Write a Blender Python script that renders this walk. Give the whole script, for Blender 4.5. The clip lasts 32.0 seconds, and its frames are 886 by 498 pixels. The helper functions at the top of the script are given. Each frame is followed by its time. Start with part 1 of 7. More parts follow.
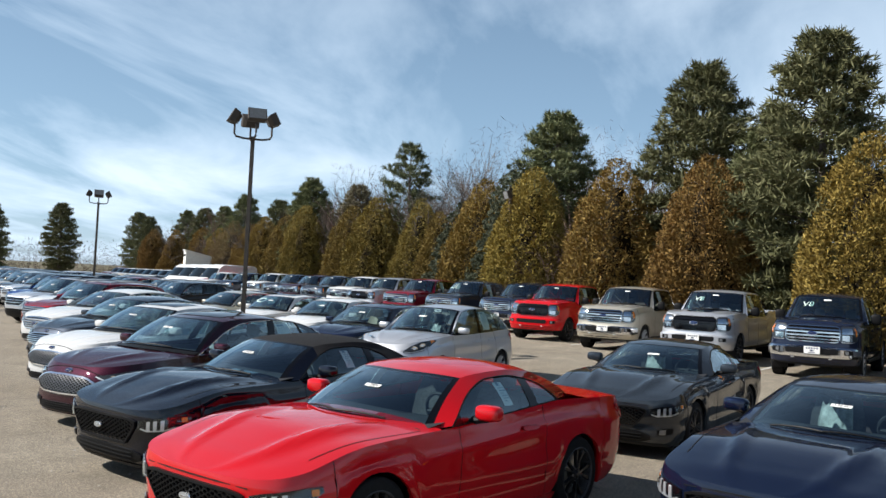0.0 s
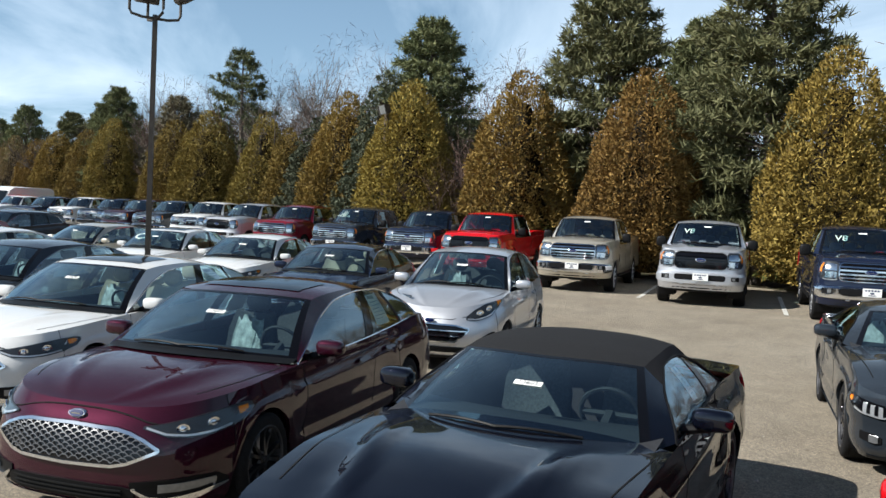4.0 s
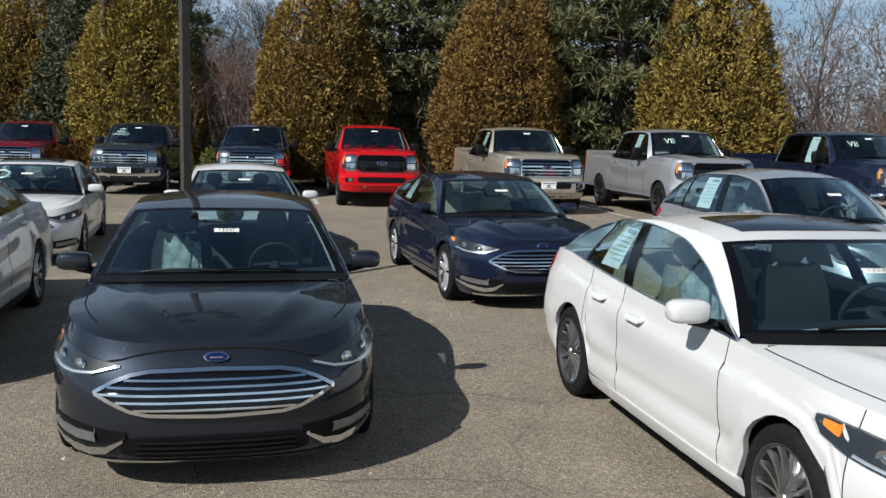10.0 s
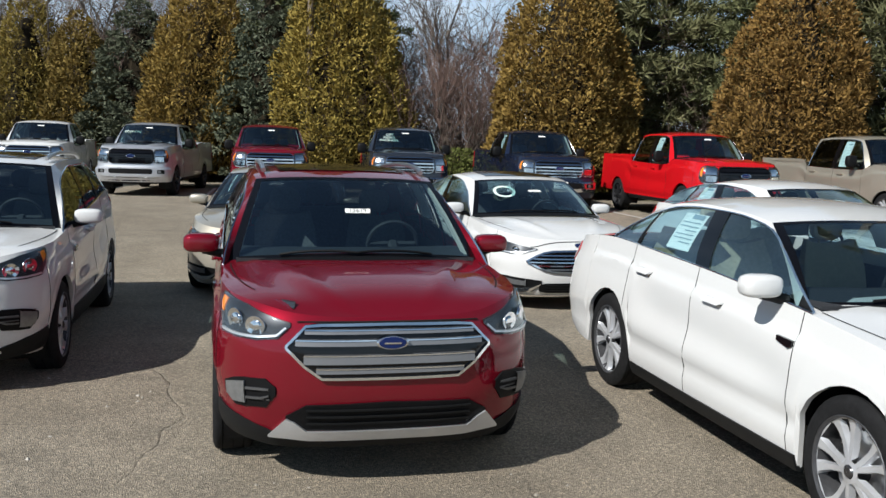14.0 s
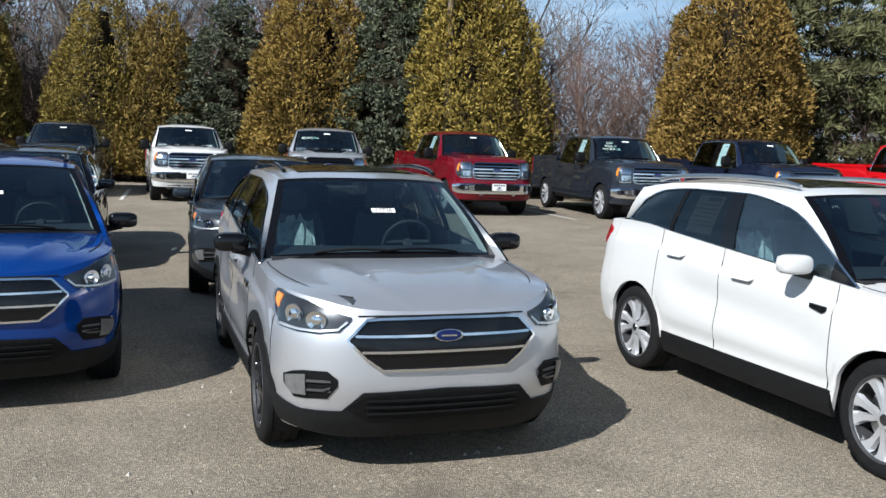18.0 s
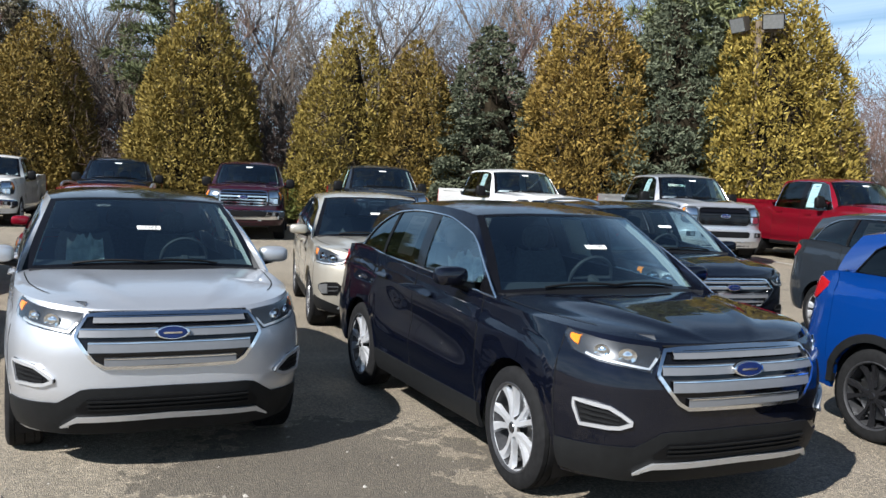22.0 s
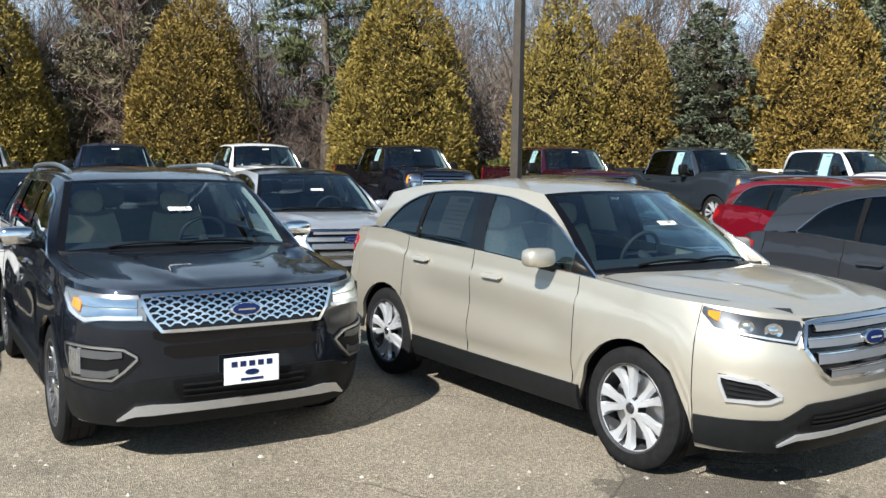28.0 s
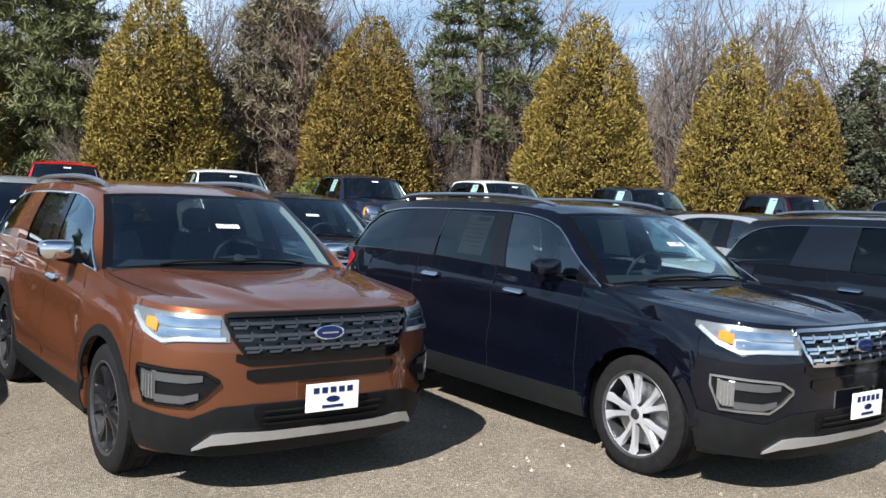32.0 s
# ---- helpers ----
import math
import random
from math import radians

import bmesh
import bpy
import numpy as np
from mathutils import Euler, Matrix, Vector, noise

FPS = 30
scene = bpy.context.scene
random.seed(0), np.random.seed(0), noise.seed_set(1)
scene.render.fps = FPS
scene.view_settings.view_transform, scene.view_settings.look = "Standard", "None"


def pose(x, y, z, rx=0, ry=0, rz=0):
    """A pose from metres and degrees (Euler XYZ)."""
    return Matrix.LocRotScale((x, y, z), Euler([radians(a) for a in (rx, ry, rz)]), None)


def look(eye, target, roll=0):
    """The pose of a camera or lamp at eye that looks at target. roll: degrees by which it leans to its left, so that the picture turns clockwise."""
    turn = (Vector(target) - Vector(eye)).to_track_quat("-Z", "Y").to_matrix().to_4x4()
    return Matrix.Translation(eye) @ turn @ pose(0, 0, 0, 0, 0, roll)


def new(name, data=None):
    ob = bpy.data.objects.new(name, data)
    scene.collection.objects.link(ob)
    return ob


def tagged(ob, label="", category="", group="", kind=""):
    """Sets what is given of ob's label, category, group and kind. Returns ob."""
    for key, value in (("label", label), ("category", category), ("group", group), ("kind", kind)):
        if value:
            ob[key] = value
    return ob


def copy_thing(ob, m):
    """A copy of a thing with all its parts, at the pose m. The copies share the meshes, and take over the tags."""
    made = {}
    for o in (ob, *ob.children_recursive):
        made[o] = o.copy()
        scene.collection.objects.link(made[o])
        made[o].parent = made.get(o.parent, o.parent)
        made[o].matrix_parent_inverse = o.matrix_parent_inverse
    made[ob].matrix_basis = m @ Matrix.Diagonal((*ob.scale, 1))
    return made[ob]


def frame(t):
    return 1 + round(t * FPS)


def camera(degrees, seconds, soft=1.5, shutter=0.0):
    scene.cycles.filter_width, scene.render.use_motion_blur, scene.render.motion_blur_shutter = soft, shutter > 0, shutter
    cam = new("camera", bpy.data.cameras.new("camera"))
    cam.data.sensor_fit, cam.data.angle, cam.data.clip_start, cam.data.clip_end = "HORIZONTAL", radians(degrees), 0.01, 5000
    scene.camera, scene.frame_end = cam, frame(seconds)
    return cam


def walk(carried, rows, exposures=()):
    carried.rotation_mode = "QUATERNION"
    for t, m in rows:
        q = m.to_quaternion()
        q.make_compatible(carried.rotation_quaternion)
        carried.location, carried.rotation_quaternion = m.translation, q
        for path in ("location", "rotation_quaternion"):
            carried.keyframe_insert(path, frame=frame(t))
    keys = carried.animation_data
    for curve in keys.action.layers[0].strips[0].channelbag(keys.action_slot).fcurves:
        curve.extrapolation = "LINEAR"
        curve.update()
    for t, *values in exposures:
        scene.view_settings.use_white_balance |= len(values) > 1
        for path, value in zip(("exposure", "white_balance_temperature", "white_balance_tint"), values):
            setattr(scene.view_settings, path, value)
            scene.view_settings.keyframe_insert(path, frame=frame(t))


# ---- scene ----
cam = camera(52.9, 32.0)
PATH = [
    (0, (8.276, 15.997, 2.117), (6.282, 15.855, 2.187), 2.8),
    (0.5, (8.003, 15.691, 2.227), (6.005, 15.729, 2.311), 3.0),
    (1, (7.717, 15.132, 2.345), (5.724, 15.286, 2.373), 1.3),
    (1.5, (7.065, 14.551, 2.304), (5.074, 14.743, 2.289), 0.3),
    (2, (6.228, 14.065, 2.27), (4.242, 14.295, 2.229), 0.6),
    (2.5, (5.426, 13.525, 2.232), (3.444, 13.786, 2.19), 1.4),
    (3, (4.495, 12.977, 2.205), (2.514, 13.246, 2.167), 1.9),
    (3.5, (3.773, 12.391, 2.176), (1.795, 12.682, 2.126), 2.1),
    (5.5, (1.358, 9.691, 2.064), (-0.546, 10.276, 1.887), 4.1),
    (6, (0.688, 9.142, 2.029), (-1.199, 9.783, 1.857), 3.7),
    (6.5, (-0.079, 8.515, 2.021), (-1.939, 9.227, 1.841), 4.4),
    (7, (-0.826, 7.902, 1.953), (-2.658, 8.686, 1.78), 4.5),
    (7.5, (-1.246, 7.369, 1.924), (-3.055, 8.202, 1.744), 3.2),
    (8, (-1.919, 6.804, 1.876), (-3.679, 7.735, 1.693), 2.3),
    (8.5, (-2.568, 6.272, 1.906), (-4.273, 7.297, 1.699), 2.2),
    (9, (-3.293, 5.717, 1.92), (-4.941, 6.826, 1.693), 1.7),
    (9.5, (-4.258, 5.156, 1.879), (-5.838, 6.355, 1.626), 0.6),
    (10, (-5.09, 4.545, 1.891), (-6.613, 5.817, 1.645), 1.3),
    (10.5, (-6.029, 3.993, 1.91), (-7.608, 5.2, 1.684), 1.2),
    (11, (-6.97, 3.474, 1.849), (-8.542, 4.694, 1.651), 1.0),
    (11.5, (-7.79, 2.929, 1.844), (-9.318, 4.204, 1.647), 0.8),
    (12, (-8.643, 2.476, 1.81), (-10.137, 3.789, 1.602), 0.8),
    (12.5, (-9.443, 1.964, 1.78), (-10.937, 3.275, 1.56), 1.2),
    (13, (-10.291, 1.445, 1.795), (-11.804, 2.73, 1.547), 0.8),
    (13.5, (-11.151, 0.865, 1.779), (-12.668, 2.144, 1.529), 1.7),
    (14, (-11.935, 0.276, 1.779), (-13.465, 1.542, 1.543), 1.7),
    (14.5, (-12.859, -0.293, 1.738), (-14.39, 0.974, 1.518), 2.0),
    (15, (-13.742, -0.879, 1.742), (-15.261, 0.404, 1.529), 1.8),
    (15.5, (-14.596, -1.463, 1.729), (-16.101, -0.161, 1.533), 2.2),
    (17.5, (-17.83, -3.943, 1.723), (-19.254, -2.553, 1.514), 2.2),
    (18, (-18.465, -4.586, 1.725), (-19.842, -3.153, 1.498), 1.9),
    (18.5, (-19.395, -5.079, 1.697), (-20.72, -3.601, 1.453), 1.8),
    (19, (-20.328, -5.698, 1.702), (-21.61, -4.182, 1.46), 3.0),
    (19.5, (-21.254, -6.261, 1.726), (-22.551, -4.755, 1.504), 3.5),
    (20, (-22.19, -6.791, 1.718), (-23.535, -5.324, 1.532), 2.7),
    (20.5, (-23.036, -7.448, 1.754), (-24.433, -6.026, 1.59), 1.8),
    (21, (-24.027, -7.934, 1.732), (-25.451, -6.537, 1.582), 1.3),
    (21.5, (-24.868, -8.52, 1.699), (-26.291, -7.122, 1.558), 1.9),
    (22, (-25.765, -9.024, 1.683), (-27.184, -7.623, 1.536), 2.2),
    (22.5, (-26.628, -9.555, 1.69), (-28.044, -8.152, 1.531), 2.4),
    (23, (-27.368, -10.182, 1.711), (-28.813, -8.809, 1.549), 2.0),
    (23.5, (-28.15, -10.734, 1.707), (-29.597, -9.363, 1.549), 1.6),
    (24, (-29.071, -11.23, 1.69), (-30.475, -9.815, 1.531), 1.6),
    (24.5, (-29.973, -11.724, 1.672), (-31.341, -10.274, 1.509), 1.3),
    (26.5, (-33.133, -14.366, 1.626), (-34.371, -12.808, 1.429), 1.2),
    (27, (-33.89, -15.127, 1.639), (-35.1, -13.545, 1.454), 0.8),
    (27.5, (-34.82, -15.649, 1.613), (-36.017, -14.057, 1.435), 0.8),
    (28, (-35.696, -16.217, 1.631), (-36.867, -14.608, 1.435), 0.9),
    (28.5, (-36.571, -16.789, 1.612), (-37.72, -15.165, 1.412), 1.0),
    (29, (-37.352, -17.476, 1.606), (-38.493, -15.845, 1.414), 0.4),
    (29.5, (-38.156, -18.038, 1.546), (-39.301, -16.407, 1.375), 0.9),
    (30, (-38.86, -18.713, 1.545), (-40.007, -17.083, 1.386), 0.9),
    (30.5, (-39.548, -19.426, 1.549), (-40.708, -17.804, 1.399), 1.1),
    (31, (-40.352, -19.896, 1.506), (-41.495, -18.26, 1.375), 1.8),
    (31.5, (-41.204, -20.395, 1.487), (-42.287, -18.718, 1.371), 2.7),
    (32, (-42.11, -20.842, 1.492), (-43.171, -19.151, 1.378), 2.9),
]
EXPOSURES = [(0, 0.61, 6480, 10), (3, 0.61, 6450, 9), (5, 0.69, 6350, 8), (6.5, 0.71, 6350, 8), (8, 0.54, 6350, 8), (9, 0.29, 6350, 8), (10, 0.13, 6350, 9), (11, 0.39, 6300, 8), (12, 0.31, 6300, 7), (13.5, 0.21, 6300, 9), (15, 0.57, 6250, 8), (18, 0.49, 6080, 9), (20, 0.77, 6130, 9), (22, 0.81, 6200, 10), (24, 0.69, 6300, 9), (27, 0.93, 6300, 7), (29, 0.81, 6370, 9), (32, 0.85, 6300, 11)]
walk(cam, [(t, look(eye, target, roll)) for t, eye, target, roll in PATH], EXPOSURES)

# ---- light ----
SUN_AZ, SUN_EL = radians(174), radians(40)  # azimuth from +y towards +x, of the sun itself
world = bpy.data.worlds.new("sky")
scene.world = world
world.use_nodes = True
wt = world.node_tree
wt.nodes.clear()
sky = wt.nodes.new("ShaderNodeTexSky")
sky.sky_type, sky.sun_disc, sky.sun_elevation, sky.sun_rotation = "NISHITA", False, SUN_EL, SUN_AZ
sky.air_density, sky.dust_density, sky.ozone_density = 1.0, 0.05, 1.2
wco = wt.nodes.new("ShaderNodeTexCoord")
sep = wt.nodes.new("ShaderNodeSeparateXYZ")
wt.links.new(wco.outputs["Generated"], sep.inputs[0])


def wmath(op, a, b=0.0, c=0.0):
    n = wt.nodes.new("ShaderNodeMath")
    n.operation = op
    for i, v in enumerate((a, b, c)):
        if isinstance(v, (int, float)):
            n.inputs[i].default_value = v
        else:
            wt.links.new(v, n.inputs[i])
    return n.outputs[0]


# thin streaks of high cloud on a flat layer far above
zz = wmath("ADD", wmath("MAXIMUM", sep.outputs["Z"], 0.0), 0.10)
com = wt.nodes.new("ShaderNodeCombineXYZ")
wt.links.new(wmath("DIVIDE", sep.outputs["X"], zz), com.inputs[0])
wt.links.new(wmath("DIVIDE", sep.outputs["Y"], zz), com.inputs[1])
cmap = wt.nodes.new("ShaderNodeMapping")
cmap.inputs["Rotation"].default_value = (0, 0, radians(25))
cmap.inputs["Scale"].default_value = (0.5, 1.1, 1)
wt.links.new(com.outputs[0], cmap.inputs[0])
cn = wt.nodes.new("ShaderNodeTexNoise")
cn.inputs["Scale"].default_value, cn.inputs["Detail"].default_value, cn.inputs["Roughness"].default_value = 0.9, 7, 0.56
cn.inputs["Distortion"].default_value = 0.5
wt.links.new(cmap.outputs[0], cn.inputs["Vector"])
cr = wt.nodes.new("ShaderNodeValToRGB")
cr.color_ramp.elements[0].position, cr.color_ramp.elements[1].position = 0.40, 0.68
wt.links.new(cn.outputs["Fac"], cr.inputs[0])
mixc = wt.nodes.new("ShaderNodeMix")
mixc.data_type = "RGBA"
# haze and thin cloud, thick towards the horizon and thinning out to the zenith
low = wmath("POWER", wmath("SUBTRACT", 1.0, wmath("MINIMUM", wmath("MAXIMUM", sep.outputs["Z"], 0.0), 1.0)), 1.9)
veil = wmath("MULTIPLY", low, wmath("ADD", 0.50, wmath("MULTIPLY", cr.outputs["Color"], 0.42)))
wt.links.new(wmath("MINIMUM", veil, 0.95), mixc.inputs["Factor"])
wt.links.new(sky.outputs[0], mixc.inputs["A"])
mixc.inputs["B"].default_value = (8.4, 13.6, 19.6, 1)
white = wt.nodes.new("ShaderNodeMix")
white.data_type = "RGBA"
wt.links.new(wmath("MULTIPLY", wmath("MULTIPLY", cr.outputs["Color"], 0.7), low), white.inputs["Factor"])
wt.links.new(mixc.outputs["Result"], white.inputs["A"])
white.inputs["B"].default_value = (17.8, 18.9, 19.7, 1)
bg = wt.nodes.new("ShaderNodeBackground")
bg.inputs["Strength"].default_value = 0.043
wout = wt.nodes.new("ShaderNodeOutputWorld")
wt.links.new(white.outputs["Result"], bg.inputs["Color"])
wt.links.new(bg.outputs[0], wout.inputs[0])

sun = new("sun", bpy.data.lights.new("sun", "SUN"))
sun.data.energy, sun.data.angle, sun.data.color = 5.0, radians(0.53), (1.0, 0.965, 0.91)
sun.matrix_basis = look((0, 0, 0), (-math.sin(SUN_AZ) * math.cos(SUN_EL), -math.cos(SUN_AZ) * math.cos(SUN_EL), -math.sin(SUN_EL)))

# ---- materials ----
class Mat:
    """A node material in a few words."""

    def __init__(self, name):
        self.mat = bpy.data.materials.new(name)
        self.mat.use_nodes = True
        self.t = self.mat.node_tree
        self.bsdf = self.t.nodes["Principled BSDF"]

    def node(self, kind, **inputs):
        n = self.t.nodes.new(kind)
        for k, v in inputs.items():
            self.put(n.inputs[k.replace("_", " ")], v)
        return n

    def put(self, socket, v):
        if isinstance(v, bpy.types.NodeSocket):
            self.t.links.new(v, socket)
        else:
            socket.default_value = v

    def set(self, **kw):
        for k, v in kw.items():
            self.put(self.bsdf.inputs[k.replace("_", " ")], v)
        return self

    def noise(self, scale, detail=4, rough=0.55, vec=None):
        n = self.node("ShaderNodeTexNoise", Scale=scale, Detail=detail, Roughness=rough)
        self.t.links.new(vec or self.coord(), n.inputs["Vector"])
        return n.outputs["Fac"]

    def coord(self, which="Object"):
        return self.node("ShaderNodeTexCoord").outputs[which]

    def world(self):
        return self.node("ShaderNodeNewGeometry").outputs["Position"]

    def ramp(self, fac, *stops):
        n = self.node("ShaderNodeValToRGB")
        e = n.color_ramp.elements
        while len(e) < len(stops):
            e.new(0.5)
        for i, (p, c) in enumerate(stops):
            e[i].position, e[i].color = p, (*c, 1) if len(c) == 3 else c
        self.t.links.new(fac, n.inputs[0])
        return n.outputs["Color"]

    def mix(self, fac, a, b, blend="MIX"):
        n = self.node("ShaderNodeMix")
        n.data_type, n.blend_type = "RGBA", blend
        self.put(n.inputs["Factor"], fac)
        self.put(n.inputs["A"], a if isinstance(a, bpy.types.NodeSocket) else (*a, 1))
        self.put(n.inputs["B"], b if isinstance(b, bpy.types.NodeSocket) else (*b, 1))
        return n.outputs["Result"]

    def math(self, op, a, b=0.0):
        n = self.node("ShaderNodeMath")
        n.operation = op
        self.put(n.inputs[0], a), self.put(n.inputs[1], b)
        return n.outputs[0]

    def bump(self, height, strength=0.3, distance=0.01):
        n = self.node("ShaderNodeBump", Strength=strength, Distance=distance)
        self.t.links.new(height, n.inputs["Height"])
        self.t.links.new(n.outputs[0], self.bsdf.inputs["Normal"])
        return self


def plain(name, color, rough=0.5, metal=0.0, var=0.12, scale=18, bump=0.0, gloss=0.22):
    m = Mat(name)
    f = m.noise(scale, 5)
    lo, hi = [tuple(max(0, c * k) for c in color) for k in (1 - var, 1 + var)]
    m.set(Base_Color=m.ramp(f, (0.3, lo), (0.7, hi)), Roughness=rough, Metallic=metal, Specular_IOR_Level=gloss)
    if bump:
        m.bump(m.noise(scale * 6, 3), bump, 0.004)
    return m.mat


def make_paint():
    m = Mat("car_paint")
    info = m.node("ShaderNodeObjectInfo")
    flake = m.node("ShaderNodeTexVoronoi", Scale=900.0)
    m.t.links.new(m.coord(), flake.inputs["Vector"])
    dust = m.ramp(m.noise(2.2, 6, 0.6), (0.45, (0, 0, 0)), (0.8, (0.004, 0.004, 0.004)))
    fl = m.ramp(flake.outputs["Color"], (0.0, (0.86, 0.86, 0.86)), (1.0, (1.12, 1.12, 1.12)))
    base = m.mix(1.0, info.outputs["Color"], fl, "MULTIPLY")
    m.set(Base_Color=m.mix(dust, base, (0.42, 0.38, 0.32)), Metallic=info.outputs["Alpha"], Roughness=0.42, Specular_IOR_Level=0.0,
          Coat_Weight=1.0, Coat_Roughness=0.02, Coat_IOR=1.5)
    return m.mat


def make_glass(name, tint, alpha):
    """A thin pane: see-through and tinted, with a clear gloss."""
    m = Mat(name)
    m.t.nodes.remove(m.bsdf)
    tr = m.node("ShaderNodeBsdfTransparent", Color=(*tint, 1))
    gl = m.node("ShaderNodeBsdfGlossy", Color=(0.84, 0.96, 1.0, 1), Roughness=0.02)
    lw = m.node("ShaderNodeLayerWeight", Blend=0.5)
    fr = m.math("ADD", m.math("MULTIPLY", m.math("POWER", lw.outputs["Facing"], 3.6), 0.9), alpha)
    mx = m.node("ShaderNodeMixShader")
    m.t.links.new(fr, mx.inputs[0])
    m.t.links.new(tr.outputs[0], mx.inputs[1])
    m.t.links.new(gl.outputs[0], mx.inputs[2])
    m.t.links.new(mx.outputs[0], m.t.nodes["Material Output"].inputs["Surface"])
    return m.mat


def foliage(name, stops, rough=0.75, trans=0.15):
    m = Mat(name)
    geo = m.node("ShaderNodeNewGeometry")
    info = m.node("ShaderNodeObjectInfo")
    isl = geo.outputs["Random Per Island"]
    big = m.noise(0.55, 3)
    f = m.math("ADD", m.math("MULTIPLY", isl, 0.65), m.math("MULTIPLY", big, 0.5))
    col = m.ramp(m.math("SUBTRACT", f, 0.08), *stops)
    hue = m.node("ShaderNodeHueSaturation", Hue=m.math("ADD", m.math("MULTIPLY", info.outputs["Random"], 0.03), 0.485), Value=m.math("ADD", m.math("MULTIPLY", info.outputs["Random"], 0.3), 0.85))
    m.t.links.new(col, hue.inputs["Color"])
    m.set(Base_Color=hue.outputs[0], Roughness=rough, Specular_IOR_Level=0.25)
    return m.mat


PAINT = make_paint()
GLASS = make_glass("window_glass", (0.70, 0.86, 0.88), 0.165)
DARK_GLASS = make_glass("tinted_glass", (0.10, 0.11, 0.115), 0.05)
LAMP_GLASS = make_glass("lamp_glass", (0.93, 0.95, 0.96), 0.045)
BLACK = plain("black_plastic", (0.006, 0.006, 0.0065), 0.5, 0, 0.2, 30, 0.1, 0.14)
GLOSS_BLACK = plain("gloss_black", (0.004, 0.004, 0.005), 0.08, gloss=0.4)
CLAD = plain("cladding_plastic", (0.010, 0.0105, 0.011), 0.55, 0, 0.18, 14, 0.15, 0.16)
CHROME = plain("chrome", (0.82, 0.83, 0.84), 0.10, 1.0, 0.03)
SATIN = plain("satin_metal", (0.55, 0.56, 0.57), 0.32, 1.0, 0.05)
ALLOY = plain("alloy_rim", (0.60, 0.61, 0.63), 0.32, 0.55, 0.05)
SEAM = plain("panel_gap", (0.006, 0.006, 0.006), 0.9)
DARK_CHROME = plain("dark_chrome", (0.10, 0.10, 0.105), 0.25, 0.8, 0.1)
SILVER_TRIM = plain("silver_trim", (0.62, 0.63, 0.65), 0.30, 0.65, 0.04)
LAMP_SILVER = plain("bright_lamp_housing", (0.24, 0.245, 0.25), 0.3, 0.6, 0.15, 30)
BAR_SILVER = plain("grille_bar_silver", (0.21, 0.215, 0.225), 0.42, 0.45, 0.04)
MESH_GREY = plain("grey_grille_mesh", (0.16, 0.16, 0.165), 0.35, 0.6, 0.08)
FOG_GREY = plain("ribbed_fog_lens", (0.13, 0.133, 0.138), 0.3, 0.6, 0.08, 20)
LAMP_GREY = plain("lamp_housing", (0.05, 0.052, 0.056), 0.3, 0.6, 0.1)
DARK_ALLOY = plain("dark_rim", (0.03, 0.03, 0.033), 0.22, 0.6, 0.1)
BARREL = plain("wheel_barrel_metal", (0.10, 0.10, 0.105), 0.45, 0.7, 0.2, 20)
RUBBER = plain("tyre_rubber", (0.013, 0.013, 0.0135), 0.82, 0, 0.25, 24, 0.3, 0.12)
BADGE_BLUE = plain("badge_blue", (0.008, 0.017, 0.075), 0.15)
RED_LENS = plain("red_lens", (0.36, 0.008, 0.012), 0.12)
AMBER = plain("amber_lens", (0.85, 0.24, 0.015), 0.15)
CLOTH = plain("seat_cloth", (0.075, 0.076, 0.08), 0.9, 0, 0.3, 60, 0.3)
TAN_CLOTH = plain("beige_seat_leather", (0.42, 0.36, 0.27), 0.6, 0, 0.12, 40, 0.15)
DASH = plain("dashboard_plastic", (0.030, 0.031, 0.034), 0.7, 0, 0.2, 40, 0.2)
LINER = plain("roof_liner", (0.45, 0.43, 0.40), 0.95, 0, 0.05, 60)
PAPER = plain("white_paper", (0.80, 0.80, 0.77), 0.7, 0, 0.04, 6)
INK = plain("black_ink", (0.015, 0.015, 0.02), 0.6)
SHEET_INK = plain("faded_print", (0.26, 0.33, 0.38), 0.6)
BLUE_INK = plain("blue_ink", (0.012, 0.02, 0.08), 0.5)
FILM = plain("seat_cover_film", (0.36, 0.40, 0.39), 0.3, 0, 0.45, 14, 0.8)
CHALK = plain("window_marker", (0.66, 0.80, 0.72), 0.8)
SOFT_TOP = plain("soft_top_canvas", (0.012, 0.012, 0.013), 0.9, 0, 0.25, 60, 0.3)

# ---- meshes, and the shells of cars ----
CURVES = {}


def smooth_curve(pts, x):
    """Monotone cubic through pts (rising first values), at x."""
    c = CURVES.get(id(pts))
    if c is None:
        px, py = [float(p[0]) for p in pts], [float(p[1]) for p in pts]
        d = [(py[i + 1] - py[i]) / (px[i + 1] - px[i]) for i in range(len(px) - 1)]
        m = [d[0]] + [2 * d[i - 1] * d[i] / (d[i - 1] + d[i]) if d[i - 1] * d[i] > 0 else 0.0 for i in range(1, len(d))] + [d[-1]]
        c = CURVES[id(pts)] = (pts, px, py, m)
    if isinstance(x, np.ndarray) and x.ndim:
        return np.array([smooth_curve(pts, float(v)) for v in x])
    _, px, py, m = c
    x = min(max(float(x), px[0]), px[-1])
    i = 0
    while i < len(px) - 2 and x >= px[i + 1]:
        i += 1
    h = px[i + 1] - px[i]
    t = (x - px[i]) / h
    return ((2 * t**3 - 3 * t**2 + 1) * py[i] + (t**3 - 2 * t**2 + t) * h * m[i] + (-2 * t**3 + 3 * t**2) * py[i + 1] + (t**3 - t**2) * h * m[i + 1])


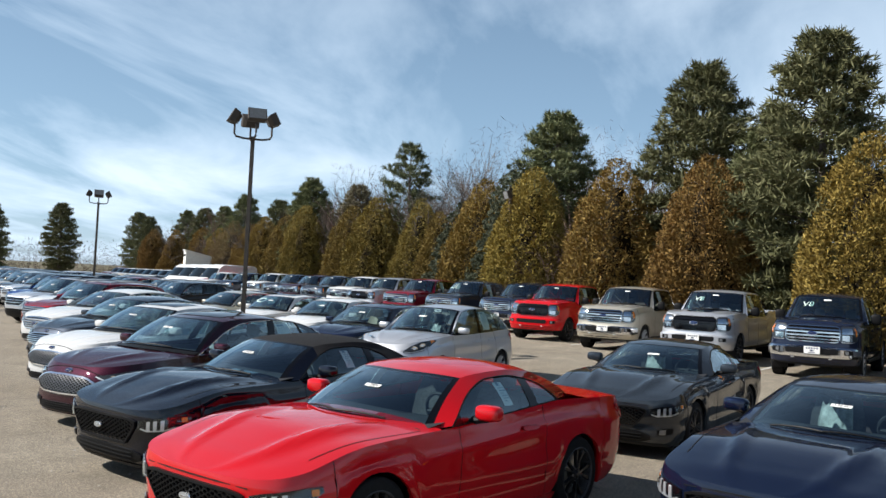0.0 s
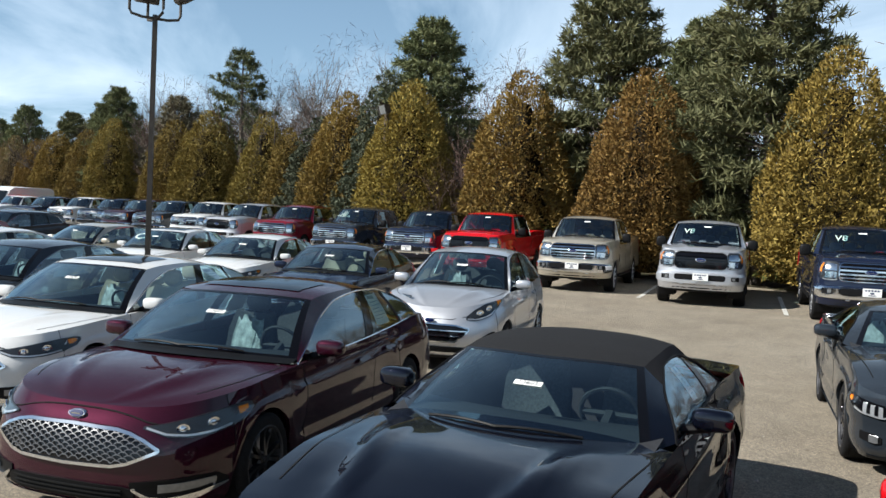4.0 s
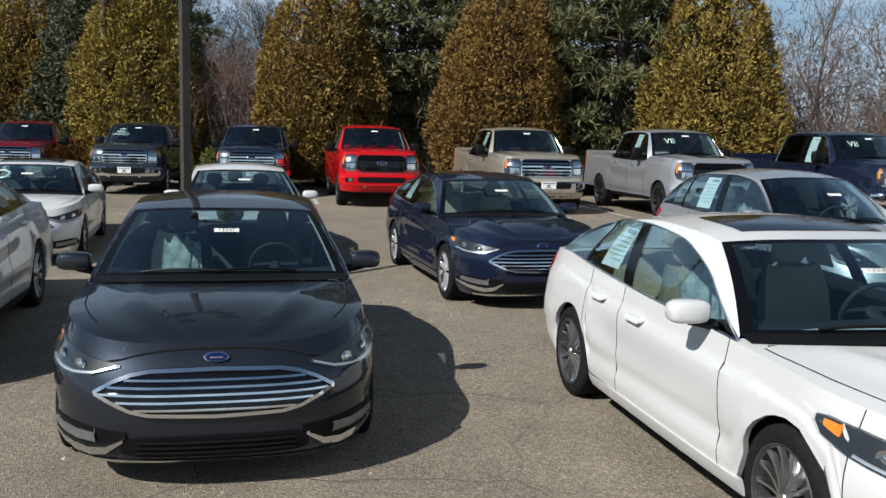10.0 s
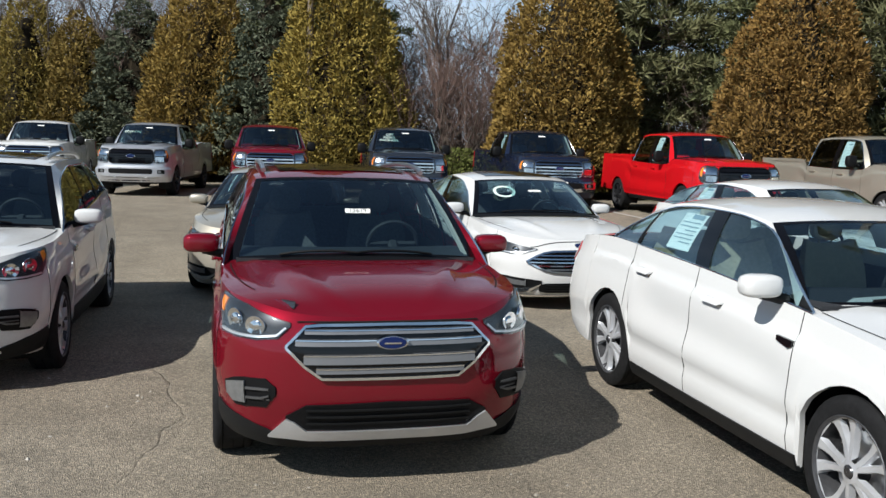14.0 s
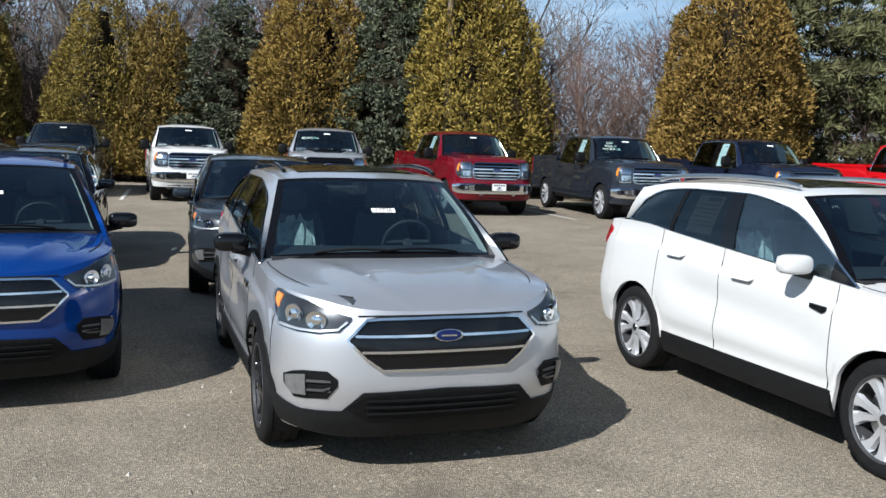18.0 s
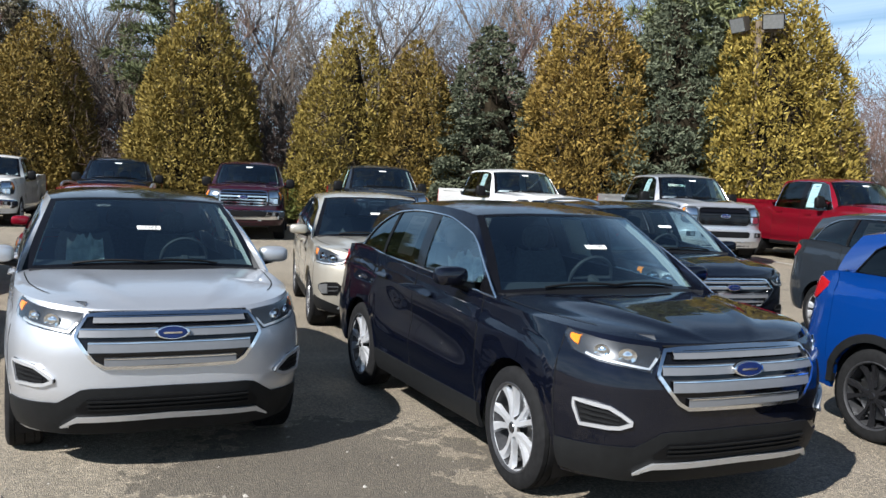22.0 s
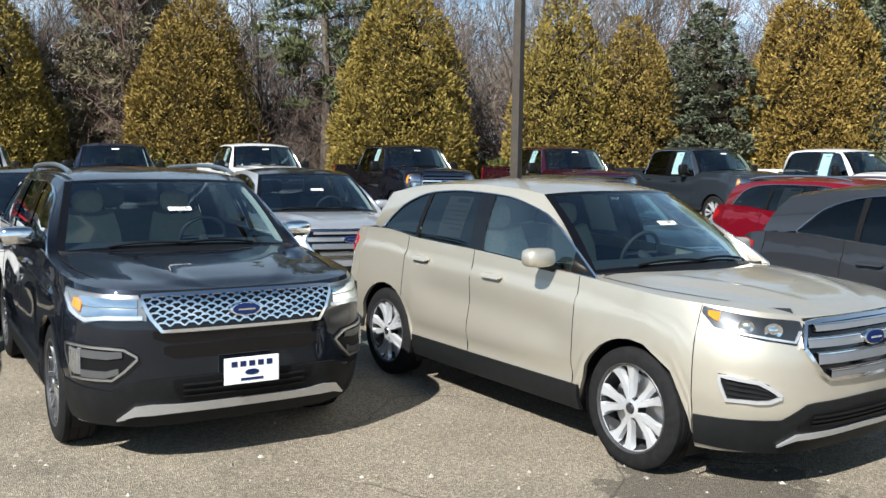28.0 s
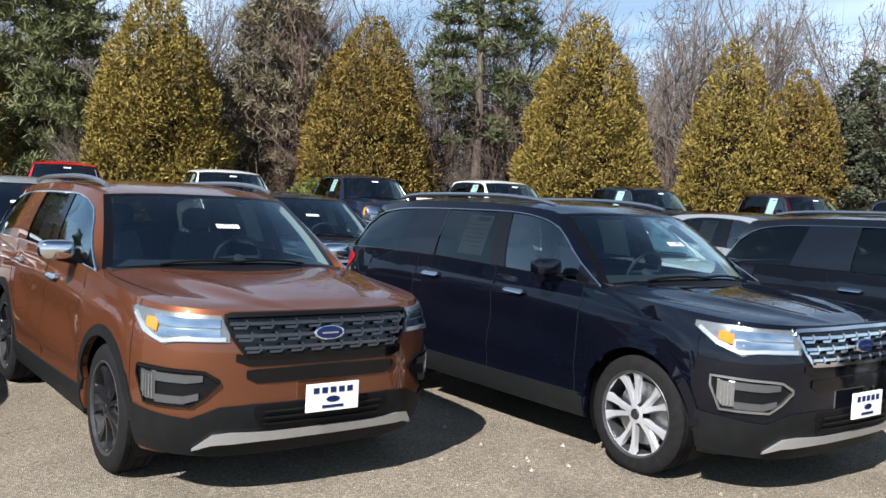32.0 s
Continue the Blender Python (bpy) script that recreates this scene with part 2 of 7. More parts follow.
class Mesh:
    """Vertices and faces on their way to one mesh object."""

    def __init__(self):
        self.v, self.f = [], []

    def grid(self, rows, flip=False, closed=False):
        base, n = len(self.v), len(rows[0])
        for row in rows:
            self.v.extend([tuple(map(float, p)) for p in row])
        for i in range(len(rows) - 1):
            for j in range(n if closed else n - 1):
                k = (j + 1) % n
                a, b, c, d = base + i * n + j, base + i * n + k, base + (i + 1) * n + k, base + (i + 1) * n + j
                self.f.append((a, d, c, b) if flip else (a, b, c, d))
        return self

    def poly(self, pts, flip=False):
        base = len(self.v)
        self.v.extend([tuple(map(float, p)) for p in pts])
        ids = list(range(base, base + len(pts)))
        self.f.append(tuple(ids[::-1] if flip else ids))
        return self

    def box(self, x0, x1, y0, y1, z0, z1, taper=1.0):
        cx, cy, b = (x0 + x1) / 2, (y0 + y1) / 2, len(self.v)
        for z, k in ((z0, 1.0), (z1, taper)):
            for x, y in ((x0, y0), (x1, y0), (x1, y1), (x0, y1)):
                self.v.append((cx + (x - cx) * k, cy + (y - cy) * k, z))
        for q in ((3, 2, 1, 0), (4, 5, 6, 7), (0, 1, 5, 4), (1, 2, 6, 5), (2, 3, 7, 6), (3, 0, 4, 7)):
            self.f.append(tuple(b + i for i in q))
        return self

    def tube(self, pts, r, n=8, ends=True):
        rows = []
        pts = [Vector(p) for p in pts]
        rs = r if isinstance(r, (list, tuple)) else [r] * len(pts)
        for i, p in enumerate(pts):
            d = (pts[min(i + 1, len(pts) - 1)] - pts[max(i - 1, 0)]).normalized()
            a = d.cross(Vector((0, 0, 1)) if abs(d.z) < 0.95 else Vector((1, 0, 0))).normalized()
            b = a.cross(d)
            rows.append([p + (a * math.cos(2 * math.pi * k / n) + b * math.sin(2 * math.pi * k / n)) * rs[i] for k in range(n)])
        self.grid(rows, closed=True)
        if ends:
            self.poly(rows[0]), self.poly(rows[-1], flip=True)
        return self

    def lathe(self, prof, axis, n=28, centre=(0, 0, 0)):
        """prof: rows of (distance along axis, radius)."""
        rows = []
        for a, r in prof:
            row = []
            for k in range(n):
                c, s = math.cos(2 * math.pi * k / n) * r, math.sin(2 * math.pi * k / n) * r
                p = (a, c, s) if axis == "x" else (c, a, s) if axis == "y" else (c, s, a)
                row.append((p[0] + centre[0], p[1] + centre[1], p[2] + centre[2]))
            rows.append(row)
        return self.grid(rows, closed=True)

    def ball(self, centre, size, n=12, m=8, power=1.0):
        rows = []
        for i in range(m + 1):
            a = math.pi * i / m - math.pi / 2
            row = []
            for k in range(n):
                b = 2 * math.pi * k / n
                q = (math.cos(a) * math.cos(b), math.cos(a) * math.sin(b), math.sin(a))
                row.append(tuple(c + s * math.copysign(abs(v) ** power, v) for c, s, v in zip(centre, size, q)))
            rows.append(row)
        return self.grid(rows, closed=True)

    def outward(self, c):
        """Turns every face away from the point c."""
        v, c = np.array(self.v), np.array(c)
        for size in {len(f) for f in self.f}:
            ids = [i for i, f in enumerate(self.f) if len(f) == size]
            q = v[np.array([self.f[i] for i in ids])]
            n = np.cross(q[:, 1] - q[:, 0], q[:, 2] - q[:, 0])
            if size > 3:
                n = n + np.cross(q[:, 2] - q[:, 0], q[:, 3] - q[:, 0])
            for i, bad in zip(ids, (n * (q.mean(1) - c)).sum(1) < 0):
                if bad:
                    self.f[i] = self.f[i][::-1]
        return self

    def join(self, other):
        b = len(self.v)
        self.v += other.v
        self.f += [tuple(i + b for i in f) for f in other.f]
        return self

    def data(self, name, material, angle=38):
        me = bpy.data.meshes.new(name)
        me.from_pydata(self.v, [], self.f)
        me.polygons.foreach_set("use_smooth", [True] * len(me.polygons))
        me.set_sharp_from_angle(angle=radians(angle))
        me.materials.append(material)
        me.update()
        return me


def part(name, m, material, parent=None, label="", angle=38):
    """One mesh object, under a thing or a part."""
    ob = new(name, m.data(name, material, angle) if isinstance(m, Mesh) else m)
    ob.parent = parent
    return tagged(ob, label)


class Shell:
    """A car's lower body as a ring of walls: nose at y = 0, tail at y = length, along s (metres round the ring from the nose) and z."""

    def __init__(self, m):
        self.m = m
        W, L = m["W"], m["L"]
        bf, br, n, nr = m.get("bf", 0.85), m.get("br", 0.6), m.get("nf", 2.5), m.get("nr", 3.2)
        pts = []
        for k in range(15):
            a = math.pi / 2 * k / 14
            pts.append((W * math.sin(a) ** (2 / n), bf * (1 - max(math.cos(a), 0) ** (2 / n))))
        ys = set(np.linspace(bf, L - br, 30)[1:-1])
        r = m["arch"]
        for yw in (m["yf"], m["yf"] + m["wb"]):
            ys |= set(yw + r * np.sin(np.linspace(-math.pi / 2, math.pi / 2, 15)))
        ys = [y for y in sorted(ys) if bf + 0.02 < y < L - br - 0.02]
        ys = [y for i, y in enumerate(ys) if i == 0 or y - ys[i - 1] > 0.012]
        pts += [(W, y) for y in ys]
        for k in range(12, -1, -1):
            a = math.pi / 2 * k / 12
            pts.append((W * math.sin(a) ** (2 / nr), L - br * (1 - max(math.cos(a), 0) ** (2 / nr))))
        p = np.array(pts)
        p[:, 0] *= smooth_curve([(0, m.get("wf", 0.96)), (m["yf"], 0.985), (L * 0.5, 1.0), (L - 0.7, 0.985), (L, m.get("wr", 0.95))], p[:, 1])
        self.plan, self.s = p, np.r_[0, np.cumsum(np.hypot(*np.diff(p, axis=0).T))]
        t = np.gradient(p, axis=0)
        t[0], t[-1] = (1, 0), (-1, 0)
        t /= np.hypot(*t.T)[:, None]
        self.normal = np.stack([t[:, 1], -t[:, 0]], 1)

    def s_at(self, y):
        """The s at which the side passes y."""
        return float(np.interp(y, self.plan[:, 1], self.s))

    def inset(self, y, z):
        m = self.m
        zc = float(self.top(y)) - 0.155
        side = smooth_curve(m["side"], z) + 0.021 * min(max((z - zc) / 0.022, 0.0), 1.0) + 0.022 * math.exp(-(((z - m["rw"] - 0.10) / 0.055) ** 2))
        door = min(max((y - m["yf"] - m["arch"]) / 0.3, 0.0), 1.0) * min(max((m["yf"] + m["wb"] - m["arch"] - y) / 0.3, 0.0), 1.0)
        side += 0.030 * door * math.exp(-(((z - zc + 0.24) / 0.13) ** 2))
        f = min(max(1 - y / (m["yf"] - 0.1), 0.0), 1.0) ** 1.3
        b = min(max(1 - (m["L"] - y) / 0.7, 0.0), 1.0) ** 1.3
        return side * (1 - f - b) + smooth_curve(m["front"], z) * f + smooth_curve(m["rear"], z) * b

    def top(self, y):
        return smooth_curve(self.m["belt"], y)

    def bottom(self, y):
        m, z = self.m, smooth_curve(self.m["sill"], y)
        for yw in (m["yf"], m["yf"] + m["wb"]):
            d = m["arch"] ** 2 - (y - yw) ** 2
            if d > 0:
                z = np.maximum(z, m["rw"] + math.sqrt(d))
        return float(z)

    def at(self, s, z, d=0.0):
        a = abs(s)
        x, y = np.interp(a, self.s, self.plan[:, 0]), np.interp(a, self.s, self.plan[:, 1])
        nx, ny = np.interp(a, self.s, self.normal[:, 0]), np.interp(a, self.s, self.normal[:, 1])
        k = d - float(self.inset(y, z))
        return (math.copysign(1, s) * (x + nx * k), y + ny * k, z)

    def wall(self, s0, s1, rows=12, top=None, gap=0.0025):
        """A panel of the ring between s0 and s1, with its edges turned in."""
        ss = [s0 + gap] + [v for v in np.sort(np.r_[self.s, -self.s]) if s0 + gap + 0.005 < v < s1 - gap - 0.005] + [s1 - gap]
        out = []
        for n, s in enumerate(ss):
            y = float(np.interp(abs(s), self.s, self.plan[:, 1]))
            zb, zt = self.bottom(y), float(self.top(y)) if top is None else top
            zs = [zb + (zt - zb) * k / rows for k in range(rows + 1)]
            col = [self.at(s, zb, -0.03)] + [self.at(s, z) for z in zs]
            if n == 0:
                out.append([(p[0] * 0.985, p[1] + (0.01 if abs(s) < 0.8 else 0), p[2]) for p in col])
            out.append(col)
            if n == len(ss) - 1:
                out.append([(p[0] * 0.985, p[1] + (0.01 if abs(s) < 0.8 else 0), p[2]) for p in col])
        return Mesh().grid(out)

    def band(self, rows, d=0.006, k=3, depth=0.02, mesh=None):
        """A patch on the wall, thickened: rows of (s, lower z, upper z), in rising s, kept under the wall's top."""
        m = mesh or Mesh()
        lim = [float(self.top(np.interp(abs(s), self.s, self.plan[:, 1]))) - 0.006 for s, _, _ in rows]
        rows = [(s, min(a, e - 0.004), min(b, e)) for (s, a, b), e in zip(rows, lim)]
        fine = [rows[0]]
        for a, b in zip(rows, rows[1:]):
            n = max(1, int((b[0] - a[0]) / 0.09))
            fine += [tuple(a[i] + (b[i] - a[i]) * j / n for i in range(3)) for j in range(1, n + 1)]
        g = []
        for s, lo, hi in fine:
            zs = [lo + (hi - lo) * i / k for i in range(k + 1)]
            g.append([self.at(s, lo, d - depth)] + [self.at(s, z, d) for z in zs] + [self.at(s, hi, d - depth)])
        m.grid([[(*self.at(s, z, d - depth),) for z in np.linspace(fine[0][1], fine[0][2], k + 3)]] + g
               + [[(*self.at(fine[-1][0], z, d - depth),) for z in np.linspace(fine[-1][1], fine[-1][2], k + 3)]])
        return m

    def line(self, pts, w, d=0.01, mesh=None, depth=0.012):
        """A thin raised strip along (s, z) points."""
        m = mesh or Mesh()
        pts = [np.array(p, float) for p in pts]
        rows = []
        for i, p in enumerate(pts):
            t = pts[min(i + 1, len(pts) - 1)] - pts[max(i - 1, 0)]
            t = t / (np.hypot(*t) + 1e-9)
            n = np.array([-t[1], t[0]]) * w / 2
            a, b = p - n, p + n
            lim = float(self.top(np.interp(abs(p[0]), self.s, self.plan[:, 1]))) - 0.004
            a[1], b[1] = min(a[1], lim), min(b[1], lim)
            rows.append([self.at(*a, d - depth), self.at(*a, d), self.at(*b, d), self.at(*b, d - depth)])
        m.grid(rows)
        return m


def mirrored(rows):
    return [(-s, a, b) for s, a, b in rows[::-1]]


def both(rows):
    """Rows for s >= 0 carried over to the other side of the nose."""
    return mirrored([r for r in rows if r[0] > 1e-6]) + rows


def inside(rows, s):
    """The lower and upper z of rows at s."""
    ss = [r[0] for r in rows]
    return float(np.interp(s, ss, [r[1] for r in rows])), float(np.interp(s, ss, [r[2] for r in rows]))


def shrink(rows, e):
    """Rows drawn in by e all round."""
    s0, s1 = rows[0][0] + e, rows[-1][0] - e
    ss = [s0] + [r[0] for r in rows if s0 < r[0] < s1] + [s1]
    out = []
    for s in ss:
        lo, hi = inside(rows, s)
        mid = (lo + hi) / 2
        out.append((s, min(lo + e, mid - 0.001), max(hi - e, mid + 0.001)))
    return out


class Cabin:
    """Windscreen, roof, side windows and rear window."""

    def __init__(self, m, shell):
        self.m, self.shell = m, shell

    def roof_y(self, v, q):
        m = self.m
        a, b = m["roof"][0][0], m["roof"][-1][0]
        return (a + m.get("wbow", 0.14) * v * v) * (1 - q) + (b - m.get("rbow", 0.06) * v * v) * q

    def roof(self, v, q, d=0.0):
        m, y = self.m, self.roof_y(v, q)
        x = v * float(smooth_curve(m["rw_half"], y))
        z = float(smooth_curve(m["roof"], y)) - m.get("crown", 0.06) * abs(v) ** 2.6
        return (x, y, z + d)

    def screen(self, v, t, d=0.0):
        m = self.m
        y0, z0, x0 = m["cowl"]
        a = np.array([v * x0, y0 + m.get("cbow", 0.3) * v * v, z0 - m.get("cdrop", 0.03) * v * v])
        b = np.array(self.roof(v, 0))
        p = a + (b - a) * t
        p[2] += math.sin(math.pi * t) * 0.022
        p[1] -= math.sin(math.pi * t) * 0.022 + d * 0.5
        p[2] += d * 0.85
        return tuple(p)

    def back(self, v, t, d=0.0):
        m = self.m
        y0, z0, x0 = m["tail"]
        a = np.array([v * x0, y0 - m.get("tbow", 0.12) * v * v, z0])
        b = np.array(self.roof(v, 1))
        p = a + (b - a) * t
        p[1] += math.sin(math.pi * t) * 0.025 + d * 0.5
        p[2] += math.sin(math.pi * t) * 0.015 + d * 0.8
        return tuple(p)

    def side(self, y, z, d=0.0):
        """A point of the side windows' surface (positive x)."""
        m = self.m
        zb = float(self.shell.top(y))
        q = np.clip((y - m["roof"][0][0]) / (m["roof"][-1][0] - m["roof"][0][0]), 0, 1)
        top = self.roof(1, q)
        xb = float(np.interp(y, self.shell.plan[:, 1], self.shell.plan[:, 0])) - float(self.shell.inset(y, zb)) - 0.012
        t = np.clip((z - zb) / max(top[2] - zb, 0.05), 0, 1)
        return (xb + (top[0] - xb) * t**1.3 + d, y, z)

    def edge(self, q):
        """The roof's side edge as (y, z)."""
        p = self.roof(1, q)
        return p[1], p[2]

# ---- ground ----
ROW_A, ROW_B = 32.10, 0.643  # the line of the pickups' noses: y = ROW_A + ROW_B x
SLOPE, RISE, FALL = 0.0034, 0.035, 0.0046  # the lot rises gently towards the trees and falls along the rows


def ground_z(x, y):
    d = (x - 0.77) * -0.505 + (y - 11.96) * 0.863
    u = (x - 0.77) * 0.863 + (y - 11.96) * 0.505
    return SLOPE * min(max(d, -12.0), 27.0) + RISE * (min(max(d, 8.0), 15.0) - 8.0) + FALL * min(max(u, -90.0), 25.0)


def make_asphalt():
    m = Mat("weathered_asphalt")
    p = m.world()
    big = m.noise(0.18, 5, 0.6, p)
    mid = m.noise(1.6, 6, 0.65, p)
    fine = m.noise(38, 4, 0.7, p)
    vor = m.node("ShaderNodeTexVoronoi", Scale=120.0)
    m.t.links.new(p, vor.inputs["Vector"])
    grit = m.ramp(vor.outputs["Color"], (0.0, (0.46, 0.46, 0.46)), (0.6, (0.98, 0.98, 0.98)), (1.0, (1.85, 1.8, 1.7)))
    base = m.ramp(big, (0.3, (0.218, 0.180, 0.132)), (0.5, (0.272, 0.231, 0.174)), (0.72, (0.322, 0.278, 0.214)))
    col = m.mix(1.0, base, m.ramp(mid, (0.3, (0.82, 0.82, 0.82)), (0.7, (1.15, 1.15, 1.15))), "MULTIPLY")
    col = m.mix(1.0, col, grit, "MULTIPLY")
    col = m.mix(1.0, col, m.ramp(fine, (0.3, (0.60, 0.60, 0.60)), (0.7, (1.34, 1.34, 1.34))), "MULTIPLY")
    # damp, oily stains
    st = m.ramp(m.noise(0.55, 6, 0.7, p), (0.62, (0, 0, 0)), (0.74, (0.6, 0.6, 0.6)))
    col = m.mix(st, col, (0.07, 0.06, 0.05))
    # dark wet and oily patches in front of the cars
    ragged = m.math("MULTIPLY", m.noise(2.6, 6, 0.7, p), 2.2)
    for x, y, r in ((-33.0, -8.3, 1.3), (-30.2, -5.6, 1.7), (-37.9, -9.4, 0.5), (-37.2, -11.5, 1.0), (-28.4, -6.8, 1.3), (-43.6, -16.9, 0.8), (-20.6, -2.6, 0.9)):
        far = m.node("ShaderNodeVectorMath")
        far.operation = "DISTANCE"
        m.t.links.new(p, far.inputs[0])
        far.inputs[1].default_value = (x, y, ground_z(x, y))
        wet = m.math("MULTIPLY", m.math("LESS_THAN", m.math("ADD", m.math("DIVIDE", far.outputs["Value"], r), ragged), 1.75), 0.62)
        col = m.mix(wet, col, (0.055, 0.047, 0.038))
    # fine cracks
    wob = m.node("ShaderNodeTexNoise", Scale=0.9, Detail=4.0)
    m.t.links.new(p, wob.inputs["Vector"])
    add = m.node("ShaderNodeMix")
    add.data_type, add.blend_type = "RGBA", "LINEAR_LIGHT"
    add.inputs["Factor"].default_value = 0.35
    m.t.links.new(p, add.inputs["A"])
    m.t.links.new(wob.outputs["Color"], add.inputs["B"])
    cr = m.node("ShaderNodeTexVoronoi", Scale=0.42)
    cr.feature = "DISTANCE_TO_EDGE"
    m.t.links.new(add.outputs["Result"], cr.inputs["Vector"])
    crack = m.ramp(cr.outputs["Distance"], (0.0, (1, 1, 1)), (0.006, (0, 0, 0)))
    gate = m.ramp(m.noise(0.25, 2, 0.5, p), (0.50, (0, 0, 0)), (0.58, (0.5, 0.5, 0.5)))
    ck = m.math("MULTIPLY", crack, gate)
    col = m.mix(ck, col, (0.035, 0.032, 0.028))
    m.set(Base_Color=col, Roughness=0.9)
    h = m.math("ADD", m.math("MULTIPLY", vor.outputs["Distance"], 0.8), m.math("MULTIPLY", fine, 0.6))
    m.bump(m.math("SUBTRACT", h, m.math("MULTIPLY", ck, 2.0)), 0.8, 0.012)
    return m.mat


def make_litter():
    m = Mat("leaf_litter")
    p = m.world()
    f = m.noise(9, 6, 0.7, p)
    g = m.noise(0.5, 4, 0.6, p)
    col = m.mix(m.ramp(g, (0.4, (0, 0, 0)), (0.6, (1, 1, 1))), m.ramp(f, (0.3, (0.06, 0.045, 0.03)), (0.7, (0.17, 0.12, 0.07))), m.ramp(f, (0.3, (0.07, 0.08, 0.03)), (0.7, (0.14, 0.13, 0.06))))
    m.set(Base_Color=col, Roughness=1.0)
    m.bump(f, 0.8, 0.05)
    return m.mat


ASPHALT, LITTER = make_asphalt(), make_litter()


def row_point(x, d):
    """A point d metres behind the pickups' nose line."""
    k = math.hypot(1, ROW_B)
    return (x - d * ROW_B / k, ROW_A + ROW_B * x + d / k)


def strip_sheet(name, u0, u1, ds, lift, mat, label):
    """Ground between two distances from the front row, long the way of the rows."""
    m = Mesh()
    rows = []
    for d in ds:
        row = []
        for u in sorted([u0, u1] + [v for v in (-90, 25) if u0 < v < u1]):
            x, y = 0.77 - 0.505 * d + 0.863 * u, 11.96 + 0.863 * d + 0.505 * u
            row.append((x, y, ground_z(x, y) + lift))
        rows.append(row)
    m.grid(rows, flip=True)
    return tagged(part(name, m, mat), label, "ground", "", "structure")


strip_sheet("ground", -1800, 1500, [-1500, -200, -12, 0, 8, 15, 27, 60, 1500], -0.02, LITTER, "brown leaf litter and rough grass ground")
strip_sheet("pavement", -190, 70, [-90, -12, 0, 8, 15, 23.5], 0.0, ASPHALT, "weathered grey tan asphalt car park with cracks")

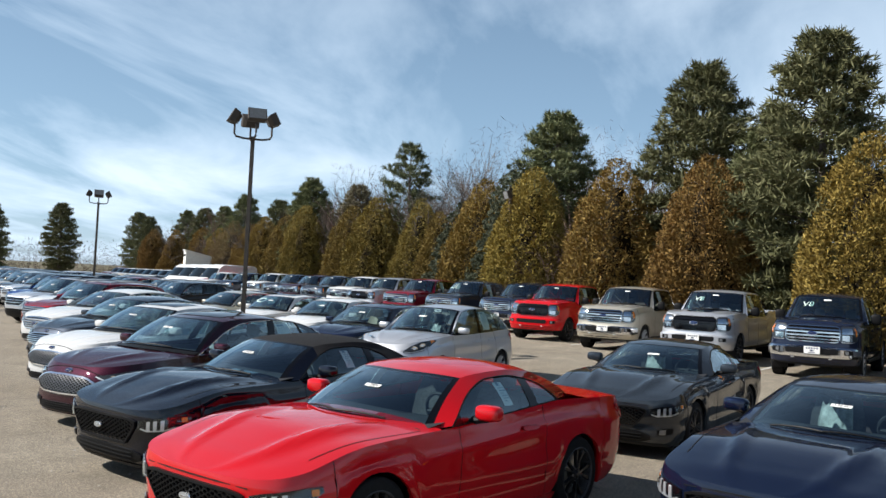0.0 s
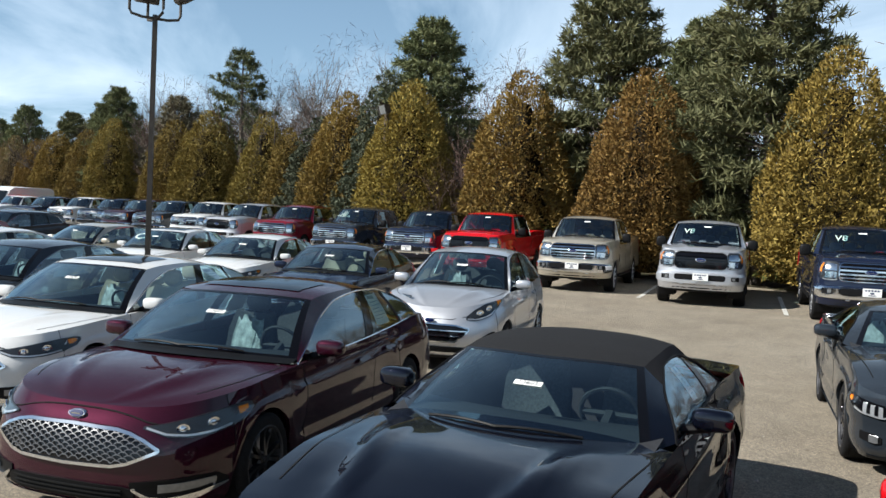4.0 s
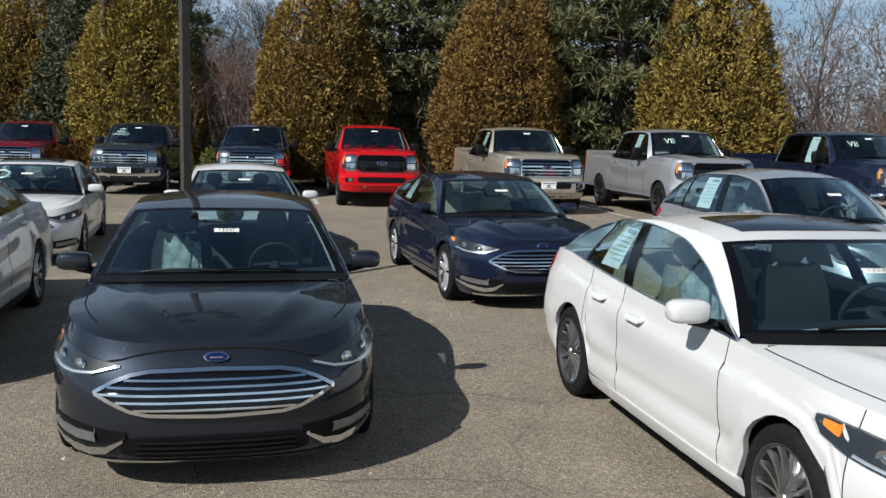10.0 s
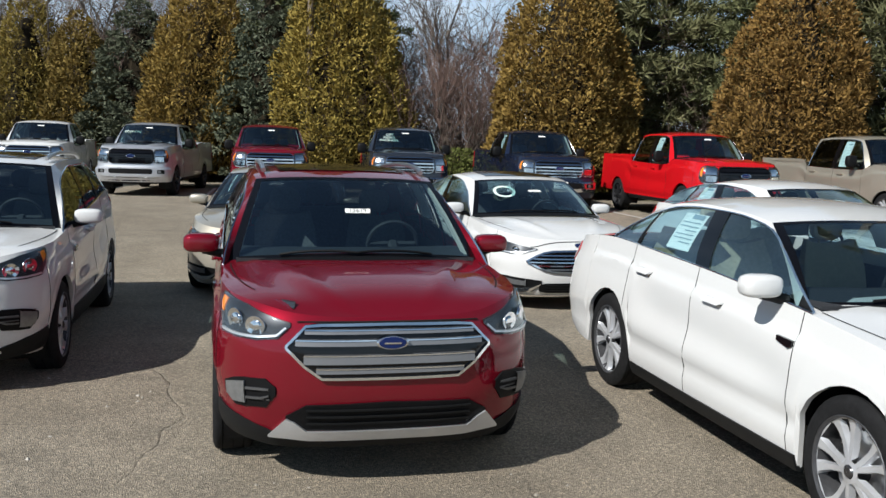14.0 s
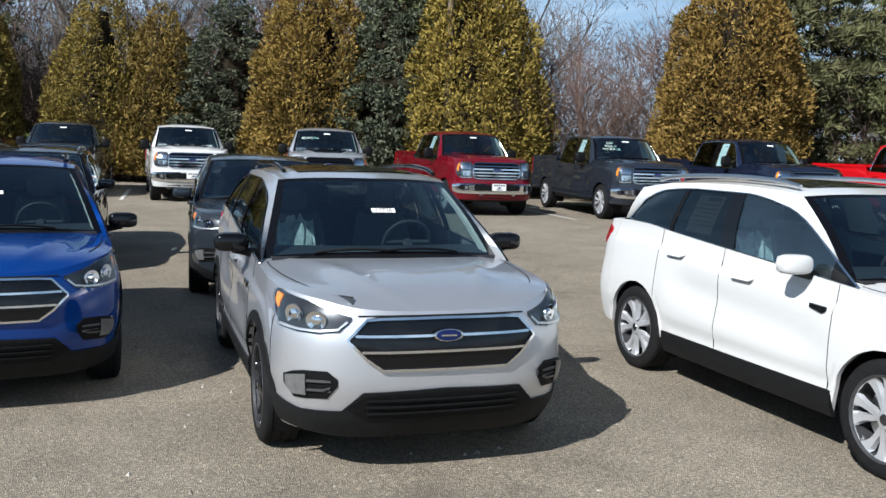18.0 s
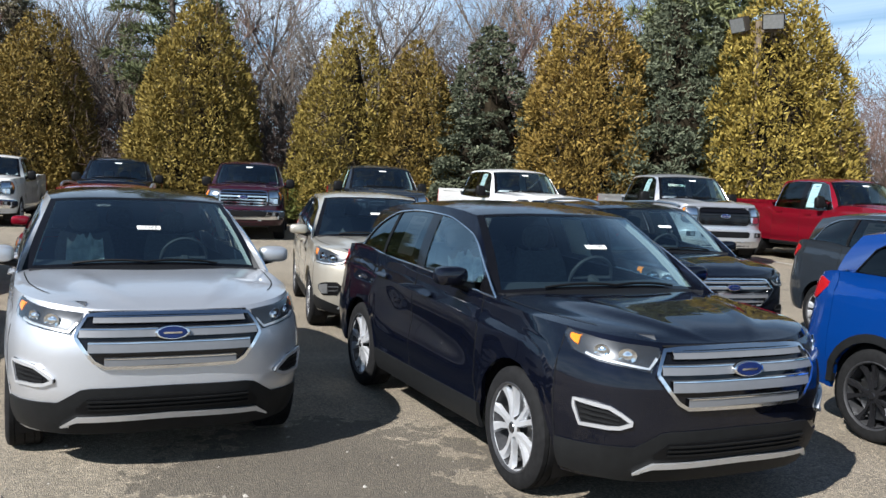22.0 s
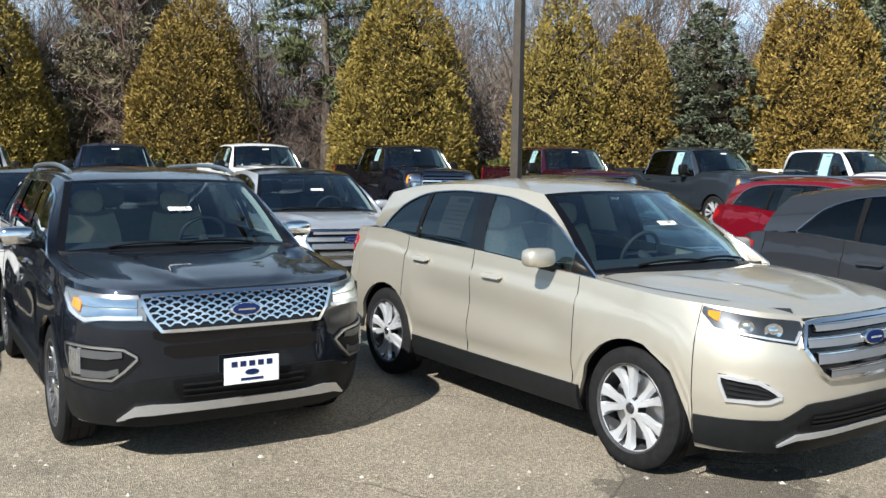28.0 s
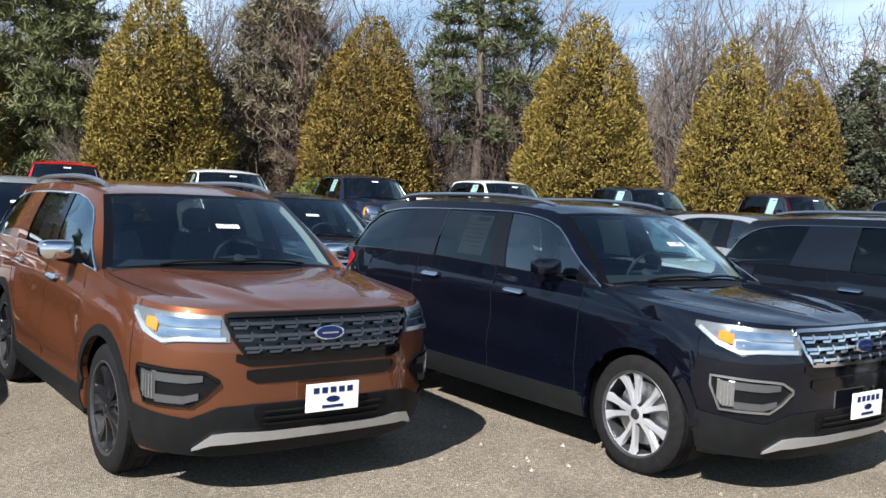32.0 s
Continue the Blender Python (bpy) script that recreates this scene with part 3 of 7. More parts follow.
# Shapes of the car models: metres from the nose and from the ground.
SIDE = [(0.15, 0.10), (0.24, 0.05), (0.4, 0.018), (0.58, 0.0), (0.72, 0.012), (0.86, 0.035), (1.0, 0.06), (1.2, 0.1)]
MODELS = {
    "sedan": dict(
        L=4.87, W=0.958, wb=2.85, yf=0.95, rw=0.335, arch=0.375, track=0.82, bf=0.85, nf=2.9, br=0.6, wf=0.97,
        belt=[(0, 0.80), (0.35, 0.845), (0.95, 0.905), (1.5, 0.935), (2.0, 0.955), (2.64, 0.975), (3.56, 1.025), (4.15, 1.065), (4.6, 1.045), (4.87, 0.97)],
        sill=[(0, 0.15), (0.6, 0.155), (1.4, 0.2), (3.4, 0.2), (4.3, 0.24), (4.87, 0.3)], side=SIDE,
        front=[(0.14, 0.12), (0.22, 0.03), (0.42, 0.0), (0.56, 0.02), (0.70, 0.085), (0.80, 0.17), (0.92, 0.3)],
        rear=[(0.2, 0.2), (0.35, 0.04), (0.5, 0.0), (0.7, 0.02), (0.9, 0.07), (1.05, 0.16)],
        crown=0.055, hood=[(0, 0.0), (0.25, 0.03), (0.8, 0.07), (1.5, 0.06)], deck=0.03,
        cowl=(1.23, 1.01, 0.845), cbow=0.30, cdrop=0.05, roof=[(1.99, 1.40), (2.38, 1.46), (2.85, 1.475), (3.3, 1.445), (3.72, 1.36)],
        rw_half=[(1.85, 0.625), (2.5, 0.665), (3.2, 0.65), (3.8, 0.585)], tail=(4.42, 1.065, 0.6), tbow=0.2,
        dlo=[(1.50, 0.945), (1.77, 1.08), (2.15, 1.26), (2.5, 1.355), (3.02, 1.388), (3.5, 1.37), (3.85, 1.315), (4.08, 1.22), (4.22, 1.085)], pillar=(2.84, 2.98, 0.16), quarter=3.72,
        cuts=(2.2, 3.6)),
    "taurus": dict(
        L=5.15, W=1.0, wb=2.868, yf=1.02, rw=0.36, arch=0.405, track=0.855, bf=0.8, nf=3.0, br=0.6, wf=0.97,
        belt=[(0, 0.85), (0.2, 0.885), (0.35, 0.91), (0.95, 0.975), (1.48, 1.03), (1.8, 1.055), (2.5, 1.10), (3.3, 1.13), (4.0, 1.15), (4.5, 1.12), (4.9, 1.07), (5.15, 1.0)],
        sill=[(0, 0.2), (0.6, 0.19), (1.4, 0.22), (3.6, 0.22), (4.6, 0.26), (5.15, 0.32)], side=SIDE,
        front=[(0.18, 0.14), (0.3, 0.04), (0.5, 0.0), (0.68, 0.02), (0.84, 0.08), (0.93, 0.16), (1.0, 0.28)],
        rear=[(0.2, 0.2), (0.35, 0.04), (0.5, 0.0), (0.75, 0.02), (0.95, 0.07), (1.1, 0.16)],
        crown=0.055, hood=[(0, 0.0), (0.25, 0.03), (0.8, 0.07), (1.6, 0.05)], deck=0.03,
        cowl=(1.36, 1.08, 0.875), cbow=0.28, cdrop=0.05, roof=[(2.12, 1.46), (2.5, 1.52), (3.0, 1.54), (3.5, 1.51), (3.95, 1.42)],
        rw_half=[(1.95, 0.625), (2.6, 0.67), (3.4, 0.655), (4.0, 0.59)], tail=(4.6, 1.125, 0.62), tbow=0.2,
        dlo=[(1.46, 1.04), (1.67, 1.155), (1.98, 1.31), (2.28, 1.42), (2.64, 1.458), (3.0, 1.462), (3.34, 1.445), (3.67, 1.375), (3.92, 1.275), (4.06, 1.17)], pillar=(2.56, 2.72, 0.13), quarter=3.62,
        cuts=(2.2, 3.5)),
    "hatch": dict(
        L=4.41, W=0.915, wb=2.648, yf=0.9, rw=0.325, arch=0.365, track=0.78, bf=0.95, nf=2.6, br=0.5, wf=0.94,
        belt=[(0, 0.86), (0.3, 0.92), (0.9, 1.0), (1.35, 1.03), (2.2, 1.04), (3.2, 1.07), (3.9, 1.1), (4.41, 1.06)],
        sill=[(0, 0.2), (0.6, 0.18), (1.4, 0.2), (3.2, 0.2), (4.0, 0.24), (4.41, 0.3)], side=SIDE,
        front=[(0.18, 0.12), (0.3, 0.03), (0.45, 0.0), (0.6, 0.02), (0.76, 0.1), (0.86, 0.2), (1.0, 0.34)],
        rear=[(0.2, 0.18), (0.35, 0.03), (0.55, 0.0), (0.8, 0.03), (1.0, 0.06), (1.1, 0.1)],
        crown=0.06, hood=[(0, 0.0), (0.25, 0.04), (0.8, 0.09), (1.3, 0.07)], deck=0.02,
        cowl=(1.12, 1.1, 0.768), cbow=0.34, cdrop=0.07, roof=[(1.95, 1.55), (2.4, 1.61), (2.8, 1.62), (3.4, 1.58), (3.95, 1.48)],
        rw_half=[(1.8, 0.567), (2.4, 0.610), (3.2, 0.599), (4.0, 0.535)], tail=(4.3, 1.08, 0.6), tbow=0.15,
        dlo=[(1.36, 1.04), (1.62, 1.20), (1.9, 1.38), (2.16, 1.50), (2.6, 1.545), (3.2, 1.53), (3.72, 1.44), (3.92, 1.33), (4.05, 1.12)], pillar=(2.55, 2.65, 0.08), quarter=3.5,
        cuts=(2.1, 3.65)),
    "coupe": dict(
        L=4.74, W=0.955, wb=2.72, yf=0.93, rw=0.345, arch=0.385, track=0.80, bf=0.55, nf=3.2, br=0.55, wf=0.95, wr=0.97,
        belt=[(0, 0.73), (0.3, 0.80), (0.9, 0.92), (1.5, 0.945), (1.8, 0.955), (2.4, 0.99), (3.05, 1.04), (3.4, 1.06), (3.9, 1.04), (4.4, 1.03), (4.74, 0.97)],
        sill=[(0, 0.17), (0.6, 0.16), (1.4, 0.18), (3.2, 0.18), (4.2, 0.22), (4.78, 0.28)],
        side=[(0.15, 0.1), (0.24, 0.05), (0.4, 0.02), (0.55, 0.0), (0.7, 0.02), (0.84, 0.03), (1.0, 0.07)],
        front=[(0.16, 0.14), (0.28, 0.05), (0.45, 0.03), (0.66, 0.0), (0.76, 0.02), (0.83, 0.08), (0.95, 0.25)],
        rear=[(0.2, 0.2), (0.35, 0.06), (0.5, 0.02), (0.75, 0.0), (0.92, 0.02), (1.0, 0.05)],
        crown=0.05, hood=[(0, 0.0), (0.25, 0.04), (0.9, 0.06), (1.6, 0.05)], deck=0.03,
        cowl=(1.36, 0.985, 0.762), cbow=0.30, cdrop=0.05, roof=[(2.09, 1.31), (2.42, 1.365), (2.85, 1.38), (3.2, 1.355), (3.5, 1.29)],
        rw_half=[(1.95, 0.541), (2.45, 0.583), (3.1, 0.562), (3.6, 0.488)], tail=(4.2, 1.02, 0.55), tbow=0.2,
        dlo=[(1.80, 0.965), (2.02, 1.10), (2.26, 1.215), (2.5, 1.275), (2.78, 1.285), (3.05, 1.25), (3.22, 1.19), (3.33, 1.07)], pillar=(2.9, 3.0, 0.05), quarter=9,
        cuts=(2.2, 3.05)),
    "crossover": dict(
        L=4.52, W=0.94, wb=2.69, yf=0.9, rw=0.35, arch=0.40, track=0.80, bf=0.78, nf=3.1, br=0.5, wf=0.95,
        belt=[(0, 0.945), (0.14, 0.99), (0.3, 1.01), (0.6, 1.025), (0.9, 1.04), (1.2, 1.06), (1.7, 1.10), (2.4, 1.15), (3.2, 1.21), (3.6, 1.245), (4.0, 1.25), (4.52, 1.18)],
        sill=[(0, 0.26), (0.6, 0.24), (1.4, 0.26), (3.2, 0.26), (4.0, 0.32), (4.52, 0.38)],
        side=[(0.2, 0.08), (0.35, 0.02), (0.5, 0.005), (0.7, 0.0), (0.85, 0.012), (1.0, 0.03), (1.2, 0.06)],
        front=[(0.2, 0.14), (0.36, 0.04), (0.55, 0.0), (0.75, 0.01), (0.92, 0.05), (1.0, 0.12), (1.15, 0.3)],
        rear=[(0.25, 0.16), (0.45, 0.02), (0.65, 0.0), (0.9, 0.04), (1.1, 0.06), (1.2, 0.1)],
        crown=0.05, hood=[(0, 0.0), (0.2, 0.03), (0.8, 0.07), (1.2, 0.055)], deck=0.02,
        cowl=(1.13, 1.115, 0.83), cbow=0.2, cdrop=0.05, roof=[(1.85, 1.60), (2.2, 1.65), (2.7, 1.665), (3.5, 1.64), (4.1, 1.57)],
        rw_half=[(1.7, 0.610), (2.3, 0.654), (3.2, 0.654), (4.2, 0.600)], tail=(4.38, 1.17, 0.66), tbow=0.12,
        dlo=[(1.21, 1.065), (1.52, 1.25), (1.8, 1.40), (2.05, 1.495), (2.54, 1.56), (3.08, 1.56), (3.55, 1.53), (3.78, 1.44), (3.88, 1.26)], pillar=(2.42, 2.56, 0.12), quarter=3.24,
        cuts=(1.95, 3.5)),
    "edge": dict(
        L=4.78, W=0.965, wb=2.85, yf=0.95, rw=0.37, arch=0.425, track=0.82, bf=0.85, nf=3.1, br=0.5, wf=0.95,
        belt=[(0, 1.01), (0.14, 1.035), (0.3, 1.05), (0.95, 1.085), (1.3, 1.11), (1.74, 1.135), (2.48, 1.178), (3.42, 1.21), (3.9, 1.25), (4.3, 1.24), (4.78, 1.16)],
        sill=[(0, 0.26), (0.6, 0.24), (1.4, 0.27), (3.4, 0.27), (4.3, 0.33), (4.78, 0.4)],
        side=[(0.2, 0.08), (0.35, 0.02), (0.5, 0.005), (0.72, 0.0), (0.87, 0.012), (1.02, 0.03), (1.22, 0.06)],
        front=[(0.2, 0.14), (0.36, 0.05), (0.52, 0.0), (0.75, 0.0), (0.92, 0.04), (1.02, 0.12), (1.15, 0.3)],
        rear=[(0.25, 0.16), (0.45, 0.02), (0.65, 0.0), (0.9, 0.05), (1.1, 0.08), (1.25, 0.13)],
        crown=0.05, hood=[(0, 0.0), (0.2, 0.03), (0.8, 0.065), (1.4, 0.05)], deck=0.02,
        cowl=(1.2, 1.165, 0.855), cbow=0.22, cdrop=0.05, roof=[(1.95, 1.64), (2.3, 1.69), (2.8, 1.71), (3.6, 1.68), (4.25, 1.59)],
        rw_half=[(1.8, 0.632), (2.4, 0.676), (3.4, 0.676), (4.4, 0.610)], tail=(4.58, 1.2, 0.68), tbow=0.14,
        dlo=[(1.31, 1.12), (1.52, 1.255), (1.98, 1.49), (2.49, 1.59), (2.98, 1.605), (3.4, 1.58), (3.75, 1.475), (3.97, 1.265)], pillar=(2.52, 2.66, 0.06), quarter=3.42,
        cuts=(1.95, 3.4)),
    "explorer": dict(
        L=5.04, W=1.0, wb=2.865, yf=0.96, rw=0.385, arch=0.44, track=0.85, bf=0.75, nf=3.2, br=0.45, wf=0.96,
        belt=[(0, 1.07), (0.14, 1.08), (0.3, 1.09), (0.95, 1.135), (1.4, 1.175), (2.3, 1.215), (3.25, 1.235), (4.6, 1.22), (5.04, 1.17)],
        sill=[(0, 0.28), (0.6, 0.25), (1.4, 0.28), (3.4, 0.28), (4.5, 0.34), (5.04, 0.42)],
        side=[(0.2, 0.08), (0.35, 0.02), (0.5, 0.005), (0.75, 0.0), (0.92, 0.012), (1.08, 0.03), (1.25, 0.055)],
        front=[(0.2, 0.14), (0.36, 0.05), (0.52, 0.0), (0.8, 0.0), (1.0, 0.03), (1.1, 0.09), (1.25, 0.28)],
        rear=[(0.25, 0.16), (0.45, 0.02), (0.65, 0.0), (0.95, 0.03), (1.1, 0.05), (1.25, 0.08)],
        crown=0.05, hood=[(0, 0.0), (0.2, 0.03), (0.8, 0.055), (1.4, 0.045)], deck=0.02,
        cowl=(1.18, 1.21, 0.87), cbow=0.22, cdrop=0.05, roof=[(1.88, 1.68), (2.25, 1.74), (2.9, 1.765), (3.9, 1.745), (4.62, 1.68)],
        rw_half=[(1.8, 0.676), (2.4, 0.719), (3.6, 0.719), (4.7, 0.654)], tail=(4.9, 1.22, 0.76), tbow=0.12,
        dlo=[(1.37, 1.185), (1.62, 1.33), (2.03, 1.585), (2.3, 1.635), (2.57, 1.65), (3.1, 1.645), (4.0, 1.62), (4.4, 1.57), (4.58, 1.47), (4.72, 1.235)], pillar=(2.40, 2.54, 0.12), quarter=3.64,
        cuts=(1.95, 4.35),
        qgap=(3.34, 3.95)),
    "pickup": dict(
        L=5.89, W=1.015, wb=3.68, yf=0.96, rw=0.40, arch=0.45, track=0.86, bf=0.55, nf=3.4, br=0.2, nr=5.0, wf=0.97, wr=1.0,
        belt=[(0, 1.26), (0.3, 1.30), (0.95, 1.35), (1.5, 1.36), (1.75, 1.25), (2.1, 1.23), (3.8, 1.27), (3.95, 1.40), (4.1, 1.42), (5.89, 1.42)],
        sill=[(0, 0.38), (0.6, 0.4), (1.4, 0.44), (3.8, 0.46), (5.0, 0.5), (5.89, 0.52)],
        side=[(0.3, 0.07), (0.45, 0.02), (0.6, 0.005), (0.85, 0.0), (1.0, 0.008), (1.2, 0.02), (1.42, 0.035)],
        front=[(0.3, 0.10), (0.42, 0.04), (0.55, 0.0), (0.72, 0.0), (0.78, 0.07), (1.1, 0.08), (1.2, 0.14), (1.35, 0.3)],
        rear=[(0.3, 0.1), (0.5, 0.0), (0.7, 0.0), (0.9, 0.02), (1.42, 0.04)],
        crown=0.06, hood=[(0, 0.0), (0.2, 0.03), (0.8, 0.05), (1.5, 0.05)], deck=0.0, bed=(3.98, 5.8),
        cowl=(1.45, 1.40, 0.848), cbow=0.24, cdrop=0.05, roof=[(2.0, 1.90), (2.3, 1.96), (2.8, 1.985), (3.4, 1.975), (3.78, 1.93)],
        rw_half=[(1.8, 0.693), (2.4, 0.735), (3.4, 0.735), (3.9, 0.714)], tail=(3.9, 1.43, 0.80), tbow=0.03,
        dlo=[(1.72, 1.275), (1.98, 1.62), (2.16, 1.83), (2.4, 1.875), (3.0, 1.885), (3.55, 1.855), (3.68, 1.75), (3.76, 1.30)], pillar=(2.72, 2.86, 0.03), quarter=9,
        cuts=(2.2, 3.55)),
}
SLIP = {"sedan": 0.6, "taurus": 0.6, "coupe": 0.57, "crossover": 0.52, "edge": 0.5, "explorer": 0.5, "pickup": 0.8, "hatch": 0.56}  # how high up the screen the number slip is
BADGE = {"sedan": 0.742, "taurus": 0.68, "hatch": 0.70, "coupe": 0.54, "crossover": 0.826, "edge": 0.887, "explorer": 0.947, "pickup": 1.06}
PLATE = {"explorer": 0.578, "pickup": 0.68}

# ---- cars: building one ----
def oval_badge(parent, centre, normal_y, w, h, mat, label, tilt=0.0):
    """A badge on the nose: dark oval inside a bright rim."""
    x0, y0, z0 = centre
    for name, k, d, mt in (("badge", 1.0, 0.012, CHROME), ("badge_field", 0.86, 0.016, mat)):
        m = Mesh()
        ring = lambda e, yy: [(x0 + w / 2 * e * math.cos(a), y0 - yy + math.sin(a) * h / 2 * e * math.sin(tilt), z0 + h / 2 * e * math.sin(a) * math.cos(tilt))
                              for a in np.linspace(0, 2 * math.pi, 24, endpoint=False)]
        m.grid([ring(k, -0.01), ring(k, d), ring(k * 0.9, d + 0.004)], closed=True, flip=True)
        m.poly(ring(k * 0.9, d + 0.004))
        if name == "badge":
            top = part(name, m, mt, parent, label)
        else:
            part(name, m, mt, top)
            b = Mesh()
            b.box(x0 - w * 0.26, x0 + w * 0.26, y0 - d - 0.008, y0 - d, z0 - h * 0.07, z0 + h * 0.05)
            part("badge_script", b, CHROME, top, "pale script bar on the badge")


def build_wheel(car, m, side, y, style, steer=0.0, fine=True):
    """Tyre, rim and spokes, with the hub at the wheel's centre."""
    r, w = m["rw"], 0.225 if m["rw"] < 0.39 else 0.26
    xo = side * m["track"]
    tyre = Mesh()
    rr = r * (0.745 if style != "steel" else 0.62)
    prof = [(-w / 2, rr), (-w / 2 * 1.04, (rr + r) / 2), (-w / 2 * 0.93, r * 0.965), (-w / 2 * 0.80, r)] + [(k * w * 0.26 + e * w, r * f) for k in (-1, 0, 1) for e, f in ((-0.02, 1.003), (-0.012, 0.985), (0.012, 0.985), (0.02, 1.003))] + [(w / 2 * 0.80, r), (w / 2 * 0.93, r * 0.965), (w / 2 * 1.04, (rr + r) / 2), (w / 2, rr)]
    tyre.lathe(prof, "x", 36)
    wheel = part("wheel", tyre, RUBBER, car, "black rubber tyre on an alloy rim")
    wheel.location = (xo, y, r)
    wheel.rotation_euler = (0, 0, steer)
    n, mat, wid = {"alloy5": (5, ALLOY, 0.135), "alloy10": (5, ALLOY, 0.105), "dark10": (5, DARK_ALLOY, 0.085), "dark5": (5, DARK_ALLOY, 0.10),
                   "multi": (15, SATIN, 0.03), "alloy6": (6, ALLOY, 0.105)}[style]
    rim = Mesh()
    o = side * w / 2
    rim.lathe([(-o * 0.9, 0.01), (-o * 0.9, rr * 0.9), (-o * 0.8, rr * 0.93), (o * 0.6, rr * 0.92), (o * 0.98, rr * 0.95), (o * 1.02, rr * 0.985), (o * 0.99, rr)], "x", 36)
    part("rim", rim, mat if not fine else BARREL, wheel, "%s wheel rim" % ("black" if "dark" in style else "silver"))
    face = Mesh()
    twin = n in (5, 6)
    qs = (0.0, 0.10, 0.17, 0.34, 0.52, 0.70, 0.86, 0.93, 1.0)
    rows, keep = [], []
    for q in qs:
        rad, row, solid = rr * (0.13 + 0.86 * q), [], q < 0.11 or q > 0.92
        for k in range(n):
            for da in ((-1, 1) if twin else (0,)):
                mid = 2 * math.pi * k / n + da * math.pi / n * (0.24 + 0.17 * q)
                hw = min(wid * (0.30 if twin else 0.52) * (1.15 - 0.55 * math.sin(math.pi * min(q * 1.05, 1))) / rad, math.pi / n * (0.40 if twin else 0.80))
                dip = o * (0.93 - 0.17 * math.sin(math.pi * min(q, 1.0) * 0.9))
                for e, back in ((-1.0, 0.0 if solid else 0.030), (-0.68, 0.0), (0.68, 0.0), (1.0, 0.0 if solid else 0.030)):
                    row.append((dip - side * back, rad * math.cos(mid + e * hw), rad * math.sin(mid + e * hw)))
        rows.append(row)
    cols = len(rows[0])
    face.v = [tuple(map(float, pt)) for row in rows for pt in row]
    for a in range(len(qs) - 1):
        for c in range(cols):
            if c % 4 == 3 and 0.09 < qs[a] < 0.92:
                continue
            d = (c + 1) % cols
            quad = (a * cols + c, a * cols + d, (a + 1) * cols + d, (a + 1) * cols + c)
            face.f.append(quad if side > 0 else quad[::-1])
    part("wheel_face", face, mat, wheel)
    cap = Mesh()
    cap.lathe([(o * 0.88, rr * 0.13), (o * 0.99, rr * 0.095), (o * 1.0, 0.001)], "x", 16)
    part("hub_cap", cap, DARK_CHROME if "alloy" in style else mat, wheel)
    if not fine:
        return
    disc = Mesh()
    disc.lathe([(o * 0.1, rr * 0.72), (o * 0.2, rr * 0.72), (o * 0.2, rr * 0.2)], "x", 24)
    part("brake_disc", disc, SATIN, wheel)


def seat(car, x, y, z, w, mat, cover=False):
    m = Mesh()
    rows = []
    for (dy, dz, k, t) in ((-0.22, 0.0, 0.9, 0.10), (-0.26, 0.07, 1.0, 0.0), (-0.1, 0.11, 1.0, 0.0), (0.16, 0.08, 0.95, 0.0), (0.24, 0.22, 1.0, 0), (0.30, 0.48, 0.98, 0), (0.36, 0.66, 0.8, 0), (0.42, 0.66, 0.75, 0), (0.40, 0.4, 0.95, 0), (0.32, 0.0, 0.95, 0)):
        rows.append([(x + w / 2 * k * v, y + dy - 0.03 * abs(v) ** 3, z + dz + 0.035 * abs(v) ** 3) for v in np.linspace(-1, 1, 9)])
    m.grid(rows)
    s = part("seat", m, mat, car, "%s seat" % ("beige leather" if mat == TAN_CLOTH else "black cloth"), 60)
    h = Mesh()
    h.ball((x, y + 0.40, z + 0.78), (0.13, 0.05, 0.10), 12, 8, 0.7)
    h.tube([(x - 0.05, y + 0.4, z + 0.6), (x - 0.05, y + 0.4, z + 0.75)], 0.008, 6).tube([(x + 0.05, y + 0.4, z + 0.6), (x + 0.05, y + 0.4, z + 0.75)], 0.008, 6)
    part("headrest", h, mat, s)
    if cover:
        c = Mesh()
        rr = random.Random(int(abs(x * 100)) + 3)
        g = []
        for j, (dy, dz) in enumerate(((-0.24, 0.12), (-0.02, 0.15), (0.17, 0.16), (0.22, 0.3), (0.26, 0.5), (0.3, 0.62))):
            g.append([(x + w * 0.46 * v * (1 - 0.06 * j), y + dy - 0.015 - rr.random() * 0.05, z + dz + rr.random() * 0.07 - 0.06 * abs(v) ** 2) for v in np.linspace(-0.9, 0.9, 12)])
        c.grid(g)
        part("seat_cover", c, FILM, s, "crumpled clear plastic seat cover", 75)


def text_mesh(body, size, name="number"):
    cu = bpy.data.curves.new(name, "FONT")
    cu.body, cu.size, cu.align_x, cu.align_y = body, size, "CENTER", "CENTER"
    ob = bpy.data.objects.new(name, cu)
    scene.collection.objects.link(ob)
    me = bpy.data.meshes.new_from_object(ob.evaluated_get(bpy.context.evaluated_depsgraph_get()))
    bpy.data.objects.remove(ob)
    bpy.data.curves.remove(cu)
    return me


FIGURES = {}
# the writing on the screens, set before the lot fills up
for figures in "13636 13606 13605 13657 13558 13547 13563 13619 13687 13726 13707 13599 13583 13581 13587 13738 13689 13754".split():
    FIGURES[figures] = text_mesh(figures, 0.05)
for words, size in (("V8", 0.24), ("O", 0.42), ("EDITION", 0.11), ("OFF\nROAD\nPACKAGE", 0.11)):
    FIGURES[words] = text_mesh(words, size, "writing")


def on_plane(me, centre, right, up, off=0.003):
    """Text mesh data laid on a plane."""
    m = me.copy()
    right, up = Vector(right).normalized(), Vector(up).normalized()
    n = right.cross(up)
    mat = Matrix((right, up, n)).transposed().to_4x4()
    mat.translation = Vector(centre) + n * off
    m.transform(mat)
    return m


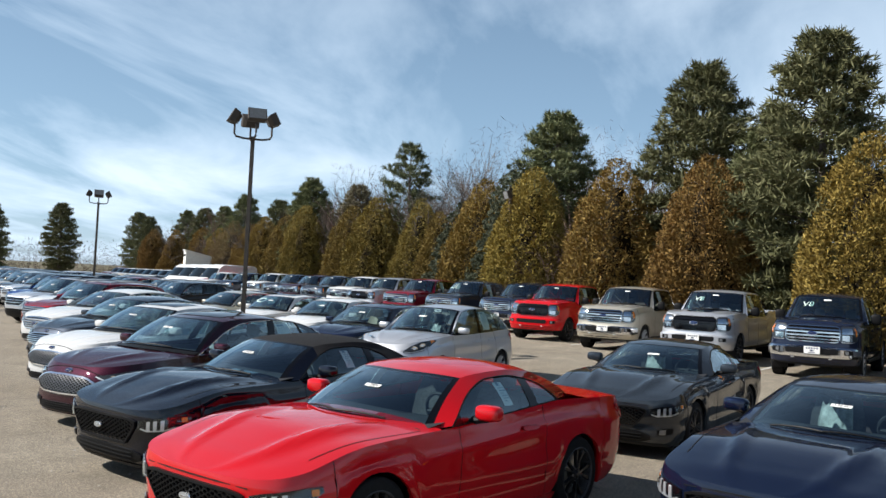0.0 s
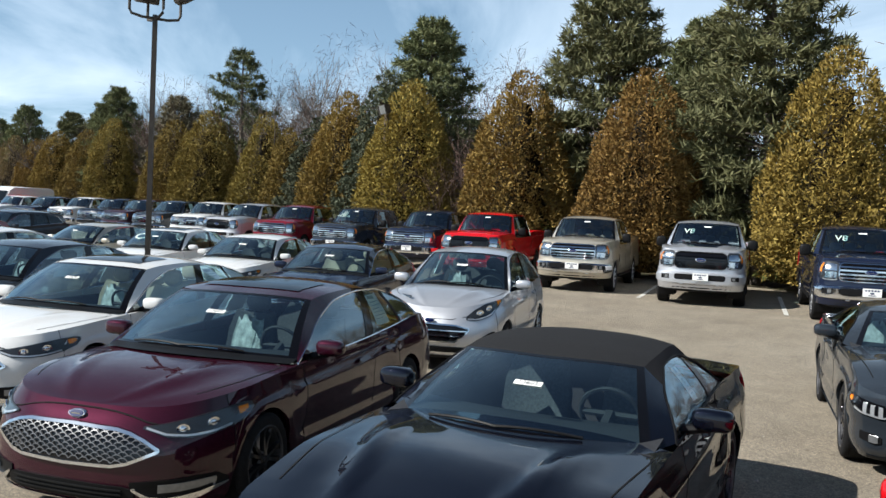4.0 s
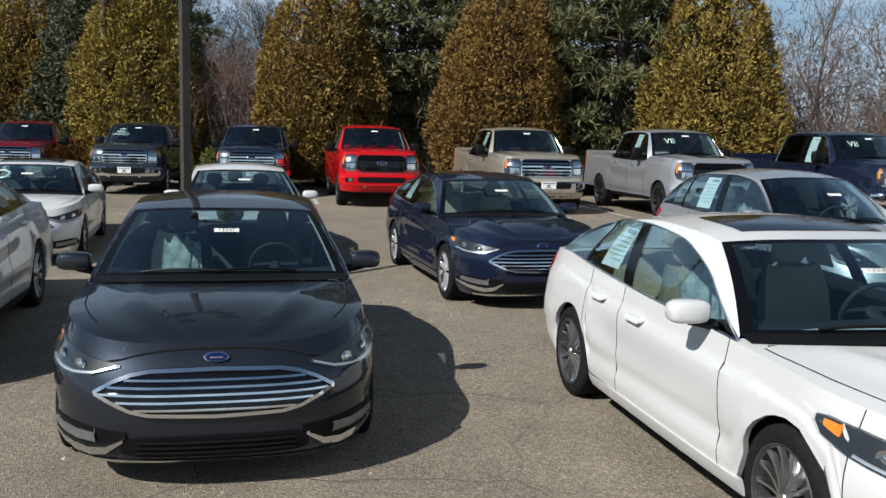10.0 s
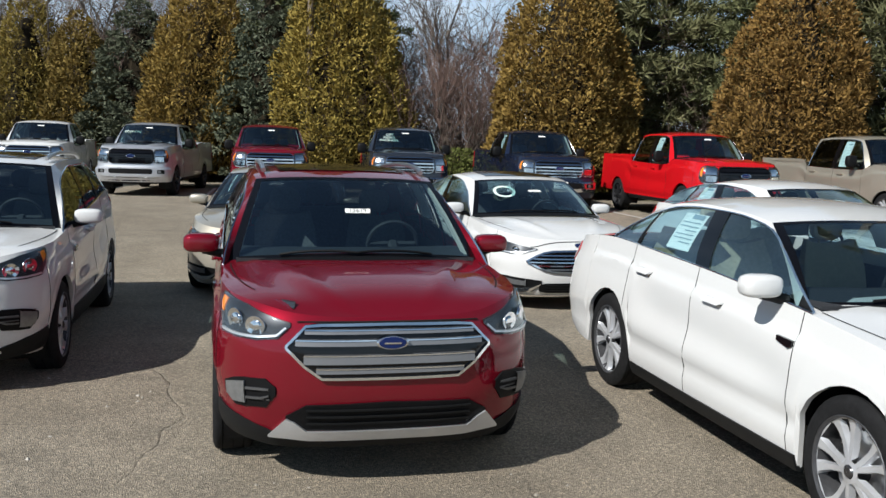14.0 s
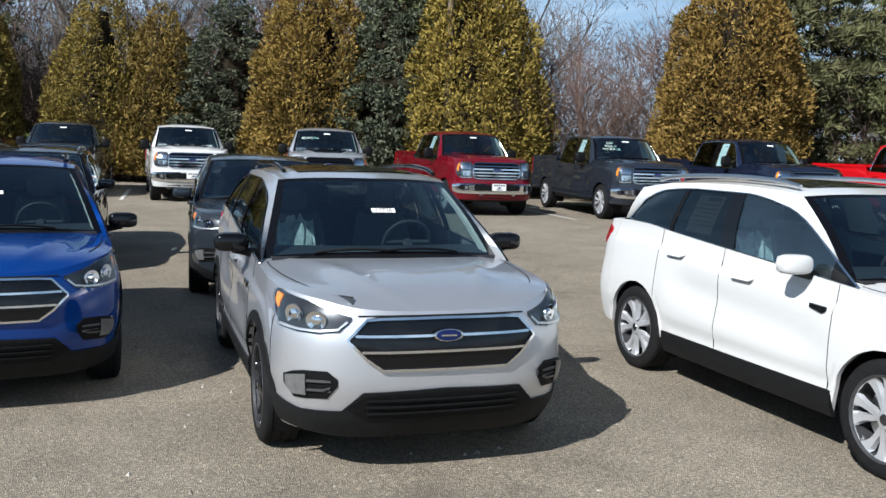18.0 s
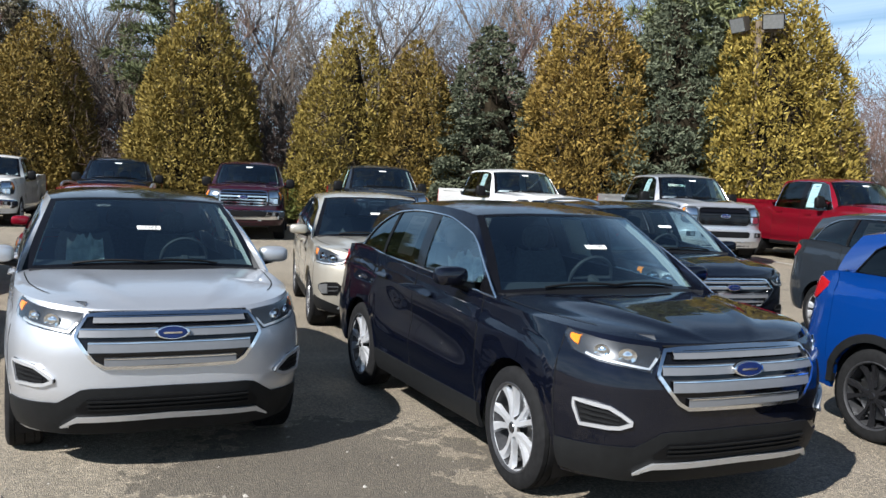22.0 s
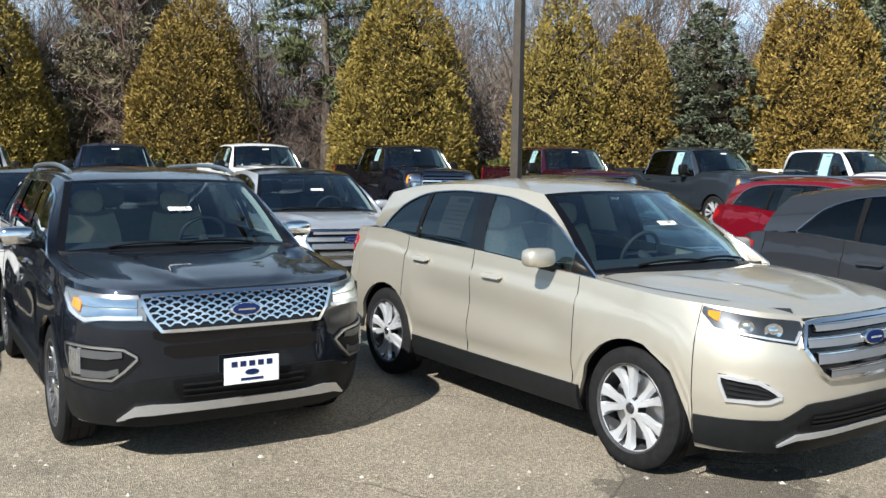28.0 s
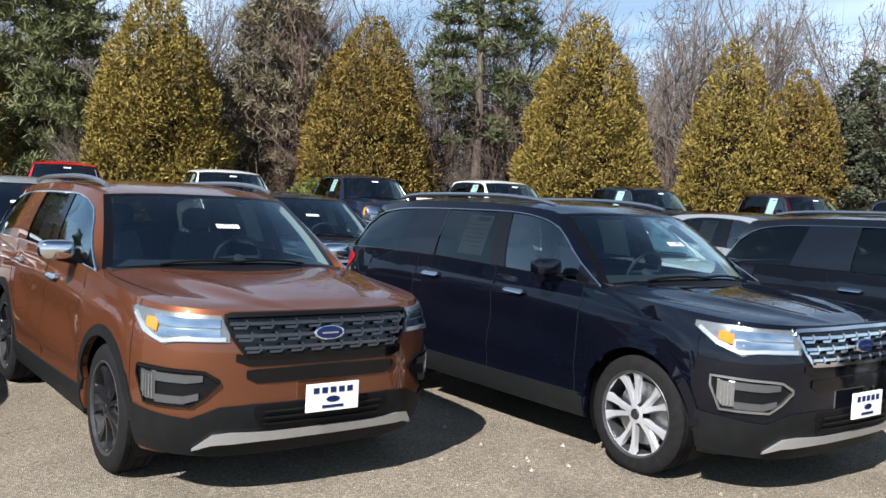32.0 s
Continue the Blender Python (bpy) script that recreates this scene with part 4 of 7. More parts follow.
def build_car(name, model, color, label, wheel="alloy5", face=None, number="", near=True, seats=None, cover=False, trim=None, rails=False,
              sunroof=False, black_roof=False, plate=False, mirror=None, soft_top=False, tint_rear=None, metal=0.25, arch_clad=None, writing="",
              window_sheet=True, group="", steer=0.0, stripe=False, fine=True):
    """A car with its parts, its nose at the origin and pointing to -y."""
    m = MODELS[model]
    sh = Shell(m)
    cb = Cabin(m, sh)
    face = face or model
    trim = trim or CHROME
    suv = model in ("crossover", "edge", "explorer")
    truck = model == "pickup"
    tint_rear = DARK_GLASS if (tint_rear is None and (suv or truck)) else (tint_rear or GLASS)
    seats = seats or CLOTH
    car = tagged(new(name), label, "pickup truck" if truck else "car", group)

    mid = (0, m["L"] / 2, 0.7)

    def paint(pname, mesh, mat=PAINT, lab="", parent=car, angle=30):
        ob = part(pname, mesh.outward(mid), mat, parent, lab, angle)
        if mat == PAINT:
            ob.color = (*color, metal)
        return ob

    L, yf, wb = m["L"], m["yf"], m["wb"]
    end = float(sh.s[-1])
    # ring of panels
    s_f, s_a = sh.s_at(yf - m["arch"] - 0.02), sh.s_at(m["dlo"][0][0] + (0.06 if yf + m["arch"] < m["dlo"][0][0] + 0.02 else 0.14))
    yb = (m["pillar"][0] + m["pillar"][1]) / 2
    s_b, s_c = sh.s_at(yb), sh.s_at(yf + wb - (0.28 if not truck else 0.05) if not truck else m["dlo"][-1][0] + 0.06)
    if model == "coupe":
        s_c = s_b = sh.s_at(yb + 0.12)
    s_r = sh.s_at(yf + wb + m["arch"] + 0.06)
    paint("front_bumper", sh.wall(-s_f, s_f, 16), lab="painted bumper" if not truck else "")
    for k in (1, -1):
        rng = lambda a, b: (a, b) if k > 0 else (-b, -a)
        paint("fender", sh.wall(*rng(s_f, s_a), 22))
        d1 = paint("door", sh.wall(*rng(s_a, s_b), 22))
        hs = [(s_b - 0.28, 0)]
        if s_c > s_b + 0.1:
            d2 = paint("door", sh.wall(*rng(s_b, s_c), 22))
            hs.append((s_c - 0.26, 1))
        paint("rear_quarter" if not truck else "bed_side", sh.wall(*rng(s_c, s_r), 22))
        for sx in [s_f, s_a, s_b] + ([s_c] if s_c > s_b + 0.1 else []):
            yy = float(np.interp(sx, sh.s, sh.plan[:, 1]))
            seam = Mesh()
            zl, zh = sh.bottom(yy) + 0.03, float(sh.top(yy)) - 0.004
            sh.line([(k * sx, zl + (zh - zl) * q) for q in np.linspace(0, 1, 14)], 0.0055, 0.0018, seam, 0.004)
            part("door_seam", seam, SEAM, car, "dark gap between panels")
        for hsx, which in hs:
            yy = float(np.interp(hsx, sh.s, sh.plan[:, 1]))
            hz = float(sh.top(yy)) - (0.15 if not truck else 0.1)
            hm = sh.band([(k * hsx + e, hz - h, hz + h) for e, h in ((-0.11, 0.006), (-0.09, 0.016), (0.09, 0.016), (0.11, 0.006))], 0.034, 3, 0.03)
            part("door_handle", hm, CHROME if model == "explorer" else PAINT, d1 if which == 0 else d2).color = (*color, metal)
    rear = Mesh()
    full = sh.wall(s_r, end, 12)
    rear.v, rear.f = list(full.v), list(full.f)
    off = sh.wall(-end, -s_r, 12)
    b0 = len(rear.v)
    rear.v += off.v
    rear.f += [tuple(i + b0 for i in f) for f in off.f]
    paint("rear_bumper" if not truck else "tailgate", rear)

    # top of the lower body: bonnet, cowl, deck
    def cap(y0, y1, crown_at, cols=17, n=26, inset=0.0):
        ys = [y for y in sh.plan[:, 1]]
        ys = sorted({round(float(v), 4) for v in list(np.linspace(y0, y1, n)) + [v for v in ys if y0 < v < y1]})
        rows = []
        for y in ys:
            y = max(min(y, L - 1e-4), 1e-4)
            z = float(sh.top(y))
            s = sh.s_at(y)
            e = sh.at(s, z)
            nx = np.interp(s, sh.s, sh.normal[:, 0])
            xe, ye = max(e[0] - inset, 0.0), e[1]
            rows.append([(xe * v, ye + 0.0 * v, z + crown_at(y) * (1 - abs(v) ** 2.4) + ridge(y, v)) for v in np.linspace(-1, 1, cols)])
        return Mesh().grid(rows, flip=True)

    def ridge(y, v):
        """Pressed lines that run down the bonnet."""
        if y > m["cowl"][0] + 0.3:
            return 0.0
        a = 0.35 + 0.28 * (y / m["cowl"][0])
        f = min(1, y / 0.5) * min(max((m["cowl"][0] + 0.06 - y) / 0.4, 0), 1)
        return f * ((0.034 if model == "coupe" else 0.016) * math.exp(-((abs(v) - a) / 0.055) ** 2) - 0.009 * math.exp(-((abs(v) - a - 0.2) / 0.1) ** 2))

    hood = cap(0.0, m["cowl"][0] + m.get("cbow", 0.3), lambda y: float(smooth_curve(m["hood"], y)), 33, 30)
    hb = paint("bonnet", hood, angle=60)
    gap, ys_g = Mesh(), np.linspace(0.42, m["cowl"][0] + 0.1, 18)

    def on_hood(y, v):
        z = float(sh.top(y))
        e = sh.at(sh.s_at(y), z)
        return (e[0] * v, e[1], z + float(smooth_curve(m["hood"], y)) * (1 - abs(v) ** 2.4) + ridge(y, v) + 0.003)

    for k in (1, -1):
        vs_g = [0.78 + 0.15 * min(y / m["cowl"][0], 1) ** 0.7 for y in ys_g]
        gap.grid([[on_hood(y, k * v) for y, v in zip(ys_g, vs_g)], [on_hood(y, k * (v + 0.009)) for y, v in zip(ys_g, vs_g)]], flip=k > 0)
    lip = HOOD_LIP[model]
    sh.line([(-a, b) for a, b in lip[:0:-1]] + list(lip), 0.006, 0.007, gap, 0.008)
    part("bonnet_seam", gap, SEAM, car, "dark gap round the bonnet")
    y_d = m["tail"][0] - 0.35
    if truck:
        b0, b1 = m["bed"]
        bed = Mesh()
        zt, zf, xi = 1.36, 0.86, 0.84
        wx = 0.965
        bed.grid([[(wx, b0 - 0.02, zt), (xi, b0 + 0.05, zt + 0.01), (xi, b0 + 0.05, zf)], [(wx, b1 + 0.06, zt), (xi, b1, zt + 0.01), (xi, b1, zf)]])
        bed.grid([[(-wx, b0 - 0.02, zt), (-xi, b0 + 0.05, zt + 0.01), (-xi, b0 + 0.05, zf)], [(-wx, b1 + 0.06, zt), (-xi, b1, zt + 0.01), (-xi, b1, zf)]], flip=True)
        bed.grid([[(-wx, b1 + 0.06, zt), (-xi, b1, zt + 0.01), (-xi, b1, zf)], [(wx, b1 + 0.06, zt), (xi, b1, zt + 0.01), (xi, b1, zf)]])
        bed.grid([[(-wx, b0 - 0.02, zt), (-xi, b0 + 0.05, zt + 0.01), (-xi, b0 + 0.05, zf)], [(wx, b0 - 0.02, zt), (xi, b0 + 0.05, zt + 0.01), (xi, b0 + 0.05, zf)]], flip=True)
        paint("bed", bed)
        part("bed_floor", Mesh().grid([[(-xi, b0, zf), (xi, b0, zf)], [(-xi, b1, zf), (xi, b1, zf)]]), CLAD, car)
    else:
        paint("boot_lid", cap(y_d, L, lambda y: m["deck"]), angle=60)
    # cabin
    N = 17
    vs = np.linspace(-1, 1, N)
    roof = Mesh().grid([[cb.roof(v, q) for v in vs] for q in np.linspace(0, 1, 14)], flip=True)
    if soft_top:
        roof.grid([[cb.back(v, t, 0.01) for v in vs] for t in np.linspace(0, 1, 6)])
        paint("soft_top", roof, SOFT_TOP, "black canvas soft top", angle=60)
    else:
        paint("roof", roof, GLOSS_BLACK if black_roof else PAINT, angle=60)
        part("roof_liner", Mesh().grid([[cb.roof(v * 0.97, q * 0.96 + 0.02, -0.035) for v in vs] for q in np.linspace(0, 1, 8)]), LINER, car)
    if sunroof:
        sr = Mesh().grid([[cb.roof(v, q, 0.006) for v in np.linspace(-0.72, 0.72, 9)] for q in np.linspace(0.10, 0.42, 6)], flip=True)
        part("sunroof", sr, GLOSS_BLACK, car, "dark glass sunroof")
    # windscreen with its black border
    e0, e1 = 0.93, 0.95
    ws = Mesh().grid([[cb.screen(v * e0, 0.05 + 0.91 * t) for v in vs] for t in np.linspace(0, 1, 8)])
    wsp = part("windscreen", ws.outward(mid), GLASS, car, "clear tinted windscreen", 60)
    rim = [(-1, 0), (-0.5, 0), (0, 0), (0.5, 0), (1, 0), (1, 0.33), (1, 0.66), (1, 1), (0.5, 1), (0, 1), (-0.5, 1), (-1, 1), (-1, 0.66), (-1, 0.33)]
    fine = []
    for (a, b), (c, d) in zip(rim, rim[1:] + rim[:1]):
        fine += [(a + (c - a) * i / 4, b + (d - b) * i / 4) for i in range(4)]
    outer = [cb.screen(v, t) for v, t in fine]
    inner = [cb.screen(v * e0, 0.05 + 0.91 * t, 0.001) for v, t in fine]
    part("windscreen_border", Mesh().grid([outer, inner], closed=True, flip=True), GLOSS_BLACK, wsp)
    for k in (1, -1):
        trimg = Mesh().grid([[np.array(cb.screen(k * e, 0.04 + 0.92 * t)) + np.array((0, dy, -0.01)) for t in np.linspace(0, 1, 6)] for e, dy in ((0.99, 0.02), (0.93, 0.05), (0.92, 0.12))])
        part("pillar_trim", trimg, LINER, car, "pale trim inside the windscreen pillar")
    for x0, x1, d in ((-0.62, -0.02, 0), (-0.05, 0.58, 0)):
        wip = Mesh().tube([np.array(cb.screen(x0 + (x1 - x0) * q, 0.03 + 0.10 * q * (1 - q), 0.02)) for q in np.linspace(0, 1, 7)], 0.009, 6)
        part("wiper", wip, BLACK, car)
    cow = Mesh().grid([[np.array(cb.screen(v, 0.0)) + np.array((0, -0.14 + 0.03 * v * v, -0.012)) for v in vs], [np.array(cb.screen(v, 0.02)) + np.array((0, 0, 0.0)) for v in vs]])
    part("cowl", cow, BLACK, car)
    if not soft_top:
        bk = Mesh().grid([[cb.back(v * 0.92, 0.06 + 0.86 * t) for v in vs] for t in np.linspace(0, 1, 6)], flip=True)
        part("rear_window", bk, tint_rear, car, "", 60)
        fr = Mesh().grid([[cb.back(v, t) for v, t in fine], [cb.back(v * 0.92, 0.06 + 0.86 * t, 0.001) for v, t in fine]], closed=True)
        paint("rear_window_frame", fr, PAINT)
    FA, RB = m["dlo"][0], m["dlo"][-1]
    qs = np.linspace(0, 1, 13)
    cut_a, cut_r = m["cuts"]
    topz = lambda y: float(smooth_curve(m["dlo"], y))
    bot = lambda y: float(sh.top(y)) + 0.006
    for k in (1, -1):
        fl = k < 0
        kx = lambda p: (p[0] * k, p[1], p[2])
        rim_pt = lambda y: kx(cb.side(y, max(topz(y), bot(y))))
        ea = [rim_pt(FA[0] + (cut_a - FA[0]) * t) for t in qs]
        ws_e = [kx(cb.screen(1, t)) for t in qs]
        paint("front_pillar", Mesh().grid([ws_e, ea], flip=not fl), SOFT_TOP if soft_top == 2 else PAINT)
        et = [rim_pt(cut_a + (cut_r - cut_a) * q) for q in qs]
        er = [kx(cb.roof(1, q)) for q in qs]
        paint("roof_rail_panel", Mesh().grid([er, et], flip=fl), SOFT_TOP if soft_top else PAINT, angle=50)
        ec = [rim_pt(RB[0] + (cut_r - RB[0]) * t) for t in qs]
        eb = [kx(cb.back(1, t)) for t in qs]
        paint("rear_pillar", Mesh().grid([ec, eb], flip=not fl), SOFT_TOP if soft_top else PAINT, angle=50)

        # panes: front door, rear door, quarter
        def pane(y0, y1, mat, d=-0.004, lean0=0.0, lean1=0.0):
            """A strip of the window opening; its two ends may lean back."""
            g = []
            for q in np.linspace(0, 1, 11):
                lean, y = lean0 + (lean1 - lean0) * q, y0 + (y1 - y0) * q
                col = []
                yt = min(max(y + lean, FA[0] + 0.004), RB[0] - 0.004)
                for t in np.linspace(0, 1, 6):
                    yy = y + (yt - y) * t
                    lo = bot(yy)
                    col.append(kx(cb.side(yy, lo + (max(topz(yy), lo + 0.002) - lo) * t, d)))
                g.append(col)
            return Mesh().grid(g, flip=fl)

        p0, p1, lean = m["pillar"]
        qy = min(m["quarter"], RB[0])
        sail = FA[0] + (0.24 if suv else 0.14)
        part("sail_panel", pane(FA[0] + 0.005, sail, GLOSS_BLACK, 0.002), GLOSS_BLACK, car, "black corner panel behind the pillar")
        part("side_window", pane(sail, p0, GLASS, -0.004, 0.0, lean), GLASS, car)
        gap0, gap1 = m.get("qgap", (qy - 0.025, qy + 0.025))
        if p1 < RB[0] - 0.15:
            part("side_window", pane(p1, gap0 if qy < RB[0] else RB[0] - 0.005, tint_rear, -0.004, lean, 0.0), tint_rear, car)
        if qy < RB[0] - 0.05:
            part("quarter_window", pane(gap1, RB[0] - 0.005, tint_rear, -0.004, -0.10 if "qgap" in m else 0.0, 0.0), tint_rear, car)
            if "qgap" in m:
                paint("window_divider", pane(gap0, gap1, PAINT, 0.004, 0.0, -0.10))
            else:
                part("window_divider", pane(gap0, gap1, BLACK, 0.002), BLACK, car)
        part("door_pillar", pane(p0 - 0.01, p1 + 0.01, GLOSS_BLACK, 0.002, lean, lean), GLOSS_BLACK, car)
        loop = [(FA[0] + (RB[0] - FA[0]) * q, None) for q in np.linspace(0, 1, 14)]
        lower = [kx(cb.side(y, bot(y) - 0.004, 0.006)) for y, _ in loop]
        upper = [kx(cb.side(y, max(topz(y), bot(y)), 0.004)) for y in np.linspace(RB[0], FA[0], 30)]
        part("window_trim", Mesh().tube(lower + upper + lower[:1], 0.007, 5, False), trim, car, "bright window trim" if trim == CHROME else "black window trim")
        if window_sheet and near:
            y0, y1 = (p1 + 0.18, p1 + 0.5) if qy - p1 > 0.6 else (p1 + 0.06, p1 + 0.32)
            if truck:
                y0, y1 = p0 - 0.34, p0 - 0.06
            if model == "coupe":
                y0, y1 = p0 - 0.34, p0 - 0.22
            z0, z1 = bot(y0) + 0.05, min(topz(y0), topz(y1)) - 0.04
            if z1 - z0 > 0.12:
                sheet = Mesh().grid([[kx(cb.side(y, z, -0.012)) for z in np.linspace(z0, z1, 4)] for y in np.linspace(y0, y1, 4)], flip=fl)
                ps = part("price_sheet", sheet, PAPER, car, "white printed price sheet behind the window")
                bars = Mesh()
                for j in range(7):
                    zz = z1 - (z1 - z0) * (0.14 + 0.11 * j)
                    ya, yb2 = y0 + 0.03, y0 + (y1 - y0) * (0.9 if j % 3 else 0.6)
                    bars.grid([[kx(cb.side(y, zz + e, -0.008)) for y in np.linspace(ya, yb2, 3)] for e in (0, 0.006 if j else 0.03)], flip=not fl)
                part("print", bars, SHEET_INK, ps)
        # mirror
        mx = sh.at(k * s_a, float(sh.top(m["dlo"][0][0])))[0]
        my, mz = FA[0] + (0.40 if suv else 0.28), FA[1] + (0.06 if not truck else 0.1)
        mm = Mesh()
        sx, sy, szz = (0.118, 0.072, 0.064) if not truck else (0.12, 0.075, 0.13)
        mm.ball((mx + k * 0.13, my, mz + 0.035), (sx, sy, szz), 16, 10, 0.58)
        mt = {"black": GLOSS_BLACK, "chrome": CHROME, None: BLACK if truck else PAINT}[mirror]
        mr = paint("wing_mirror", mm, mt, "wing mirror")
        part("mirror_arm", Mesh().tube([(mx - k * 0.04, my + 0.0, mz - 0.045), (mx + k * 0.04, my, mz - 0.03), (mx + k * 0.12, my, mz - 0.01)], [0.035, 0.028, 0.03], 8), BLACK, mr)
        if fine:
            part("mirror_glass", Mesh().grid([[(mx + k * (0.13 + a), my + sy * 0.93, mz + 0.035 + b) for a in (-sx * 0.7, sx * 0.7)] for b in (-szz * 0.7, szz * 0.7)]), CHROME, mr)
        if rails:
            rl = [np.array(cb.roof(k * 0.90, q, 0.05 - 0.05 * (abs(q - 0.5) * 2) ** 8)) for q in np.linspace(0.06, 0.9, 14)]
            part("roof_rail", Mesh().tube(rl, 0.018, 8), SATIN if trim == CHROME else GLOSS_BLACK, car, "roof rail")
        # wheels and wells
        for yw, st in ((yf, steer), (yf + wb, 0.0)):
            build_wheel(car, m, k, yw, wheel, st, fine)
            well = Mesh()
            ra = m["arch"] + 0.01
            angs = np.linspace(-0.15 * math.pi, 1.15 * math.pi, 15)
            arc = [(yw + ra * math.cos(a), m["rw"] + ra * math.sin(a)) for a in angs]
            well.grid([[(k * (m["W"] - 0.09), y, z) for y, z in arc], [(k * (m["W"] - 0.42), y, z) for y, z in arc]], flip=fl)
            well.poly([(k * (m["W"] - 0.42), y, z) for y, z in arc], flip=fl)
            part("wheel_well", well, BLACK, car)
            if arch_clad:
                cl = []
                for a in np.linspace(0.02 * math.pi, 0.98 * math.pi, 19):
                    cl.append((sh.s_at(yw - m["arch"] * math.cos(a)) * k, m["rw"] + m["arch"] * math.sin(a),
                               sh.s_at(yw - (m["arch"] + 0.065) * math.cos(a)) * k, m["rw"] + (m["arch"] + 0.065) * math.sin(a)))
                part("arch_trim", Mesh().grid([[sh.at(a, b, -0.02) for a, b, _, _ in cl], [sh.at(a, b, 0.014) for a, b, _, _ in cl], [sh.at(c, d, 0.010) for _, _, c, d in cl], [sh.at(c, d, -0.005) for _, _, c, d in cl]], flip=not fl), CLAD if arch_clad == "black" else PAINT, car).color = (*color, metal)
        # sill
        y0, y1 = yf + m["arch"], yf + wb - m["arch"]
        zs = float(np.interp(2, *np.array(m["sill"]).T))
        sl = [(k * sh.s_at(y), zs - 0.02, zs + (0.15 if suv else 0.07)) for y in np.linspace(y0 + 0.02, y1 - 0.02, 8)]
        if not truck:
            part("sill", sh.band(sl if k > 0 else sl[::-1], 0.012, 2, 0.03), CLAD if suv or model == "taurus" else PAINT, car).color = (*color, metal)
        else:
            part("step_bar", Mesh().tube([(k * 0.97, y, 0.42) for y in np.linspace(y0 + 0.1, y1 - 0.35, 5)], 0.045, 8), BLACK, car)
        # tail lamp
        zt = float(sh.top(L - 0.2))
        t0, t1 = sh.s_at(L - 0.38), sh.s_at(L - 0.02)
        tr = [(t0, zt - 0.10, zt - 0.06), (t0 + 0.12, zt - 0.2, zt - 0.03), (t1, zt - 0.22, zt - 0.03), (t1 + 0.18, zt - 0.2, zt - 0.04)]
        if truck:
            tr = [(sh.s_at(L - 0.14), zt - 0.5, zt - 0.05), (sh.s_at(L - 0.02), zt - 0.5, zt - 0.05), (sh.s_at(L - 0.02) + 0.12, zt - 0.5, zt - 0.05)]
        part("tail_lamp", sh.band(tr if k > 0 else mirrored(tr), 0.012, 3, 0.03), RED_LENS, car)
    # inside
    yA, yT = m["cowl"][0] + 0.12, (m["bed"][0] - 0.15 if truck else m["tail"][0] - 0.1)
    wi, zb = m["W"] - 0.16, float(sh.top(yA + 0.5))
    tub = Mesh()
    tub.grid([[(-wi, yA, zb - 0.03), (-wi, yA, 0.42), (wi, yA, 0.42), (wi, yA, zb - 0.03)], [(-wi, yT, zb - 0.03), (-wi, yT, 0.42), (wi, yT, 0.42), (wi, yT, zb - 0.03)]])
    tub.poly([(-wi, yA, 0.42), (wi, yA, 0.42), (wi, yA, zb), (-wi, yA, zb)]).poly([(-wi, yT, 0.42), (wi, yT, 0.42), (wi, yT, zb), (-wi, yT, zb)])
    part("cabin_tub", tub, DASH, car)
    dash = Mesh()
    prof = [(yA - 0.1, zb - 0.02), (yA + 0.25, zb + 0.03), (yA + 0.5, zb + 0.01), (yA + 0.62, zb - 0.08), (yA + 0.55, zb - 0.4)]
    dash.grid([[(x * wi, y + 0.1 * x * x, z) for y, z in prof] for x in np.linspace(-1, 1, 9)], flip=True)
    part("dashboard", dash, DASH, car)
    sw = Mesh()
    swc = np.array((0.37, yA + 0.80, zb - 0.0))
    sw.tube([swc + np.array((0.185 * math.cos(a), -0.07 * math.sin(a), 0.17 * math.sin(a))) for a in np.linspace(0, 2 * math.pi, 25)], 0.016, 6, False)
    sw.tube([swc + np.array((-0.17, 0, 0)), swc, swc + np.array((0.17, 0, 0))], 0.022, 6).tube([swc, swc + np.array((0, -0.25, -0.12))], 0.04, 6)
    part("steering_wheel", sw, DASH, car)
    ys_ = yA + 1.28
    for i, x in enumerate((-0.37, 0.37)):
        seat(car, x, ys_, zb - 0.52, 0.5, seats, cover and i == 0)
    if model != "coupe" and yT - ys_ > 0.8:
        seat(car, 0.0, min(ys_ + 0.92, yT - 0.45), zb - 0.52, 1.2, seats)
    dress_front(car, model, face, m, sh, cb, color, metal, trim, plate, paint)
    # number slip and scribbles on the windscreen
    if number or near:
        c = np.array(cb.screen(0.03, SLIP[model], 0.004))
        up = np.array(cb.screen(0.03, SLIP[model] + 0.1, 0.004)) - c
        up /= np.linalg.norm(up)
        rt = np.array((1.0, 0, 0))
        n = np.cross(rt, up)
        w, h = 0.085, 0.024
        slip = Mesh().poly([c - rt * w - up * h, c + rt * w - up * h, c + rt * w + up * h, c - rt * w + up * h])
        sl = part("number_slip", slip, PAPER, car, "white stock number slip on the windscreen")
        if number:
            fm = on_plane(FIGURES[number], c, rt, up, 0.002)
            fm.materials.append(INK)
            part("number", fm, None, sl)
    if writing:
        wm = FIGURES[writing]
        c = np.array(cb.screen(-0.52, 0.55, 0.006))
        up = np.array(cb.screen(-0.52, 0.75, 0.006)) - c
        fm = on_plane(wm, c, (1, 0.04, 0), up, 0.004)
        fm.materials.append(CHALK)
        part("window_writing", fm, None, car, "pale green marker writing on the windscreen")
    if stripe:
        st = Mesh()
        rows = []
        for y in np.linspace(0.45, 1.3, 7):
            z = float(sh.top(y)) + float(smooth_curve(m["hood"], y)) + 0.006
            rows.append([(v, y, z - 0.02 * abs(v)) for v in np.linspace(-0.42, 0.42, 7)])
        part("bonnet_decal", st.grid(rows, flip=True), GLOSS_BLACK, car, "black bonnet decal")
    return car


